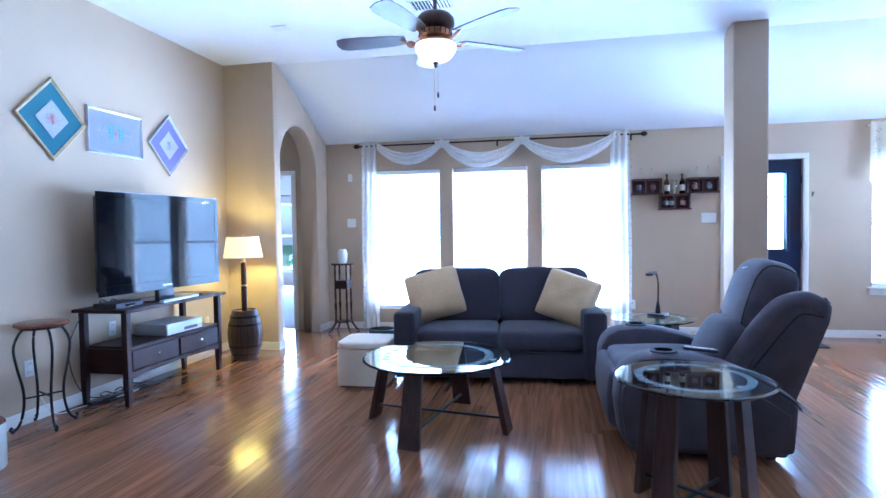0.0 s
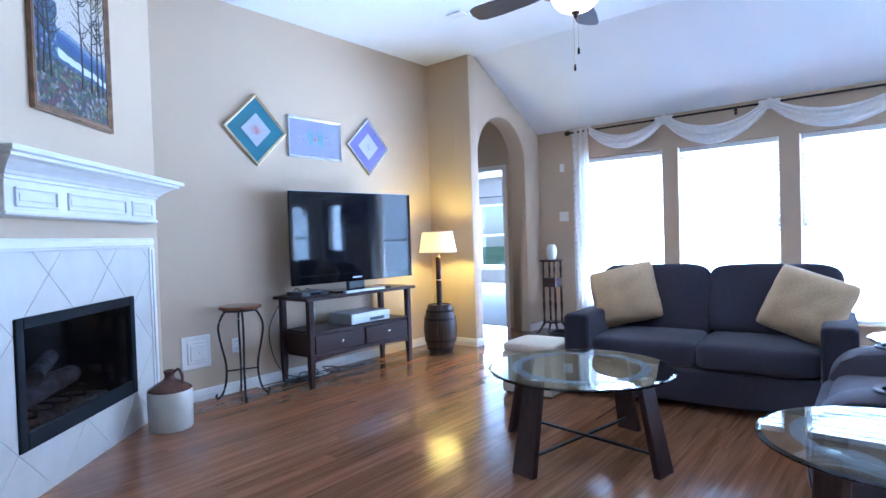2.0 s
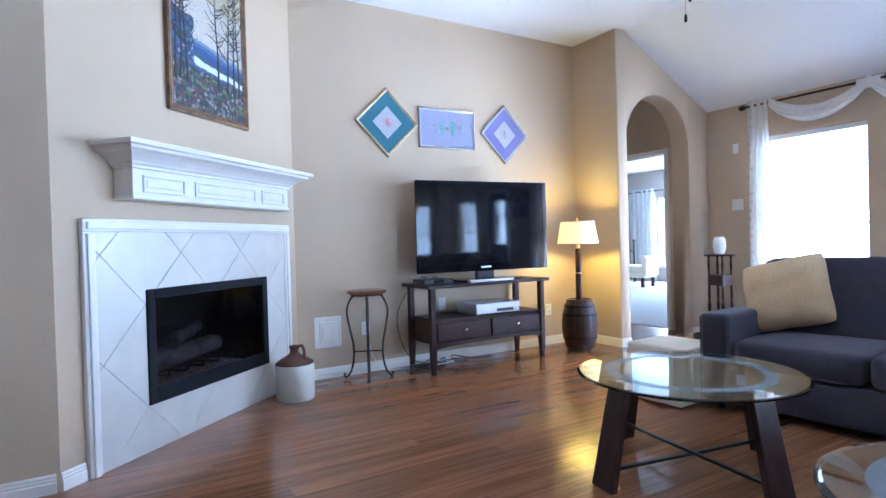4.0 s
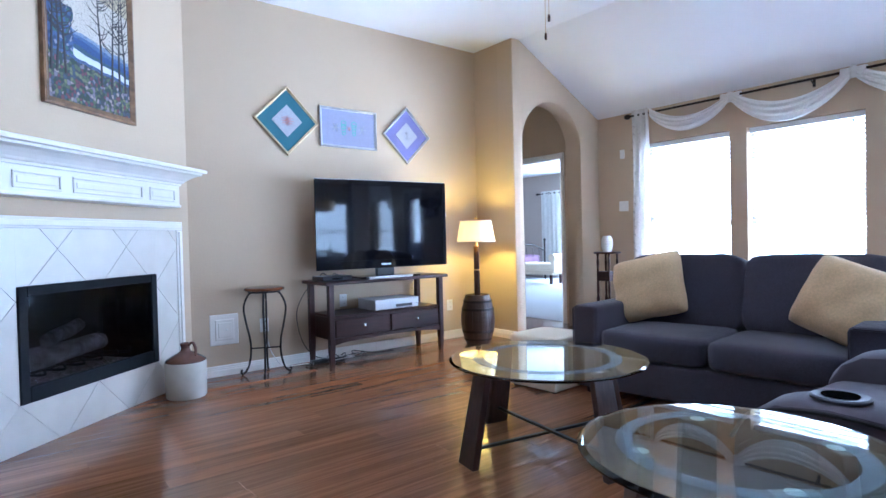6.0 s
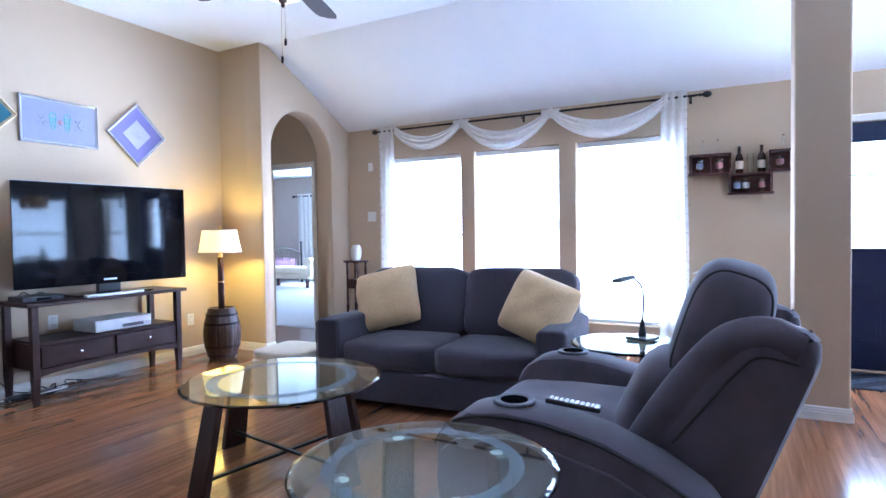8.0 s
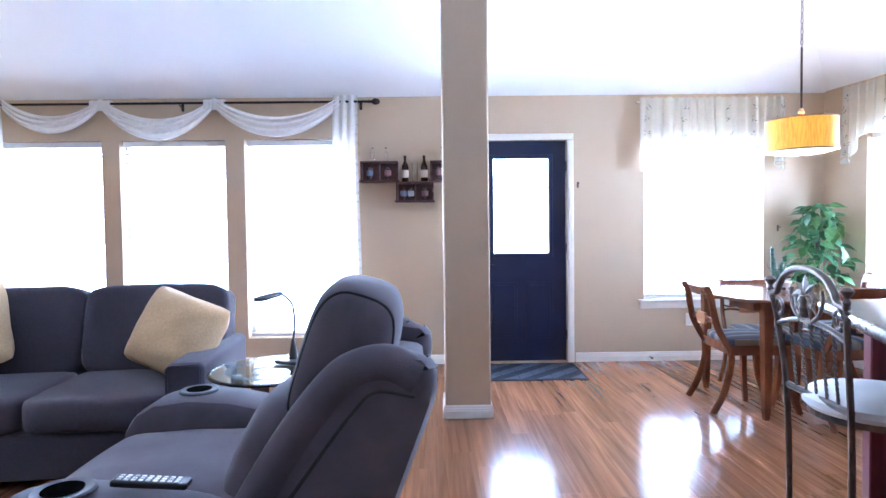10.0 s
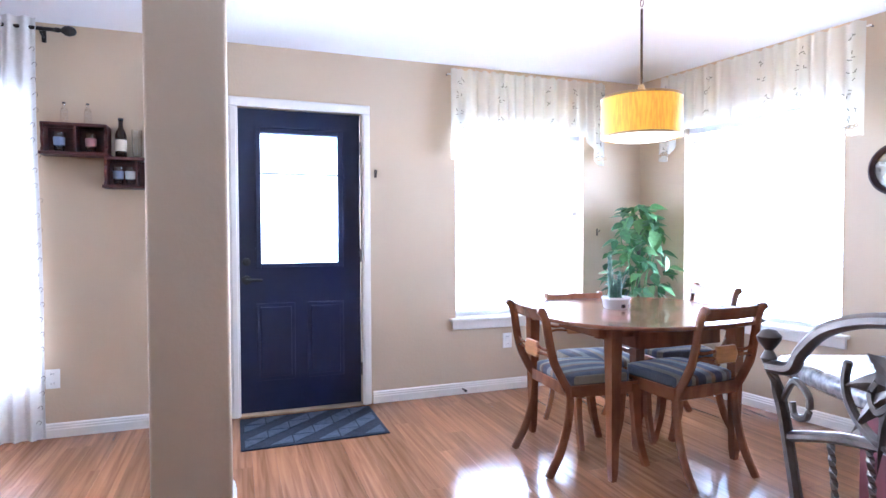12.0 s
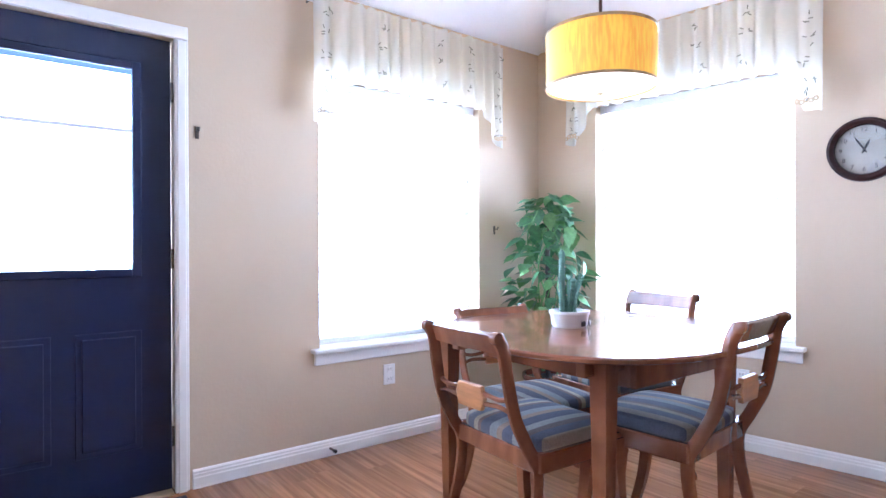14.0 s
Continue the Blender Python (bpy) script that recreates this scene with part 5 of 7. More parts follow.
def recliner():
    t = thing("recliner", pose(0.83, 3.675, 0, 0, 0, -88) @ Matrix.Diagonal((1.02, 1.045, 1.015, 1)), "grey brown upholstered power recliner with cupholder arms", "armchair")
    side = lambda prof, x0, x1, bev: prism([(y, z) for y, z in prof], x1 - x0, m=Matrix.Translation((x0, 0, 0)) @ Matrix(((0, 1, 0, 0), (1, 0, 0, 0), (0, 0, 1, 0), (0, 0, 0, 1))), bevel=bev)
    part("base", box(-0.54, 0.54, -0.38, 0.40, 0.03, 0.30, 0.02, 2), RECLINER, t, smooth=True)
    arm = [(-0.43, 0.10), (-0.455, 0.30), (-0.445, 0.44), (-0.40, 0.515), (-0.33, 0.555), (-0.20, 0.572), (-0.05, 0.560), (0.12, 0.520), (0.28, 0.450), (0.40, 0.375), (0.45, 0.325), (0.43, 0.05), (-0.36, 0.05)]
    panel = [(-0.41, 0.11), (-0.435, 0.30), (-0.425, 0.40), (-0.36, 0.455), (-0.20, 0.480), (-0.02, 0.465), (0.15, 0.42), (0.30, 0.34), (0.40, 0.27), (0.39, 0.07), (-0.35, 0.07)]
    for s in (-1, 1):
        x0, x1 = sorted((s * 0.56, s * 0.33))
        a = part("arm", side(arm, x0, x1, 0.035), RECLINER, t, smooth=True)
        xo = s * 0.561
        part("welt", tube([(xo, y, z - 0.02) for y, z in arm[2:11]], 0.006, 6), SEAMLINE, a)
        p0, p1 = sorted((s * 0.555, s * 0.578))
        part("side_panel", side(panel, p0, p1, 0.010), RECLINER, t, smooth=True)
        cup = bmesh.new()
        lathe([(0.040, -0.05), (0.041, 0.004), (0.050, 0.008), (0.068, 0.010), (0.074, 0.006), (0.074, 0.0), (0.060, -0.002)], 32, bm=cup)
        lathe([(0, -0.045), (0.040, -0.05)], 32, bm=cup)
        part("cup_holder", cup, CUPRIM, t, "round metal rimmed cupholder", smooth=True, m=pose(s * 0.445, -0.195, 0.574))
        # flat black disc across the holder's mouth paints in the hollow's shade
        part("cup_shade_disc", lathe([(0, 0.0085), (0.047, 0.0085), (0.047, 0.010), (0, 0.010)], 24), CUPSHADE, t, m=pose(s * 0.445, -0.195, 0.5745))
    part("seat", cushion(0.66, 0.62, 0.20, 0.18, m=pose(0, -0.10, 0.27), lump=0.008), RECLINER, t, smooth=True)
    part("footrest", side([(-0.44, 0.08), (-0.475, 0.12), (-0.485, 0.28), (-0.47, 0.40), (-0.43, 0.43), (-0.38, 0.40), (-0.38, 0.08)], -0.325, 0.325, 0.025), RECLINER, t, smooth=True)
    part("lumbar", puff(0.54, 0.26, 0.42, 0.6, pose(0, 0.235, 0.50, -24, 0, 0), 4), RECLINER, t, smooth=True)
    part("headrest", puff(0.48, 0.29, 0.53, 0.62, pose(0, 0.44, 0.80, -17, 0, 0), 9), RECLINER, t, smooth=True)
    for cut in (-0.62, 0.62):
        part("headrest_welt", puff_seam(0.48, 0.29, 0.53, 0.62, pose(0, 0.44, 0.80, -17, 0, 0), 9, cut), SEAMLINE, t)
    wing = [(0.19, 0.40), (0.255, 0.54), (0.345, 0.68), (0.44, 0.80), (0.50, 0.855), (0.58, 0.880), (0.68, 0.866), (0.725, 0.81), (0.705, 0.72), (0.52, 0.22), (0.45, 0.14), (0.34, 0.16), (0.24, 0.28)]
    for s in (-1, 1):
        x0, x1 = sorted((s * 0.325, s * 0.19))
        part("wing", side(wing, x0, x1, 0.055), RECLINER, t, smooth=True)
        xb = s * 0.272
        part("bolster", tube([(xb, 0.20, 0.42), (xb, 0.27, 0.54), (xb, 0.355, 0.67), (xb, 0.44, 0.775), (xb, 0.50, 0.818), (xb, 0.58, 0.830), (xb, 0.655, 0.792)], 0.062, 14), RECLINER, t, smooth=True)
        xo = s * 0.327
        part("wing_seam", tube([(xo, 0.30, 0.46), (xo, 0.40, 0.60), (xo, 0.49, 0.72), (xo, 0.55, 0.770), (xo, 0.65, 0.755)], 0.005, 6), SEAMLINE, t)
    part("back_panel", side([(0.36, 0.20), (0.48, 0.60), (0.58, 0.82), (0.69, 0.80), (0.53, 0.28), (0.46, 0.18)], -0.20, 0.20, 0.03), RECLINER, t, smooth=True)
    strap = sheet(lambda u, v: (-0.018 + 0.036 * u, 0.35 + 0.22 * v, 0.945 + 0.085 * math.sin(math.pi * (0.25 + 0.6 * v)) ), 3, 10, 0.002)
    part("tag_strap", strap, WHITE, t, "pale plastic strap over the headrest")
    for x in (-0.45, 0.45):
        for y in (-0.32, 0.34):
            part("foot", lathe([(0, 0), (0.03, 0), (0.03, 0.051), (0, 0.051)], 12, m=pose(x, y, 0)), BLACK, t)


recliner()


def remote(m):
    t = thing("remote_control", m, "slim black remote control lying on the recliner arm", "remote")
    part("case", box(-0.095, 0.095, -0.024, 0.024, 0.0, 0.018, 0.006, 2), BLACK, t)
    rg = random.Random(2)
    for i in range(9):
        for j in range(3):
            part("button", box(-0.082 + 0.018 * i, -0.071 + 0.018 * i, -0.017 + 0.012 * j, -0.009 + 0.012 * j, 0.0175, 0.0205, 0.001, 1), WHITE if (i + j) % 4 else SILVER, t)


remote(pose(0.845, 3.25, 0.581, 0, 5.5, 4))


def plant_stand():
    t = thing("plant_stand", pose(-2.63, 6.69, 0), "tall narrow dark turned-wood pedestal stand", "pedestal stand")
    part("top", lathe([(0, 0.862), (0.145, 0.862), (0.150, 0.868), (0.150, 0.876), (0.143, 0.882), (0, 0.882)], 32), ESPRESSO, t, smooth=True)
    part("box_shelf", box(-0.085, 0.085, -0.085, 0.085, 0.56, 0.665, 0.006, 2), ESPRESSO, t)
    part("lower_shelf", box(-0.09, 0.09, -0.09, 0.09, 0.13, 0.148, 0.004, 1), ESPRESSO, t)
    for x in (-1, 1):
        for y in (-1, 1):
            bm = lathe([(0, 0.12), (0.012, 0.12), (0.016, 0.16), (0.010, 0.20), (0.014, 0.30), (0.018, 0.36), (0.010, 0.40), (0.014, 0.44), (0.012, 0.56)], 12, m=pose(x * 0.075, y * 0.075, 0))
            lathe([(0.012, 0.66), (0.010, 0.70), (0.015, 0.76), (0.010, 0.82), (0.014, 0.862)], 12, bm=bm, m=pose(x * 0.075, y * 0.075, 0))
            part("spindle", bm, ESPRESSO, t, smooth=True)
            part("leg", tube([(x * 0.075, y * 0.075, 0.13), (x * 0.10, y * 0.10, 0.08), (x * 0.125, y * 0.125, 0.03), (x * 0.15, y * 0.15, 0.012)], (0.014, 0.010), 8), ESPRESSO, t, smooth=True)


plant_stand()
vt = thing("vase", pose(-2.63, 6.69, 0.8825), "small ribbed white ceramic vase on the pedestal", "vase")
part("body", lathe([(0, 0.0), (0.045, 0.0), (0.058, 0.04), (0.062, 0.09), (0.058, 0.14), (0.044, 0.175), (0.040, 0.178), (0.036, 0.172), (0, 0.165)], 32), CERAMIC, vt, smooth=True)
part("ribs", lathe([(0.046, 0.01)] + [(0.046 + 0.017 * math.sin(math.pi * (0.01 + 0.012 * i) / 0.19) + (0.0022 if i % 2 else 0.0006), 0.01 + 0.012 * i) for i in range(1, 13)], 32), CERAMIC, vt)


def curtains():
    # the rod and its swagged sheer are one hanging
    t = thing("curtain_rod", pose(0, 6.93, 2.385), "black iron curtain rod with ball finials", "curtain rod")
    part("rod", tube([(-2.43, 0, 0), (1.00, 0, 0)], 0.011, 12, steps=1), IRON, t, smooth=True)
    for s, x in ((-1, -2.43), (1, 1.00)):
        part("finial", lathe([(0, 0), (0.014, 0.002), (0.014, 0.02), (0.010, 0.03), (0.026, 0.05), (0.030, 0.072), (0.022, 0.098), (0.008, 0.108), (0, 0.110)], 18), IRON, t, smooth=True, m=pose(x, 0, 0, 0, 90 * s, 0))
    for x in (-2.38, -0.67, 0.93):
        part("bracket", tube([(x, 0.068, -0.03), (x, 0.04, -0.03), (x, 0.005, -0.02), (x, 0, -0.012)], 0.006, 8), IRON, t)
        part("bracket_plate", box(x - 0.012, x + 0.012, 0.062, 0.069, -0.06, 0.02, 0.002, 1), IRON, t)
    c = thing("sheer_swag", pose(0, 6.93, 2.385), "white sheer voile swagged over the rod", "curtain")
    spans = ((-2.22, -1.36, 0.28, 0.15), (-1.36, -0.36, 0.35, 0.16), (-0.36, 0.75, 0.33, 0.15))
    for x0, x1, sag, fall in spans:
        def f(u, v, x0=x0, x1=x1, sag=sag, fall=fall):
            x = x0 + (x1 - x0) * u
            hang = 4 * u * (1 - u)
            z = 0.02 - sag * hang ** 0.9 * (0.45 + 0.55 * v) + (1 - hang) * (0.03 - 0.09 * v)
            fold = 0.016 * math.sin(v * 21 + 2 * u) * (0.4 + 0.6 * hang)
            return (x, -0.02 - 0.05 * hang * math.sin(math.pi * v) + fold, z)
        part("swag", sheet(f, 40, 28, 0.0012), SWAG, c, smooth=True)
    for x in (-1.36, -0.36):
        def g(u, v, x=x):
            a = math.pi * (1.35 * u - 0.2)
            return (x - 0.09 + 0.18 * v + 0.01 * math.sin(v * 9), -0.026 * math.cos(a) * 1.2 - 0.004 * math.sin(v * 25), 0.03 * math.sin(a) - (0.05 if u < 0.1 else 0))
        part("loop", sheet(g, 12, 16, 0.0012), SWAG, c, smooth=True)
    for x0, x1, seed in ((-2.44, -2.24, 0), (0.69, 0.91, 3)):
        d = thing("side_curtain", pose((x0 + x1) / 2, 6.93, 0), "white embroidered sheer panel hanging to the floor", "curtain", "sheer side panels")
        w = x1 - x0

        def h(u, v, w=w, seed=seed):
            x = -w / 2 + w * u
            z = 2.44 - 2.42 * v
            spread = 1 + 0.12 * v
            return (x * spread + 0.006 * math.sin(8 * v + seed), -0.012 + 0.022 * math.sin(u * 19 + seed + 1.2 * math.sin(3 * v)) * (0.6 + 0.6 * v), z)
        part("panel", sheet(h, 36, 40, 0.001), SHEER, d, smooth=True)
        rg = random.Random(seed)
        bm = bmesh.new()
        for k in range(26):
            z, x = 2.25 - 0.085 * k, (-0.42 if seed == 0 else 0.42) * w + rg.uniform(-0.015, 0.02)
            tube([(x, -0.045, z), (x + 0.014, -0.047, z + 0.014), (x + 0.024, -0.045, z + 0.004), (x + 0.018, -0.045, z - 0.012)], 0.0016, 5, bm=bm, steps=3)
        tagged(part("embroidery", bm, PEWTER, d), "fine grey scroll embroidery", kind="stuff")


curtains()


def bottle(m, h, r, mat, label, cap, paper=True):
    t = thing("bottle", m, label, "bottle", "bottles on the wall shelf")
    part("glass", lathe([(0, 0.0), (r * 0.95, 0.0), (r, 0.004), (r, h * 0.56), (r * 0.8, h * 0.66), (r * 0.42, h * 0.76), (r * 0.36, h * 0.93), (r * 0.45, h * 0.94), (r * 0.45, h * 0.96), (0, h * 0.96)], 20), mat, t, smooth=True)
    part("cap", lathe([(r * 0.44, h * 0.945), (r * 0.5, h * 0.95), (r * 0.46, h), (0, h)], 16), cap, t)
    if paper:
        part("label", lathe([(r * 1.01, h * 0.16), (r * 1.02, h * 0.16), (r * 1.02, h * 0.45), (r * 1.01, h * 0.45)], 20), PAPER, t, "cream paper label")
    return t


def wall_shelves():
    rack = material("dark red stained wood", (0.07, 0.018, 0.014), 0.4, vary=0.4, scale=8, stretch=(1, 1, 5))
    for cx, z0 in ((1.095, 1.665), (1.41, 1.48), (1.715, 1.665)):
        t = thing("wall_shelf", pose(cx, YW - 0.001, z0), "small dark red wooden wall rack holding glasses", "shelf", "stepped wall shelves")
        w, h, d = 0.335, 0.185, 0.12
        part("top", box(-w / 2, w / 2, -d, 0, h - 0.018, h, 0.003, 1), rack, t)
        part("bottom", box(-w / 2 - 0.01, w / 2 + 0.01, -d - 0.006, 0, 0, 0.018, 0.003, 1), rack, t)
        part("back", box(-w / 2 + 0.012, w / 2 - 0.012, -0.010, 0, 0.018, h - 0.018), rack, t)
        for s in (-1, 1):
            out = [(-d, 0.018), (-d + 0.02, 0.05), (-d + 0.004, 0.09), (-d + 0.02, 0.13), (-d, h - 0.018), (0, h - 0.018), (0, 0.018)]
            bm = prism(out, 0.014, m=Matrix.Translation((s * (w / 2 - 0.007) - 0.007, 0, 0)) @ Matrix(((0, 1, 0, 0), (1, 0, 0, 0), (0, 0, 1, 0), (0, 0, 0, 1))))
            part("side", bm, rack, t)
        part("divider", box(-0.006, 0.006, -d + 0.02, -0.010, 0.018, h - 0.018), rack, t)
    rg = random.Random(4)
    for cx, z0 in ((1.095, 1.665), (1.41, 1.48), (1.715, 1.665)):
        for dx in ((-0.085, 0.075) if cx != 1.41 else (-0.10, -0.035, 0.09)):
            g = thing("shot_glass", pose(cx + dx, YW - 0.07, z0 + 0.0185), "small printed drinking glass in the wall rack", "glass", "glasses on the wall shelf")
            part("glass", lathe([(0, 0.0), (0.020, 0.0), (0.024, 0.012), (0.030, 0.115), (0.028, 0.115), (0.021, 0.014), (0, 0.014)], 20), CLEARBOTTLE, g, smooth=True)
            c = rg.choice(((0.10, 0.14, 0.32), (0.45, 0.06, 0.08), (0.6, 0.6, 0.62)))
            part("print", lathe([(0.0275, 0.04), (0.0285, 0.04), (0.0305, 0.085), (0.0295, 0.085)], 16), material("printed band", tuple(0.5 * k + 0.12 for k in c), 0.5, vary=0.1), g, "coloured printed band")
    for x, zt in ((1.035, 1.8502), (1.155, 1.8502), (1.655, 1.8502), (1.78, 1.8502)):
        bottle(pose(x, YW - 0.06, zt), 0.125, 0.019, CLEARBOTTLE, "small clear glass bottle with dark cap", BLACK, False)
    for x in (1.325, 1.495):
        bottle(pose(x, YW - 0.06, 1.6652), 0.235, 0.031, BOTTLE, "brown long-neck bottle with cream label", BLACK)
    g = thing("tumbler", pose(1.41, YW - 0.06, 1.6652), "tall clear narrow drinking glass", "glass")
    part("glass", lathe([(0, 0.0), (0.024, 0.0), (0.029, 0.17), (0.027, 0.17), (0.022, 0.01), (0, 0.01)], 20), CLEARBOTTLE, g, smooth=True)


wall_shelves()


def plate(name, m, w, h, label, kind, category):
    """A wall plate in the xz plane, facing -y."""
    t = thing(name, m, label, category)
    part("cover", box(-w / 2, w / 2, -0.007, 0, -h / 2, h / 2, 0.003, 2), WHITE, t)
    if kind == "outlet":
        for z in (-0.028, 0.028):
            o = part("socket", box(-0.017, 0.017, -0.010, -0.0065, z - 0.015, z + 0.015, 0.004, 2), WHITE, t)
            for x in (-0.007, 0.007):
                part("slot", box(x - 0.0012, x + 0.0012, -0.0108, -0.0095, z - 0.002, z + 0.009), BLACK, o)
    elif kind == "switch":
        n = max(1, round(w / 0.05) - 1)
        for i in range(n):
            x = (i - (n - 1) / 2) * 0.045
            part("toggle", box(x - 0.006, x + 0.006, -0.016, -0.0065, -0.010, 0.012, 0.002, 1), WHITE, t)
    elif kind == "vent":
        for k in range(5):
            part("louvre", box(-w / 2 + 0.012, w / 2 - 0.012, -0.010, -0.006, -h / 2 + 0.012 + 0.02 * k, -h / 2 + 0.022 + 0.02 * k), WHITE, t)
    return t


TVW = lambda y, z: pose(-3.539, y, z, 0, 0, 90)
WW = lambda x, z: pose(x, YW - 0.001, z)
plate("wall_outlet", TVW(3.10, 0.375), 0.075, 0.115, "white double wall outlet with a plug", "outlet", "outlet")
plate("wall_outlet", TVW(3.86, 0.52), 0.075, 0.115, "white wall outlet behind the console", "outlet", "outlet")
plate("wall_outlet", TVW(5.14, 0.36), 0.075, 0.115, "white wall outlet beside the barrel lamp", "outlet", "outlet")
plate("light_switch", WW(-2.61, 1.395), 0.12, 0.115, "white double light switch plate", "switch", "light switch")
plate("sensor_plate", WW(-2.62, 1.99), 0.06, 0.10, "small white wall sensor box", "plain", "sensor")
plate("wall_outlet", WW(0.935, 0.35), 0.075, 0.115, "white double wall outlet beside the window", "outlet", "outlet")
plate("light_switch", WW(1.80, 1.38), 0.165, 0.115, "white triple light switch plate beside the door", "switch", "light switch")
plate("wall_outlet", WW(3.925, 0.378), 0.075, 0.115, "white double wall outlet under the window", "outlet", "outlet")
RD = lambda y, z: Matrix.Translation((wall_x(y) - 0.001, y, z)) @ Matrix.Rotation(radians(-90 + 8.53), 4, "Z")
plate("wall_outlet", RD(5.70, 0.375), 0.075, 0.115, "white double wall outlet in the dining corner", "outlet", "outlet")


def access_panel():
    t = thing("wall_panel", TVW(2.765, 0.376), "white square moulded wall access panel", "wall panel")
    part("plate", box(-0.115, 0.115, -0.012, 0, -0.125, 0.125, 0.006, 2), TRIM, t)
    part("step", box(-0.075, 0.075, -0.024, -0.011, -0.085, 0.085, 0.006, 2), TRIM, t)
    part("centre", box(-0.055, 0.055, -0.033, -0.023, -0.06, 0.06, 0.004, 2), TRIM, t)
    part("knob", lathe([(0, 0), (0.006, 0), (0.006, 0.01), (0, 0.011)], 12, m=pose(0.01, -0.033, 0, 90, 0, 0)), WHITE, t)


access_panel()


def cables():
    rg = random.Random(6)
    for k in range(7):
        t = thing("cable", pose(-3.39, 3.74, 0), "black power cable tangled under the console", "cable", "cables under the console")
        pts, x, y = [], rg.uniform(-0.10, 0.05), -0.35 + 0.08 * k
        for i in range(9):
            pts.append((x, y, 0.006 + 0.004 * k + (rg.random() * 0.03 if 0 < i < 8 else 0)))
            x = max(-0.13, min(0.14, x + rg.uniform(-0.12, 0.12)))
            y += rg.uniform(-0.05, 0.12)
        part("cord", tube(pts, 0.0045, 6), BLACK if k != 3 else WHITE, t)
    t = thing("cable", pose(-3.50, 3.54, 0), "thin black cord hanging behind the console", "cable")
    part("cord", tube([(0.0, 0.0, 0.70), (0.03, -0.10, 0.62), (0.02, -0.17, 0.45), (0.02, -0.13, 0.22), (0.03, -0.02, 0.06), (0.05, 0.15, 0.008)], 0.004, 6), BLACK, t)
    t = thing("cable", pose(-3.52, 2.95, 0), "white cord lying along the baseboard", "cable")
    part("cord", tube([(0.04, 0.14, 0.33), (0.05, 0.18, 0.15), (0.06, 0.28, 0.02), (0.07, 0.45, 0.006), (0.10, 0.62, 0.006), (0.06, 0.80, 0.012)], 0.004, 6), WHITE, t)
    t = thing("power_strip", pose(-3.38, 3.61, 0, 0, 0, 80), "black power strip lying under the console", "power strip")
    part("case", box(-0.15, 0.15, -0.025, 0.025, 0, 0.035, 0.006, 2), BLACK, t)
    t = thing("cable", pose(-3.24, 3.49, 0.735), "black cables gathered behind the television", "cable")
    part("cord", tube([(-0.10, 0.02, 0.006), (-0.12, 0.08, 0.06), (-0.10, 0.14, 0.02), (-0.13, 0.2, 0.05), (-0.1, 0.28, 0.006)], 0.005, 6), BLACK, t)


cables()


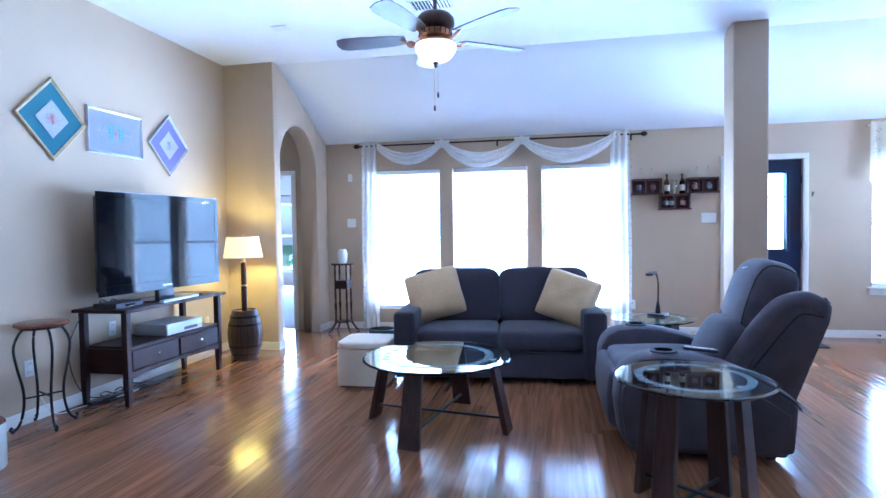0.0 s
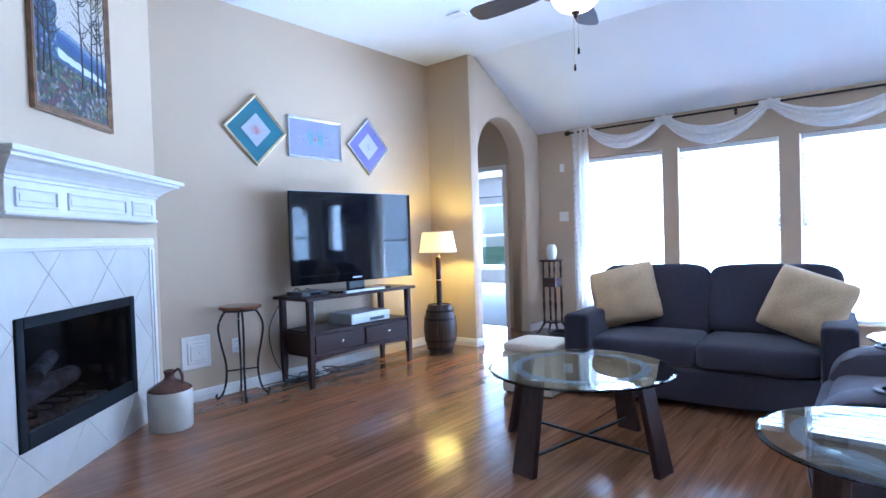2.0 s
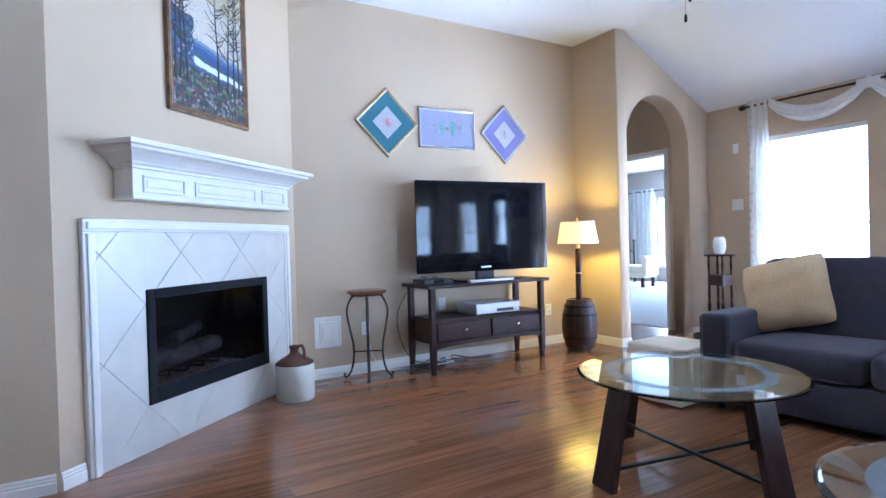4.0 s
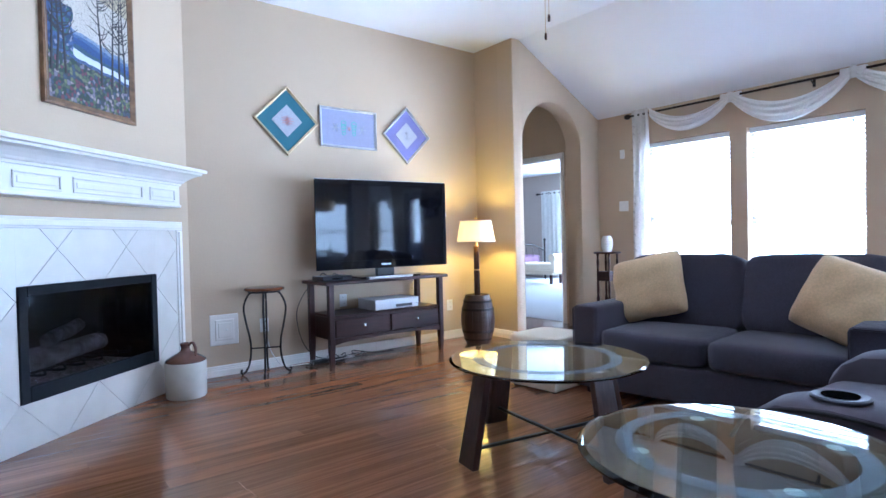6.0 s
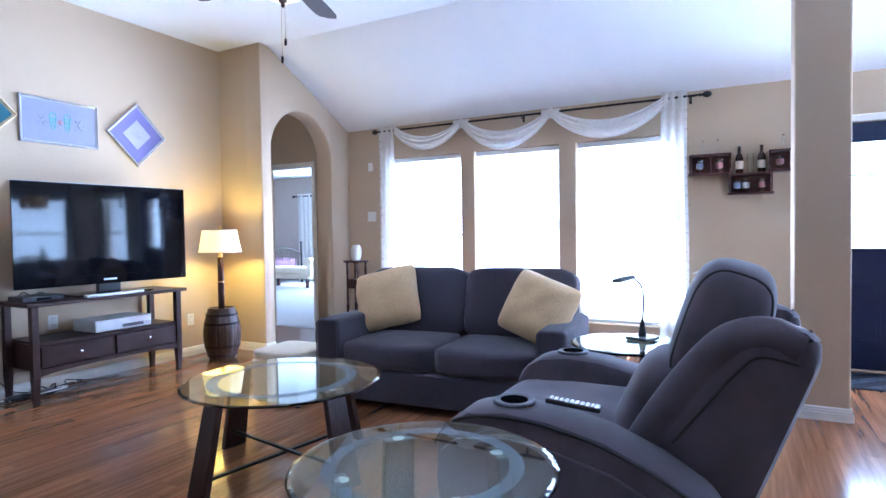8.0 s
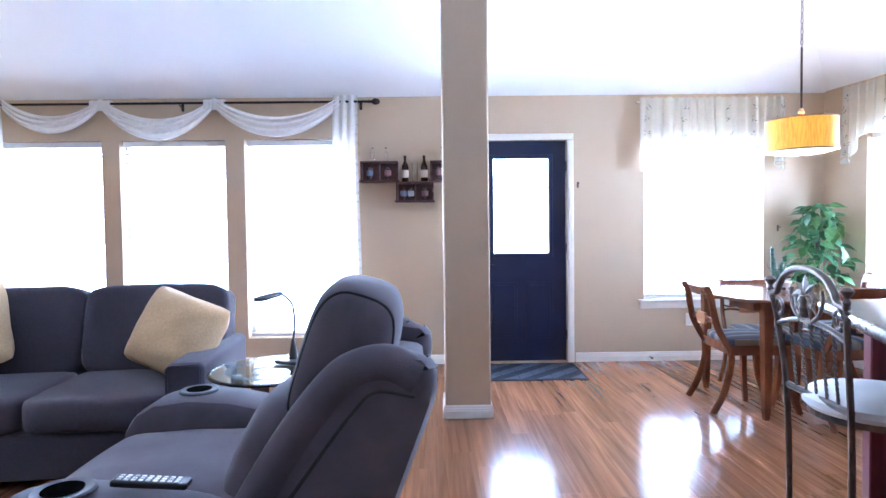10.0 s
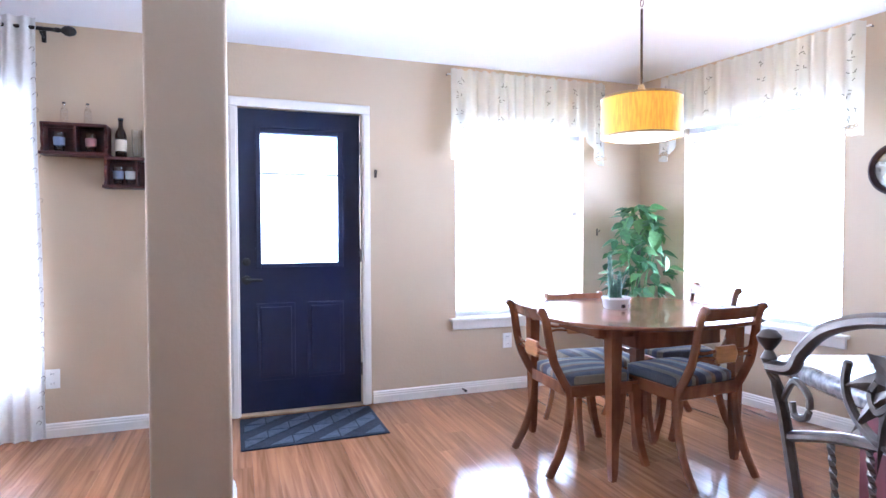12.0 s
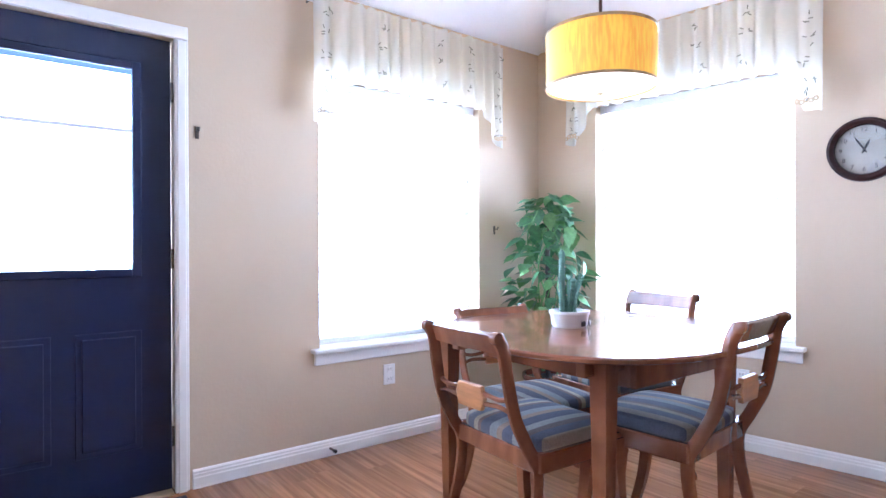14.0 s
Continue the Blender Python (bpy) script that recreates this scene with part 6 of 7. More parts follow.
def ceiling_fan():
    t = thing("ceiling_fan", pose(-0.715, 3.54, 0.01), "bronze five-blade ceiling fan with lit alabaster bowl", "ceiling fan")
    part("canopy", lathe([(0, 3.172), (0.07, 3.172), (0.065, 3.07), (0.03, 3.045), (0.014, 3.04)], 28), BRONZE, t, smooth=True)
    part("downrod", tube([(0, 0, 3.06), (0, 0, 2.70)], 0.013, 12), BRONZE, t)
    part("motor_housing", lathe([(0.014, 2.715), (0.05, 2.71), (0.10, 2.69), (0.125, 2.66), (0.128, 2.62), (0.118, 2.60), (0.09, 2.585), (0, 2.585)], 40), BRONZE, t, smooth=True)
    bm = lathe([(0.09, 2.586), (0.105, 2.575), (0.10, 2.545), (0.075, 2.53), (0, 2.53)], 40)
    part("filigree_band", bm, COPPER, t, smooth=True)
    for k in range(18):
        a = 2 * math.pi * k / 18
        part("filigree_rib", tube([(0.108 * math.cos(a), 0.108 * math.sin(a), 2.578), (0.104 * math.cos(a), 0.104 * math.sin(a), 2.548)], 0.004, 5), BRONZE, t)
    part("light_fitter", lathe([(0, 2.535), (0.075, 2.53), (0.10, 2.515), (0.132, 2.505), (0.132, 2.497), (0, 2.497)], 40), COPPER, t, smooth=True)
    part("bowl", lathe([(0.130, 2.497), (0.136, 2.487), (0.133, 2.462), (0.118, 2.43), (0.09, 2.402), (0.05, 2.384), (0.012, 2.378), (0, 2.378)], 40), BOWL, t, "lit amber alabaster glass bowl", smooth=True)
    part("finial", lathe([(0.024, 2.383), (0.022, 2.374), (0.010, 2.366), (0.012, 2.356), (0.006, 2.345), (0, 2.344)], 16), BRONZE, t, smooth=True)
    for dx, z in ((0.012, 2.185), (-0.012, 2.10)):
        part("pull_chain", tube([(dx, 0, 2.37), (dx, 0, z)], 0.0012, 5), BRASS, t)
        part("chain_fob", lathe([(0, 0), (0.006, 0.002), (0.007, 0.02), (0.005, 0.036), (0, 0.038)], 10, m=pose(dx, 0, z - 0.036)), ESPRESSO, t)
    for k in range(5):
        m = pose(0, 0, 2.54, 0, 0, 72 * k + 37)
        arm = tube([(0.09, 0, -0.02), (0.14, 0, -0.035), (0.19, 0.0, -0.02), (0.24, 0, 0.0)], 0.012, 8, flat=0.5)
        lathe([(0.018, -0.006), (0.03, -0.004), (0.03, 0.004), (0.018, 0.006), (0.018, -0.006)], 20, bm=arm, m=pose(0.165, 0, -0.03, 25, 0, 0))
        part("blade_bracket", arm, COPPER, t, smooth=True, m=m)
        out = [(0.20, -0.045), (0.30, -0.062), (0.50, -0.074), (0.62, -0.072), (0.665, -0.055), (0.68, 0.0), (0.665, 0.055), (0.62, 0.072), (0.50, 0.074), (0.30, 0.062), (0.20, 0.045)]
        bl = prism(out, 0.007, m=pose(0, 0, 0, -90, 0, 0))
        part("blade", bl, material("grey brown fan blade", (0.055, 0.045, 0.05), 0.35, vary=0.3, scale=5, stretch=(1, 8, 1)) if k == 0 else bpy.data.materials["grey brown fan blade"], t, m=m @ pose(0, 0, 0.004, 12, 0, 0))


ceiling_fan()


def vent(place, w, d):
    t = thing("ceiling_vent", pose(*place), "white louvred ceiling air vent", "vent")
    bm = bmesh.new()
    for a in ((-w / 2, w / 2, -d / 2, -d / 2 + 0.025), (-w / 2, w / 2, d / 2 - 0.025, d / 2), (-w / 2, -w / 2 + 0.025, -d / 2 + 0.025, d / 2 - 0.025), (w / 2 - 0.025, w / 2, -d / 2 + 0.025, d / 2 - 0.025)):
        box(a[0], a[1], a[2], a[3], -0.010, -0.001, 0.003, 1, bm=bm)
    part("frame", bm, WHITE, t)
    part("backing", box(-w / 2 + 0.02, w / 2 - 0.02, -d / 2 + 0.02, d / 2 - 0.02, -0.004, -0.001), MATTE, t)
    n = 12
    for k in range(n):
        x = -w / 2 + 0.035 + (w - 0.07) * k / (n - 1)
        part("louvre", box(-0.009, 0.009, -d / 2 + 0.025, d / 2 - 0.025, -0.001, 0.001), WHITE, t, m=pose(x, 0, -0.008, 0, 38 if k < n / 2 else -38, 0))


vent((-0.93, 4.43, ROOF), 0.38, 0.24)
sm = thing("smoke_detector", pose(-2.36, 4.63, ROOF), "flat white ceiling cover plate", "ceiling plate")
part("case", box(-0.075, 0.075, -0.055, 0.055, -0.012, -0.001, 0.004, 2), WHITE, sm)

# ---- dining corner ----
def door_mat():
    t = thing("door_mat", pose(2.40, 6.645, 0), "dark grey rubber mat with diamond pattern before the door", "door mat")
    part("base", box(-0.425, 0.425, -0.285, 0.285, 0.0005, 0.008, 0.003, 1), RUBBER2, t)
    nx, ny = 6, 4
    w, d = 0.81 / nx, 0.53 / ny
    for i in range(nx):
        for j in range(ny):
            x, y = -0.405 + w * i, -0.265 + d * j
            up = (i + j) % 2
            tri = [(x + 0.004, y + 0.004), (x + w - 0.004, y + (0.004 if up else d - 0.004)), (x + (w - 0.004 if up else 0.004), y + d - 0.004)]
            bm = bmesh.new()
            a = [bm.verts.new((p, q, 0.0075)) for p, q in tri]
            b = [bm.verts.new((p * 0.998, q * 0.998, 0.0115)) for p, q in tri]
            bm.faces.new(b)
            for k in range(3):
                bm.faces.new((a[k], a[(k + 1) % 3], b[(k + 1) % 3], b[k]))
            part("diamond", bm, RUBBER, t)


door_mat()


def stripe_material():
    """Woven seat cloth in blue, grey and tan stripes along the chair's depth."""
    mt = material("striped woven seat cloth", (0.2, 0.2, 0.25), 0.9, vary=0.1, scale=60, bump=0.5, bump_scale=300)
    nt = mt.node_tree
    tc = nt.nodes.new("ShaderNodeTexCoord")
    sep = nt.nodes.new("ShaderNodeSeparateXYZ")
    nt.links.new(tc.outputs["Object"], sep.inputs[0])
    ma = nt.nodes.new("ShaderNodeMath")
    ma.operation = "MULTIPLY_ADD"
    ma.inputs[1].default_value, ma.inputs[2].default_value = 2.2, 0.5
    nt.links.new(sep.outputs[0], ma.inputs[0])
    ramp = nt.nodes.new("ShaderNodeValToRGB")
    cr = ramp.color_ramp
    cr.interpolation = "CONSTANT"
    stops = ((0.0, (0.045, 0.055, 0.085)), (0.09, (0.20, 0.18, 0.16)), (0.17, (0.07, 0.08, 0.115)), (0.26, (0.27, 0.23, 0.18)), (0.31, (0.10, 0.06, 0.045)), (0.35, (0.04, 0.045, 0.07)), (0.46, (0.17, 0.18, 0.195)),
             (0.54, (0.21, 0.145, 0.10)), (0.60, (0.045, 0.05, 0.08)), (0.71, (0.19, 0.19, 0.19)), (0.78, (0.09, 0.065, 0.06)), (0.84, (0.06, 0.07, 0.10)), (0.92, (0.24, 0.20, 0.155)))
    while len(cr.elements) < len(stops):
        cr.elements.new(0.5)
    for e, (p, c) in zip(cr.elements, stops):
        e.position, e.color = p, (c[0] + 0.02, 0.93 * c[1] + 0.018, 0.80 * c[2] + 0.016, 1)
    nt.links.new(ma.outputs[0], ramp.inputs[0])
    nz = nt.nodes.new("ShaderNodeTexNoise")
    nz.inputs["Scale"].default_value, nz.inputs["Detail"].default_value = 160, 4
    nt.links.new(tc.outputs["Object"], nz.inputs[0])
    mr = nt.nodes.new("ShaderNodeMapRange")
    mr.inputs[3].default_value, mr.inputs[4].default_value = 0.55, 1.5
    nt.links.new(nz.outputs[0], mr.inputs[0])
    hs = nt.nodes.new("ShaderNodeHueSaturation")
    nt.links.new(mr.outputs[0], hs.inputs["Value"])
    nt.links.new(ramp.outputs[0], hs.inputs["Color"])
    nt.links.new(hs.outputs[0], nt.nodes["Principled BSDF"].inputs["Base Color"])
    return mt


STRIPE = stripe_material()


def dining_chair(m):
    # faces +y in its own space; origin on the floor under the seat's middle
    t = thing("dining_chair", m, "mahogany sabre-leg dining chair with striped upholstered seat", "chair", "chairs round the dining table")
    for s in (-1, 1):
        post = [(s * 0.205, -0.300, 0.0), (s * 0.203, -0.232, 0.12), (s * 0.20, -0.190, 0.26), (s * 0.20, -0.180, 0.38), (s * 0.199, -0.222, 0.46), (s * 0.197, -0.268, 0.55), (s * 0.193, -0.294, 0.66), (s * 0.190, -0.310, 0.75), (s * 0.189, -0.335, 0.80)]
        part("back_post", tube(post, 0.0150, 8, flat=1.5, up=(0, 1, 0), steps=6), CHERRY, t, smooth=True)
        part("post_scroll", lathe([(0, -0.016), (0.018, -0.014), (0.020, 0), (0.018, 0.014), (0, 0.016)], 16, m=pose(s * 0.189, -0.338, 0.795, 0, 90, 0)), CHERRY, t, smooth=True)
        leg = [(s * 0.212, 0.185, 0.42), (s * 0.214, 0.188, 0.30), (s * 0.216, 0.205, 0.15), (s * 0.22, 0.250, 0.0)]
        part("front_leg", tube(leg, (0.028, 0.019), 4, flat=1.2, up=(0, 1, 0), steps=5), CHERRY, t)
        part("side_rail", box(s * 0.212 - 0.012, s * 0.212 + 0.012, -0.19, 0.20, 0.375, 0.435, 0.004, 1), CHERRY, t)
        for z in (0.565, 0.61):
            part("splat_arm", tube([(s * 0.195, -0.276, z), (s * 0.14, -0.284, z + (0.012 if z < 0.59 else -0.012)), (s * 0.065, -0.286, z + (0.006 if z < 0.59 else -0.006))], 0.008, 6), CHERRY, t)
    part("front_rail", box(-0.20, 0.20, 0.175, 0.20, 0.375, 0.435, 0.004, 1), CHERRY, t)
    part("back_rail", box(-0.20, 0.20, -0.20, -0.175, 0.375, 0.435, 0.004, 1), CHERRY, t)
    part("crest_rail", sheet(lambda u, v: (-0.186 + 0.372 * u, -0.306 - 0.012 * math.sin(math.pi * u) - 0.022 * v, 0.742 + 0.056 * v), 14, 4, 0.018), CHERRY, t, smooth=True)
    sp = [(-0.075, 0.588), (-0.06, 0.625), (0.06, 0.625), (0.075, 0.588), (0.06, 0.548), (-0.06, 0.548)]
    part("splat_tablet", prism(sp, 0.018, m=pose(0, -0.297, 0), bevel=0.003), OAKPANEL, t, "lighter veneered tablet")
    part("seat", cushion(0.40, 0.37, 0.055, 0.5, m=pose(0, 0.0, 0.423), n=8), STRIPE, t, "blue grey and tan striped cushion", smooth=True)
    return t


TALL = Matrix.Diagonal((1.0, 1.0, 1.035, 1))
first = dining_chair(pose(3.705, 5.665, 0, 0, 0, -93) @ TALL)
copy_thing(first, pose(4.12, 5.405, 0, 0, 0, 4) @ TALL)
copy_thing(first, pose(4.495, 5.89, 0, 0, 0, 83) @ TALL)
copy_thing(first, pose(4.00, 5.94, 0, 0, 0, 172) @ Matrix.Diagonal((1.0, 1.0, 0.97, 1)))


def dining_table():
    t = thing("dining_table", pose(4.05, 5.675, 0) @ Matrix.Diagonal((1.02, 1.02, 1.062, 1)), "polished mahogany drop-leaf dining table with rounded leaves", "table")
    n, a, b, e = 96, 0.60, 0.58, 2.6
    ring = []
    for i in range(n):
        c, s = math.cos(2 * math.pi * i / n), math.sin(2 * math.pi * i / n)
        ring.append((math.copysign(abs(c) ** (2 / e), c) * a, math.copysign(abs(s) ** (2 / e), s) * b))
    for lo, hi, nm in ((-0.9, -0.262, "leaf"), (-0.26, 0.26, "centre_top"), (0.262, 0.9, "leaf")):
        bm = bmesh.new()
        pts = [p for p in ring]
        for lim, less in ((lo, False), (hi, True)):
            out = []
            for i, p in enumerate(pts):
                q = pts[(i + 1) % len(pts)]
                pin, qin = ((p[0] <= lim), (q[0] <= lim)) if less else ((p[0] >= lim), (q[0] >= lim))
                if pin:
                    out.append(p)
                if pin != qin:
                    k = (lim - p[0]) / (q[0] - p[0])
                    out.append((lim, p[1] + k * (q[1] - p[1])))
            pts = out
        prof = ((0.985, 0.712), (1.0, 0.716), (1.0, 0.726), (0.992, 0.732))
        rows = [[bm.verts.new((x * k if abs(abs(x) - 0.261) > 0.003 else x, y * k, z)) for x, y in pts] for k, z in prof]
        for r0, r1 in zip(rows, rows[1:]):
            for i in range(len(pts)):
                bm.faces.new((r0[i], r0[(i + 1) % len(pts)], r1[(i + 1) % len(pts)], r1[i]))
        bm.faces.new(rows[0][::-1])
        bm.faces.new(rows[-1])
        part(nm, bm, CHERRY, t)
    for x0, x1, y0, y1 in ((-0.25, 0.25, -0.36, -0.335), (-0.25, 0.25, 0.335, 0.36), (-0.25, -0.225, -0.335, 0.335), (0.225, 0.25, -0.335, 0.335)):
        part("apron", box(x0, x1, y0, y1, 0.60, 0.711, 0.003, 1), CHERRY, t)
    for x, y in ((-0.375, -0.33), (-0.40, 0.40), (0.38, -0.33), (0.40, 0.40), (-0.02, -0.06)):
        bm = bmesh.new()
        v = []
        for z, k in ((0.0, 0.014), (0.05, 0.019), (0.10, 0.020), (0.70, 0.031)):
            v.append([bm.verts.new(p) for p in ((x - k, y - k, z), (x + k, y - k, z), (x + k, y + k, z), (x - k, y + k, z))])
        for p, q in zip(v, v[1:]):
            for i in range(4):
                bm.faces.new((p[i], p[(i + 1) % 4], q[(i + 1) % 4], q[i]))
        bm.faces.new(v[0][::-1])
        bm.faces.new(v[-1])
        part("leg", bm, CHERRY, t)
    for y in (-0.30, 0.30):
        part("leaf_support", box(-0.45, 0.45, y - 0.018, y + 0.018, 0.655, 0.711, 0.003, 1), CHERRY, t)


dining_table()


def aloe():
    t = thing("potted_cactus", pose(3.985, 5.74, 0.7778) @ Matrix.Scale(0.88, 4), "small spiky green aloe and cactus in a white pot", "potted plant")
    part("pot", lathe([(0, 0.0), (0.072, 0.0), (0.080, 0.01), (0.086, 0.055), (0.092, 0.062), (0.092, 0.075), (0.084, 0.075), (0.080, 0.06), (0, 0.058)], 36), CERAMIC, t, smooth=True)
    part("soil", lathe([(0, 0.062), (0.081, 0.0605)], 24), SOIL, t)
    rg = random.Random(11)
    for k in range(16):
        a, lean, h = rg.uniform(0, 6.28), rg.uniform(0.02, 0.075), rg.uniform(0.11, 0.20)
        r = rg.uniform(0.0, 0.035)
        c, s = math.cos(a), math.sin(a)
        part("leaf", tube([(r * c, r * s, 0.06), ((r + lean * 0.4) * c, (r + lean * 0.4) * s, 0.06 + h * 0.5), ((r + lean) * c, (r + lean) * s, 0.06 + h)], (0.010, 0.0015), 6, flat=0.5, steps=4), CACTUS, t)
    for dx, dy, h in ((-0.035, 0.01, 0.29), (-0.012, 0.03, 0.20), (0.02, -0.01, 0.16)):
        st = lathe([(0, 0), (0.012, 0.0)] + [(0.011 + 0.004 * (i % 2), h * i / 16) for i in range(1, 16)] + [(0.006, h), (0, h + 0.003)], 10, m=pose(dx, dy, 0.06, 3, -4, 0))
        part("stem", st, CACTUS, t)
    for a in (-0.3, 0.3, 1.9):
        part("clip", box(-0.014, 0.014, -0.094, -0.086, 0.010, 0.034, 0.004, 1), BLACK, t, m=pose(0, 0, 0, 0, 0, math.degrees(a) + 10))


aloe()


def leaf_mesh(mat):
    bm = bmesh.new()
    n = 7
    rows = []
    for i in range(n):
        u = i / (n - 1)
        w = 0.5 * math.sin(math.pi * min(1, u * 1.05) ** 0.75) * (1 - 0.25 * u)
        z = -0.28 * u * u
        rows.append([bm.verts.new((-w * 0.72, u, z + 0.10 * w)), bm.verts.new((0, u, z)), bm.verts.new((w * 0.72, u, z + 0.10 * w))])
    for a, b in zip(rows, rows[1:]):
        for k in range(2):
            bm.faces.new((a[k], a[k + 1], b[k + 1], b[k]))
    me = bpy.data.meshes.new("leaf")
    for f in bm.faces:
        f.smooth = True
    bm.to_mesh(me)
    bm.free()
    me.materials.append(mat)
    return me


def pothos():
    t = thing("potted_pothos", pose(4.89, 6.67, 0) @ Matrix.Scale(1.03, 4), "tall leafy green pothos trained on a pole in a pot", "potted plant")
    part("pot", lathe([(0, 0.0), (0.11, 0.0), (0.145, 0.27), (0.155, 0.27), (0.155, 0.30), (0.140, 0.30), (0.135, 0.27), (0, 0.265)], 32), BROWNGLAZE, t, smooth=True)
    part("soil", lathe([(0, 0.272), (0.137, 0.27)], 24), SOIL, t)
    part("moss_pole", tube([(0, 0, 0.26), (0, 0, 1.20)], 0.014, 10), SOIL, t)
    meshes = [leaf_mesh(LEAF), leaf_mesh(LEAF), leaf_mesh(LEAF2)]
    rg = random.Random(21)
    for k in range(9):
        a0 = rg.uniform(0, 6.28)
        pts = []
        for i in range(8):
            z = 0.30 + i * 0.14
            r = 0.05 + 0.03 * rg.random() + 0.05 * (i > 4)
            pts.append((r * math.cos(a0 + 0.7 * i), r * math.sin(a0 + 0.7 * i), z))
        part("vine", tube(pts, 0.0045, 6, steps=3), LEAF2, t)
    for k in range(290):
        h = rg.random() ** 0.75
        z = 0.36 + 1.02 * h
        rad = (0.05 + 0.15 * math.sin(math.pi * min(1, 0.12 + h * 0.85)) ) * math.sqrt(rg.random()) + 0.03
        a = rg.uniform(0, 6.28)
        x, y = rad * math.cos(a), rad * math.sin(a)
        if h < 0.35 and rg.random() < 0.35:
            continue
        s = rg.uniform(0.075, 0.135)
        m = pose(x, y, z, rg.uniform(-70, 25), rg.uniform(-30, 30), math.degrees(a) - 90 + rg.uniform(-60, 60)) @ Matrix.Scale(s, 4)
        piece("leaf", rg.choice(meshes), t, m)


pothos()


def pendant():
    t = thing("pendant_lamp", pose(4.085, 5.66, 0.02), "yellow burlap drum pendant lamp, lit, hung on a chain", "pendant lamp")
    zt = 3.06
    part("canopy", lathe([(0, zt), (0.065, zt), (0.06, zt - 0.03), (0.012, zt - 0.045), (0, zt - 0.045)], 24), BRONZE, t, smooth=True, m=pose(0, 0, -0.02))
    n = 16
    for k in range(n):
        z = zt - 0.07 - 0.036 * k
        bm = tube([(0.009 * math.cos(q), 0, z + 0.020 * math.sin(q)) for q in [2 * math.pi * i / 12 for i in range(13)]], 0.0028, 5, steps=1)
        part("chain_link", bm, BRONZE, t, m=pose(0, 0, 0, 0, 0, 90 * (k % 2) + 20))
    part("stem", tube([(0, 0, zt - 0.065 - 0.036 * n), (0, 0, 1.965)], 0.007, 10), BRONZE, t)
    part("knuckle", lathe([(0.008, 2.005), (0.016, 1.995), (0.020, 1.98), (0.012, 1.965), (0.018, 1.953), (0.008, 1.94), (0, 1.94)], 18), BRASS, t, smooth=True)
    part("spider", tube([(-0.215, 0, 1.925), (0, 0, 1.94), (0.215, 0, 1.925)], 0.004, 6), BRONZE, t)
    r, z0, z1 = 0.215, 1.715, 1.925
    sh = part("shade", lathe([(r, z0), (r, z1), (r - 0.003, z1), (r - 0.003, z0), (r, z0)], 64), DRUM, t, "yellow woven drum shade", smooth=True)
    for z in (z0, z1):
        part("shade_trim", lathe([(r + 0.0005, z - 0.006), (r + 0.003, z - 0.005), (r + 0.003, z + 0.005), (r + 0.0005, z + 0.006)], 64), BRASS, sh)
    part("diffuser", lathe([(0, z0 - 0.026), (0.08, z0 - 0.024), (0.16, z0 - 0.012), (r - 0.004, z0 + 0.004), (r - 0.006, z0 + 0.010), (0, z0 + 0.008)], 48), DIFFUSER, t, "white glowing diffuser", smooth=True)
    part("finial", lathe([(0.022, z0 - 0.022), (0.022, z0 - 0.028), (0.006, z0 - 0.034), (0, z0 - 0.035)], 18), BRASS, t)


pendant()


def valance(m, w, label_extra, seed):
    """A gathered lace valance with longer ends, on its own rod; local x across, y to the wall."""
    t = thing("lace_valance", m, "ivory lace valance with embroidered leaves, gathered on a rod", "valance", "lace valances")
    part("rod", tube([(-0.02, 0.018, 0), (w + 0.02, 0.018, 0)], 0.006, 10, steps=1), WHITE, t)
    for x in (-0.012, w + 0.012):
        part("bracket", tube([(x, 0.052, 0.0), (x, 0.035, 0.0), (x, 0.018, 0)], 0.006, 6, steps=1), PEWTER, t)

    def f(u, v):
        x = w * u
        end = max(0.0, 1 - min(u, 1 - u) / 0.13)
        drop = 0.40 + 0.22 * min(1.0, end * 1.6) + 0.008 * abs(math.sin(u * 70))
        z = 0.032 + 0.006 * math.sin(u * 131) * (1 - v) - (drop + 0.03) * v
        k = 0.012 + 0.014 * v
        return (x + 0.004 * math.sin(u * 90 + 2 * v), -0.012 + k * math.sin(u * 96 + 1.9 * math.sin(u * 11 + seed)) - 0.01 * v, z)
    part("cloth", sheet(f, 220, 22, 0.0008), LACE, t, "ivory lace cloth", smooth=True)
    rg = random.Random(seed)

    def spray(x, z):
        dark = bmesh.new()
        for k in range(4):
            a = rg.uniform(0, 6.28)
            px, pz = x + rg.uniform(-0.022, 0.022), z + rg.uniform(-0.022, 0.022)
            tube([(px, -0.045, pz), (px + 0.010 * math.cos(a), -0.047, pz + 0.010 * math.sin(a)), (px + 0.02 * math.cos(a), -0.045, pz + 0.02 * math.sin(a))], 0.0031, 5, bm=dark, flat=0.5, steps=2, up=(0, 1, 0))
        part("leaf_spray", dark, THREAD, t)
    for cx in (0.05, w - 0.06):
        for z in (-0.06, -0.17, -0.28, -0.38, -0.47, -0.54):
            spray(cx + rg.uniform(-0.02, 0.02), z)
        for k in range(5):
            part("flower", lathe([(0.006, -0.001), (0.014, 0), (0.006, 0.001)], 8), TANTHREAD, t, m=pose(cx - 0.04 + 0.02 * k, -0.046, -0.575 + rg.uniform(-0.01, 0.01), 90, 0, 0))
    for cx in (0.36, 0.72, 0.92):
        for z in (-0.07, -0.17, -0.30):
            spray(cx * w / 1.2 + rg.uniform(-0.02, 0.02), z)


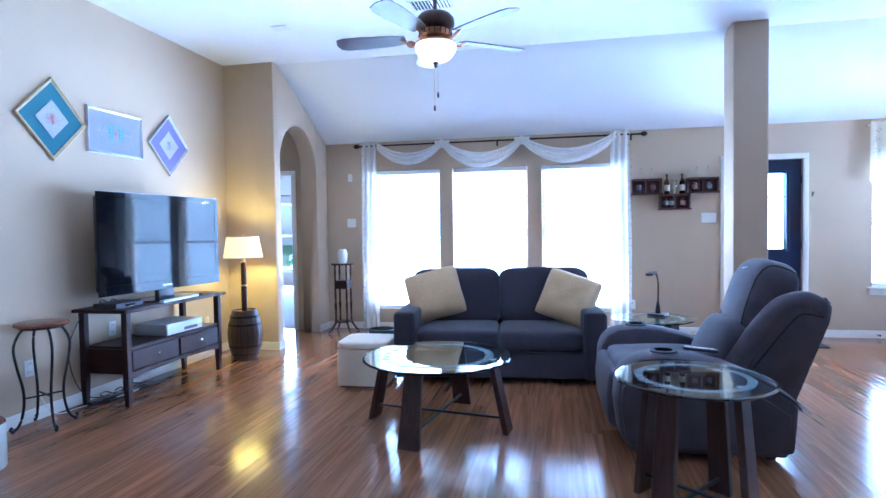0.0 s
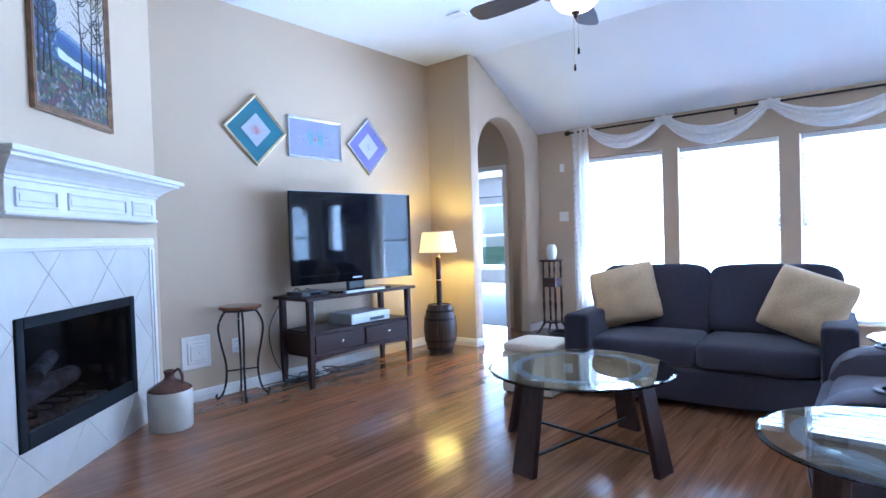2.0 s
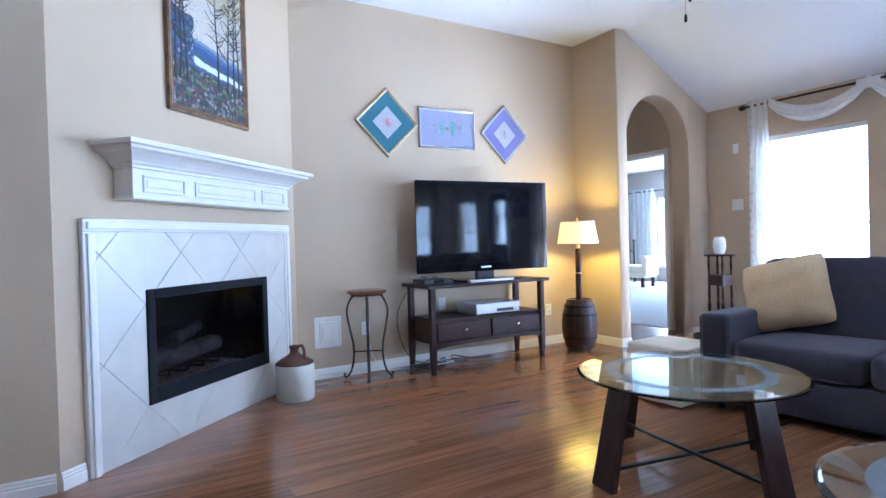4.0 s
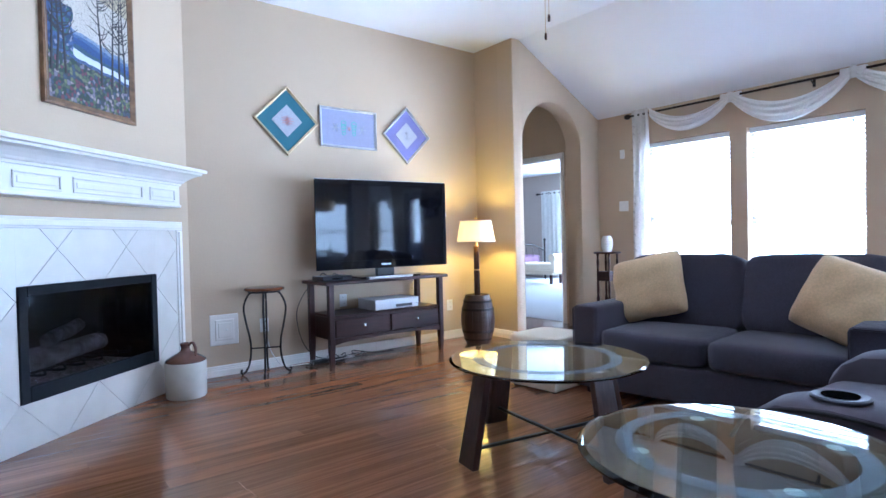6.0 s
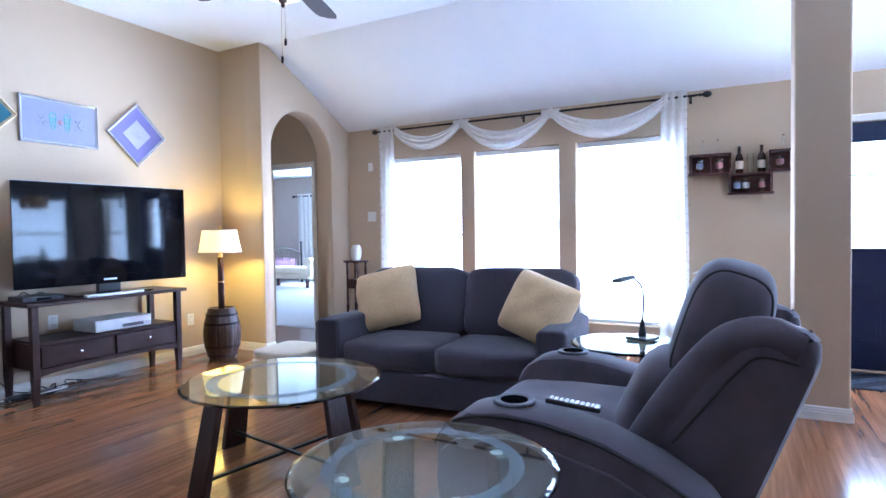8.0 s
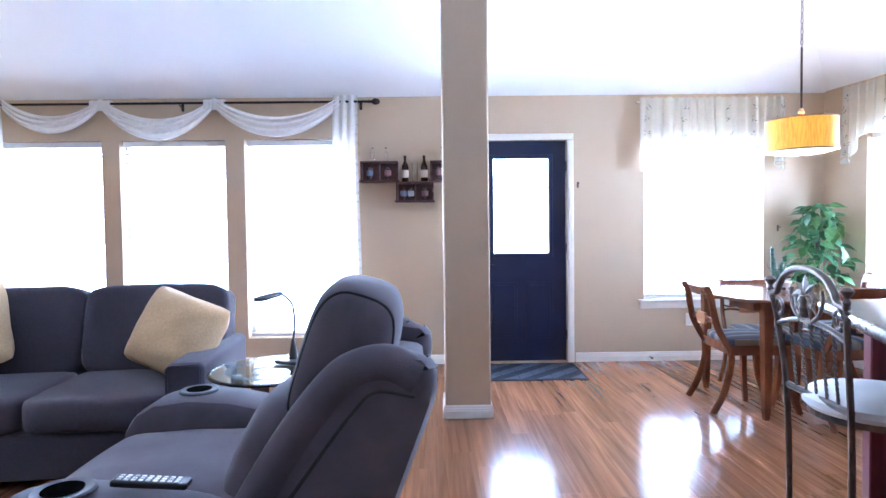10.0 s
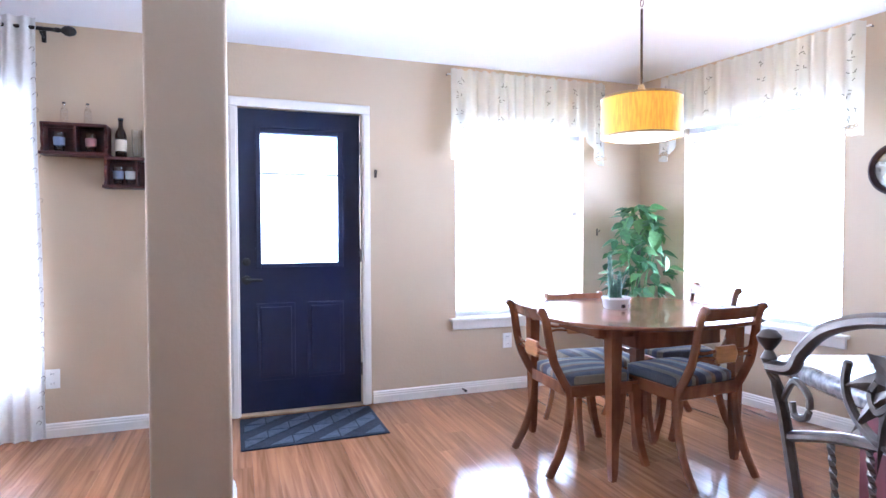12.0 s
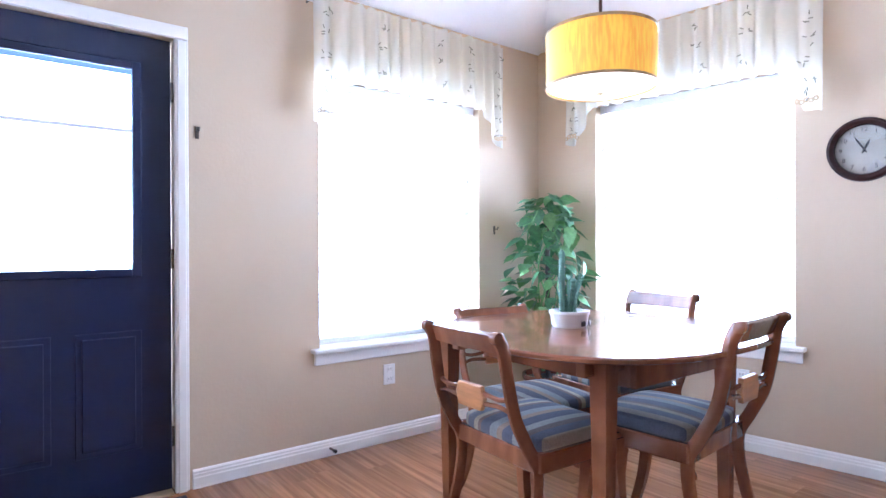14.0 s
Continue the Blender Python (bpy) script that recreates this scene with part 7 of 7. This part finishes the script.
valance(pose(3.445, YW - 0.055, 2.365), 1.32, "", 2)
valance(WD @ pose(0.50, -0.055, 2.385), 1.42, "", 5)


def wall_clock():
    t = thing("wall_clock", RD(5.165, 1.555) @ Matrix.Identity(4), "round dark-framed wall clock showing five to one", "clock")
    R = 0.15
    T = pose(0, 0, 0, 90, 0, 0)
    part("rim", lathe([(R - 0.035, 0.012), (R - 0.03, 0.028), (R - 0.012, 0.036), (R, 0.026), (R + 0.002, 0.0), (R - 0.035, 0.0), (R - 0.035, 0.012)], 56, m=T), ESPRESSO, t, "dark wooden rim", smooth=True)
    part("face", lathe([(0, 0.010), (R - 0.034, 0.010), (R - 0.034, 0.002), (0, 0.002)], 48, m=T), material("aged clock face", (0.40, 0.345, 0.28), 0.8, vary=0.08, scale=12), t, "aged cream face")
    ink = material("clock ink", (0.03, 0.025, 0.025), 0.7)
    for h in range(1, 13):
        cu = bpy.data.curves.new("numeral", "FONT")
        cu.body, cu.size, cu.align_x, cu.align_y, cu.extrude = str(h), 0.030, "CENTER", "CENTER", 0.0006
        cu.materials.append(ink)
        ob = new("numeral", cu)
        bpy.context.view_layer.update()
        me = bpy.data.meshes.new_from_object(ob)
        bpy.data.objects.remove(ob)
        a = math.pi / 2 - h * math.pi / 6
        o = new("numeral", me)
        o.parent = t
        o.matrix_basis = pose(0.094 * math.cos(a), -0.011, 0.094 * math.sin(a), 90, 0, 0)
    for k in range(60):
        a = k * math.pi / 30
        part("minute_mark", box(-0.0008, 0.0008, -0.0112, -0.0102, 0.108, 0.1115 if k % 5 else 0.115), ink, t, m=pose(0, 0, 0, 0, math.degrees(a), 0))
    for nm, ln, wd, deg in (("minute_hand", 0.084, 0.0032, -31), ("hour_hand", 0.055, 0.0042, 26)):
        part(nm, prism([(-wd, -0.018), (wd, -0.018), (wd * 1.3, ln * 0.6), (0, ln), (-wd * 1.3, ln * 0.6)], 0.0015, m=pose(0, -0.0145, 0)), ink, t, m=pose(0, 0 if nm[0] == "m" else 0.0017, 0, 0, deg, 0))
    part("glass", lathe([(0, 0.024), (R - 0.033, 0.022), (R - 0.033, 0.020), (0, 0.022)], 48, m=T), PANE, t).visible_shadow = False


wall_clock()
for x, z in ((2.895, 1.627), (4.74, 1.21)):
    t = thing("wall_hook", pose(x, YW - 0.001, z), "small silver metal hook screwed to the wall", "hook", "wall hooks")
    part("plate", box(-0.009, 0.009, -0.004, 0, -0.028, 0.028, 0.002, 1), PEWTER, t)
    part("prong", tube([(0, -0.003, 0.01), (0, -0.03, 0.005), (0, -0.04, 0.02)], 0.004, 6), PEWTER, t)
for x in (3.55,):
    t = thing("door_stop", pose(x, YW - 0.0165, 0.04), "small dark spring door stop on the baseboard", "door stop")
    part("spring", tube([(0, 0, 0), (0, -0.05, 0)], 0.007, 8), PEWTER, t)
    part("tip", lathe([(0, 0.05), (0.010, 0.05), (0.010, 0.062), (0, 0.064)], 12, m=pose(0, 0, 0, 90, 0, 0)), BLACK, t)

# ---- kitchen island and counter stool ----
IT = Vector((3.05, 3.96, 0))
IM = Matrix.Translation(IT) @ Matrix.Rotation(math.atan2(-0.93, -0.37), 4, "Z")  # x along the seating edge, +y into the kitchen


def island():
    t = thing("kitchen_island", IM @ Matrix.Diagonal((1.0, 1.0, 1.07, 1)), "dark red wooden island with speckled granite top", "island")
    part("body", box(0.10, 1.28, 0.26, 0.98, 0.0, 0.842, 0.004, 1), REDWOOD, t)
    bm = box(0.0, 1.40, 0.0, 1.08, 0.8425, 0.882, 0.018, 4)
    part("worktop", bm, GRANITE, t, "speckled brown grey granite top with rounded edge", smooth=True)
    for x in (0.085, 1.215):
        part("corner_post", box(x, x + 0.08, 0.13, 0.262, 0.0, 0.842, 0.004, 1), REDWOOD, t)
    for x in (0.22, 0.72):
        part("panel", box(x, x + 0.42, 0.248, 0.262, 0.12, 0.76, 0.006, 2), REDWOOD, t)


island()


def counter_stool():
    # back at y = 0, seat towards +y
    t = thing("counter_stool", Matrix.Translation((2.71, 3.48, -0.002)) @ Matrix.Rotation(math.atan2(-1.0, -0.05), 4, "Z") @ Matrix.Diagonal((0.92, 1, 1.14, 1)), "pewter metal counter stool with leaf-crested back, white seat", "stool")
    w = 0.20
    for s in (-1, 1):
        part("back_post", tube([(s * 0.165, 0.03, 0.0), (s * 0.168, 0.02, 0.55), (s * 0.185, -0.005, 0.80), (s * 0.205, -0.02, 0.895)], 0.0095, 6, flat=0.8), PEWTER, t)
        part("finial", lathe([(0.008, 0), (0.012, 0.008), (0.006, 0.018), (0.016, 0.030), (0.018, 0.036), (0.010, 0.044), (0, 0.046)], 14, m=pose(s * 0.206, -0.02, 0.89)), PEWTER, t, smooth=True)
        part("front_leg", tube([(s * 0.165, 0.36, 0.0), (s * 0.165, 0.35, 0.58)], 0.012, 6), PEWTER, t)
        part("scroll", tube([(s * 0.19, -0.01, 0.845), (s * 0.165, -0.014, 0.875), (s * 0.14, -0.014, 0.86), (s * 0.145, -0.012, 0.835), (s * 0.165, -0.012, 0.832), (s * 0.17, -0.012, 0.848)], 0.005, 8), PEWTER, t, smooth=True)
        part("side_stretcher", tube([(s * 0.165, 0.03, 0.22), (s * 0.165, 0.355, 0.22)], 0.008, 6), PEWTER, t)
    arc = [(0.205, 0.888), (0.165, 0.892), (0.148, 0.915), (0.112, 0.945), (0.057, 0.963), (0.0, 0.968)]
    part("crest_arch", tube([(x, -0.02, z) for x, z in arc] + [(-x, -0.02, z) for x, z in arc[-2::-1]], 0.0115, 8, flat=0.8), PEWTER, t, smooth=True)
    part("back_ring", tube([(0.085 * math.sin(a), -0.014, 0.893 - 0.066 * math.cos(a)) for a in [-1.9 + 3.8 * i / 12 for i in range(13)]], 0.006, 8), PEWTER, t, smooth=True)
    part("mid_rail", tube([(-0.185, -0.002, 0.80), (-0.09, -0.004, 0.822), (0, -0.004, 0.828), (0.09, -0.004, 0.822), (0.185, -0.002, 0.80)], 0.010, 8, flat=0.7), PEWTER, t, smooth=True)
    part("lower_rail", tube([(-0.168, 0.02, 0.625), (0.168, 0.02, 0.625)], 0.010, 8), PEWTER, t)
    for x in (-0.11, -0.055, 0.0, 0.055, 0.11):
        bm = tube([(x * 1.05, -0.003, 0.82), (x * 1.02, 0.008, 0.72), (x, 0.019, 0.625)], 0.0052, 4, twist=22.0, steps=14)
        part("twisted_spindle", bm, PEWTER, t)
    # cast leaf crest
    for k, a in enumerate((-116, -92, -66, -36, 0, 36, 66, 92, 116)):
        ln = 0.074 if abs(a) > 40 else 0.060
        bm = bmesh.new()
        rows = []
        for i in range(6):
            u = i / 5
            hw = (0.015 if abs(a) > 20 else 0.021) * math.sin(math.pi * min(1, 0.12 + u * 0.9))
            bend = 0.0006 * a * u * u
            rows.append([bm.verts.new(p) for p in ((-hw + bend, -0.018, u * ln), (bend, -0.018 - 0.009 * (1 - 0.95 * u), u * ln), (hw + bend, -0.018, u * ln), (bend, -0.018 + 0.006 * (1 - 0.95 * u), u * ln))])
        for p, q in zip(rows, rows[1:]):
            for i in range(4):
                bm.faces.new((p[i], p[(i + 1) % 4], q[(i + 1) % 4], q[i]))
        bm.faces.new(rows[0])
        bm.faces.new(rows[-1][::-1])
        part("cast_leaf", bm, PEWTER, t, m=pose(0, 0, 0.893, 0, a, 0))
    part("leaf_collar", lathe([(0.010, 0.85), (0.017, 0.86), (0.015, 0.868), (0.018, 0.876), (0.015, 0.884), (0.019, 0.895), (0.014, 0.908), (0, 0.91)], 14, m=pose(0, -0.018, -0.012)), PEWTER, t, smooth=True)
    for s in (-1, 1):
        part("collar_scroll", tube([(s * 0.012, -0.018, 0.885), (s * 0.035, -0.018, 0.868), (s * 0.045, -0.018, 0.885), (s * 0.036, -0.018, 0.900)], 0.006, 6), PEWTER, t)
    part("seat_frame", lathe([(0.17, 0.575), (0.185, 0.575), (0.185, 0.595), (0.17, 0.595), (0.17, 0.575)], 36, m=pose(0, 0.20, 0)), PEWTER, t)
    part("seat", lathe([(0, 0.592), (0.185, 0.592), (0.20, 0.605), (0.20, 0.622), (0.18, 0.638), (0.10, 0.647), (0, 0.65)], 40, m=pose(0, 0.20, 0)), FLAGBLUE, t, "round white padded vinyl seat", smooth=True)
    part("foot_ring", tube([(-0.165, 0.36, 0.22), (0.165, 0.36, 0.22)], 0.010, 8), PEWTER, t)


counter_stool()

# ---- bedroom through the arch ----
def bedroom():
    t = thing("upholstered_bench", pose(-7.75, 11.15, 0.006, 0, 0, 5), "cream upholstered bench with rolled arm and dark legs", "bench")
    part("seat", cushion(1.25, 0.50, 0.16, 0.15, m=pose(0, 0, 0.30)), LINEN, t, smooth=True)
    part("frame", box(-0.60, 0.60, -0.22, 0.22, 0.20, 0.305, 0.015, 2), LINEN, t)
    part("arm", tube([(0.60, -0.24, 0.58), (0.60, 0.24, 0.58)], 0.09, 14), LINEN, t, smooth=True)
    part("arm_post", box(0.55, 0.66, -0.23, 0.23, 0.25, 0.55, 0.02, 2), LINEN, t)
    for x in (-0.54, 0.54):
        for y in (-0.18, 0.18):
            part("leg", box(x - 0.03, x + 0.03, y - 0.03, y + 0.03, 0, 0.20, 0.004, 1), ESPRESSO, t)
    b = thing("bed", pose(-9.35, 11.4, 0.006, 0, 0, -90), "iron-framed bed with dark plum bedding", "bed")
    plum = material("plum bedspread", (0.12, 0.06, 0.09), 0.9, vary=0.25, scale=8, bump=0.4, bump_scale=60)
    part("mattress", cushion(1.5, 1.9, 0.30, 0.05, m=pose(0, 0, 0.32)), plum, b, smooth=True)
    part("bed_frame", box(-0.74, 0.74, -0.93, 0.93, 0.22, 0.32, 0.01, 2), IRON, b)
    for x in (-0.76, 0.76):
        part("post", tube([(x, 0.97, 0), (x, 0.97, 0.95)], 0.022, 10), IRON, b)
        part("post_ball", lathe([(0, 0.95), (0.03, 0.965), (0.034, 0.985), (0.02, 1.01), (0, 1.015)], 14, m=pose(x, 0.97, 0)), IRON, b, smooth=True)
        part("leg", tube([(x * 0.95, -0.9, 0), (x * 0.95, -0.9, 0.25)], 0.02, 8), IRON, b)
    part("footboard_arch", tube([(-0.76, 0.97, 0.70), (-0.4, 0.97, 0.84), (0, 0.97, 0.88), (0.4, 0.97, 0.84), (0.76, 0.97, 0.70)], 0.014, 8), IRON, b)
    for i in range(6):
        x = -0.55 + 0.22 * i
        part("bar", tube([(x, 0.97, 0.28), (x, 0.97, 0.80)], 0.008, 6), IRON, b)
    r = thing("curtain_rod", pose(-6.9, 12.50, 2.16), "thin black curtain rod over the bedroom window", "curtain rod")
    part("rod", tube([(-2.0, 0, 0), (1.6, 0, 0)], 0.014, 10, steps=1), IRON, r)
    for x in (-2.0, 1.6):
        part("finial", lathe([(0, -0.04), (0.03, -0.02), (0.034, 0), (0.03, 0.02), (0, 0.04)], 14), IRON, r, m=pose(x, 0, 0, 0, 90, 0))
        part("bracket", tube([(x * 0.95, 0.099, 0), (x * 0.95, 0, 0)], 0.008, 6), IRON, r)
    drape = sheer("white bedroom drape", (0.80, 0.79, 0.76), 0.12)
    for x0, x1 in ((-8.75, -8.0), (-5.5, -5.1)):
        c = thing("bedroom_curtain", pose((x0 + x1) / 2, 12.48, 0), "white grommet curtain hanging beside the bedroom window", "curtain", "bedroom curtains")
        w = x1 - x0
        part("panel", sheet(lambda u, v: (-w / 2 + w * u, 0.035 * math.sin(u * 34), 2.22 - 2.20 * v), 60, 10, 0.003), drape, c, smooth=True)
        for k in range(4):
            part("grommet", lathe([(0.018, -0.003), (0.028, 0), (0.018, 0.003)], 14, m=pose(-w / 2 + w * (k + 0.5) / 4, -0.03, 2.16, 90, 0, 0)), IRON, c)
    p = thing("sill_plant", pose(-6.15, 12.56, 0.402), "small green leafy plant on the bedroom sill", "potted plant")
    part("pot", lathe([(0, 0), (0.05, 0), (0.065, 0.10), (0.055, 0.10), (0, 0.09)], 18), BROWNGLAZE, p)
    me, rg = leaf_mesh(LEAF2), random.Random(31)
    for k in range(60):
        a = rg.uniform(0, 6.28)
        piece("leaf", me, p, pose(0.10 * math.cos(a) * rg.random(), 0.03 * math.sin(a), 0.10 + 0.22 * rg.random(), rg.uniform(-60, 40), rg.uniform(-30, 30), math.degrees(a)) @ Matrix.Scale(rg.uniform(0.08, 0.14), 4))


bedroom()

# ---- floor planks ----
def planks():
    w, ln, gap = 0.122, 1.22, 0.0007
    near = bmesh.new()
    box(gap / 2, w - gap / 2, gap / 2, ln - gap / 2, -0.009, 0.0, bm=near)
    me = bpy.data.meshes.new("plank")
    near.to_mesh(me)
    near.free()
    me.materials.append(FLOOR)
    rg = random.Random(5)
    verts, faces, count = [], [], 0
    nx = int((5.9 + 4.8) / w)
    for i in range(nx):
        x = -4.8 + w * i
        off = rg.uniform(0, ln)
        for j in range(-1, 10):
            y = -3.0 - ln + off + ln * j
            y0, y1 = max(y, -3.0), min(y + ln, 6.998 if x > -3.2 else 6.92)
            if y1 - y0 < 0.04 or (x < -3.62 and y1 < 5.6) or (x < -2.3 and y1 < 0.8):
                continue
            full = y0 == y and y1 == y + ln
            if full and count < 300 and -2.3 < x < 4.6 and 1.0 < y < 5.8:
                piece("plank", me, floor, Matrix.Translation((x, y, 0)))
                count += 1
            else:
                k = len(verts)
                a, b, c, d = x + gap / 2, x + w - gap / 2, y0 + gap / 2, y1 - gap / 2
                verts += [(a, c, 0), (b, c, 0), (b, d, 0), (a, d, 0), (a, c, -0.009), (b, c, -0.009), (b, d, -0.009), (a, d, -0.009)]
                faces += [(k, k + 1, k + 2, k + 3), (k, k + 4, k + 5, k + 1), (k + 1, k + 5, k + 6, k + 2), (k + 2, k + 6, k + 7, k + 3), (k + 3, k + 7, k + 4, k)]
    m2 = bpy.data.meshes.new("plank_field")
    m2.from_pydata(verts, [], faces)
    m2.materials.append(FLOOR)
    ob = new("plank_field", m2)
    ob.parent = floor
    tagged(ob, "reddish brown laminate planks", kind="stuff")


planks()
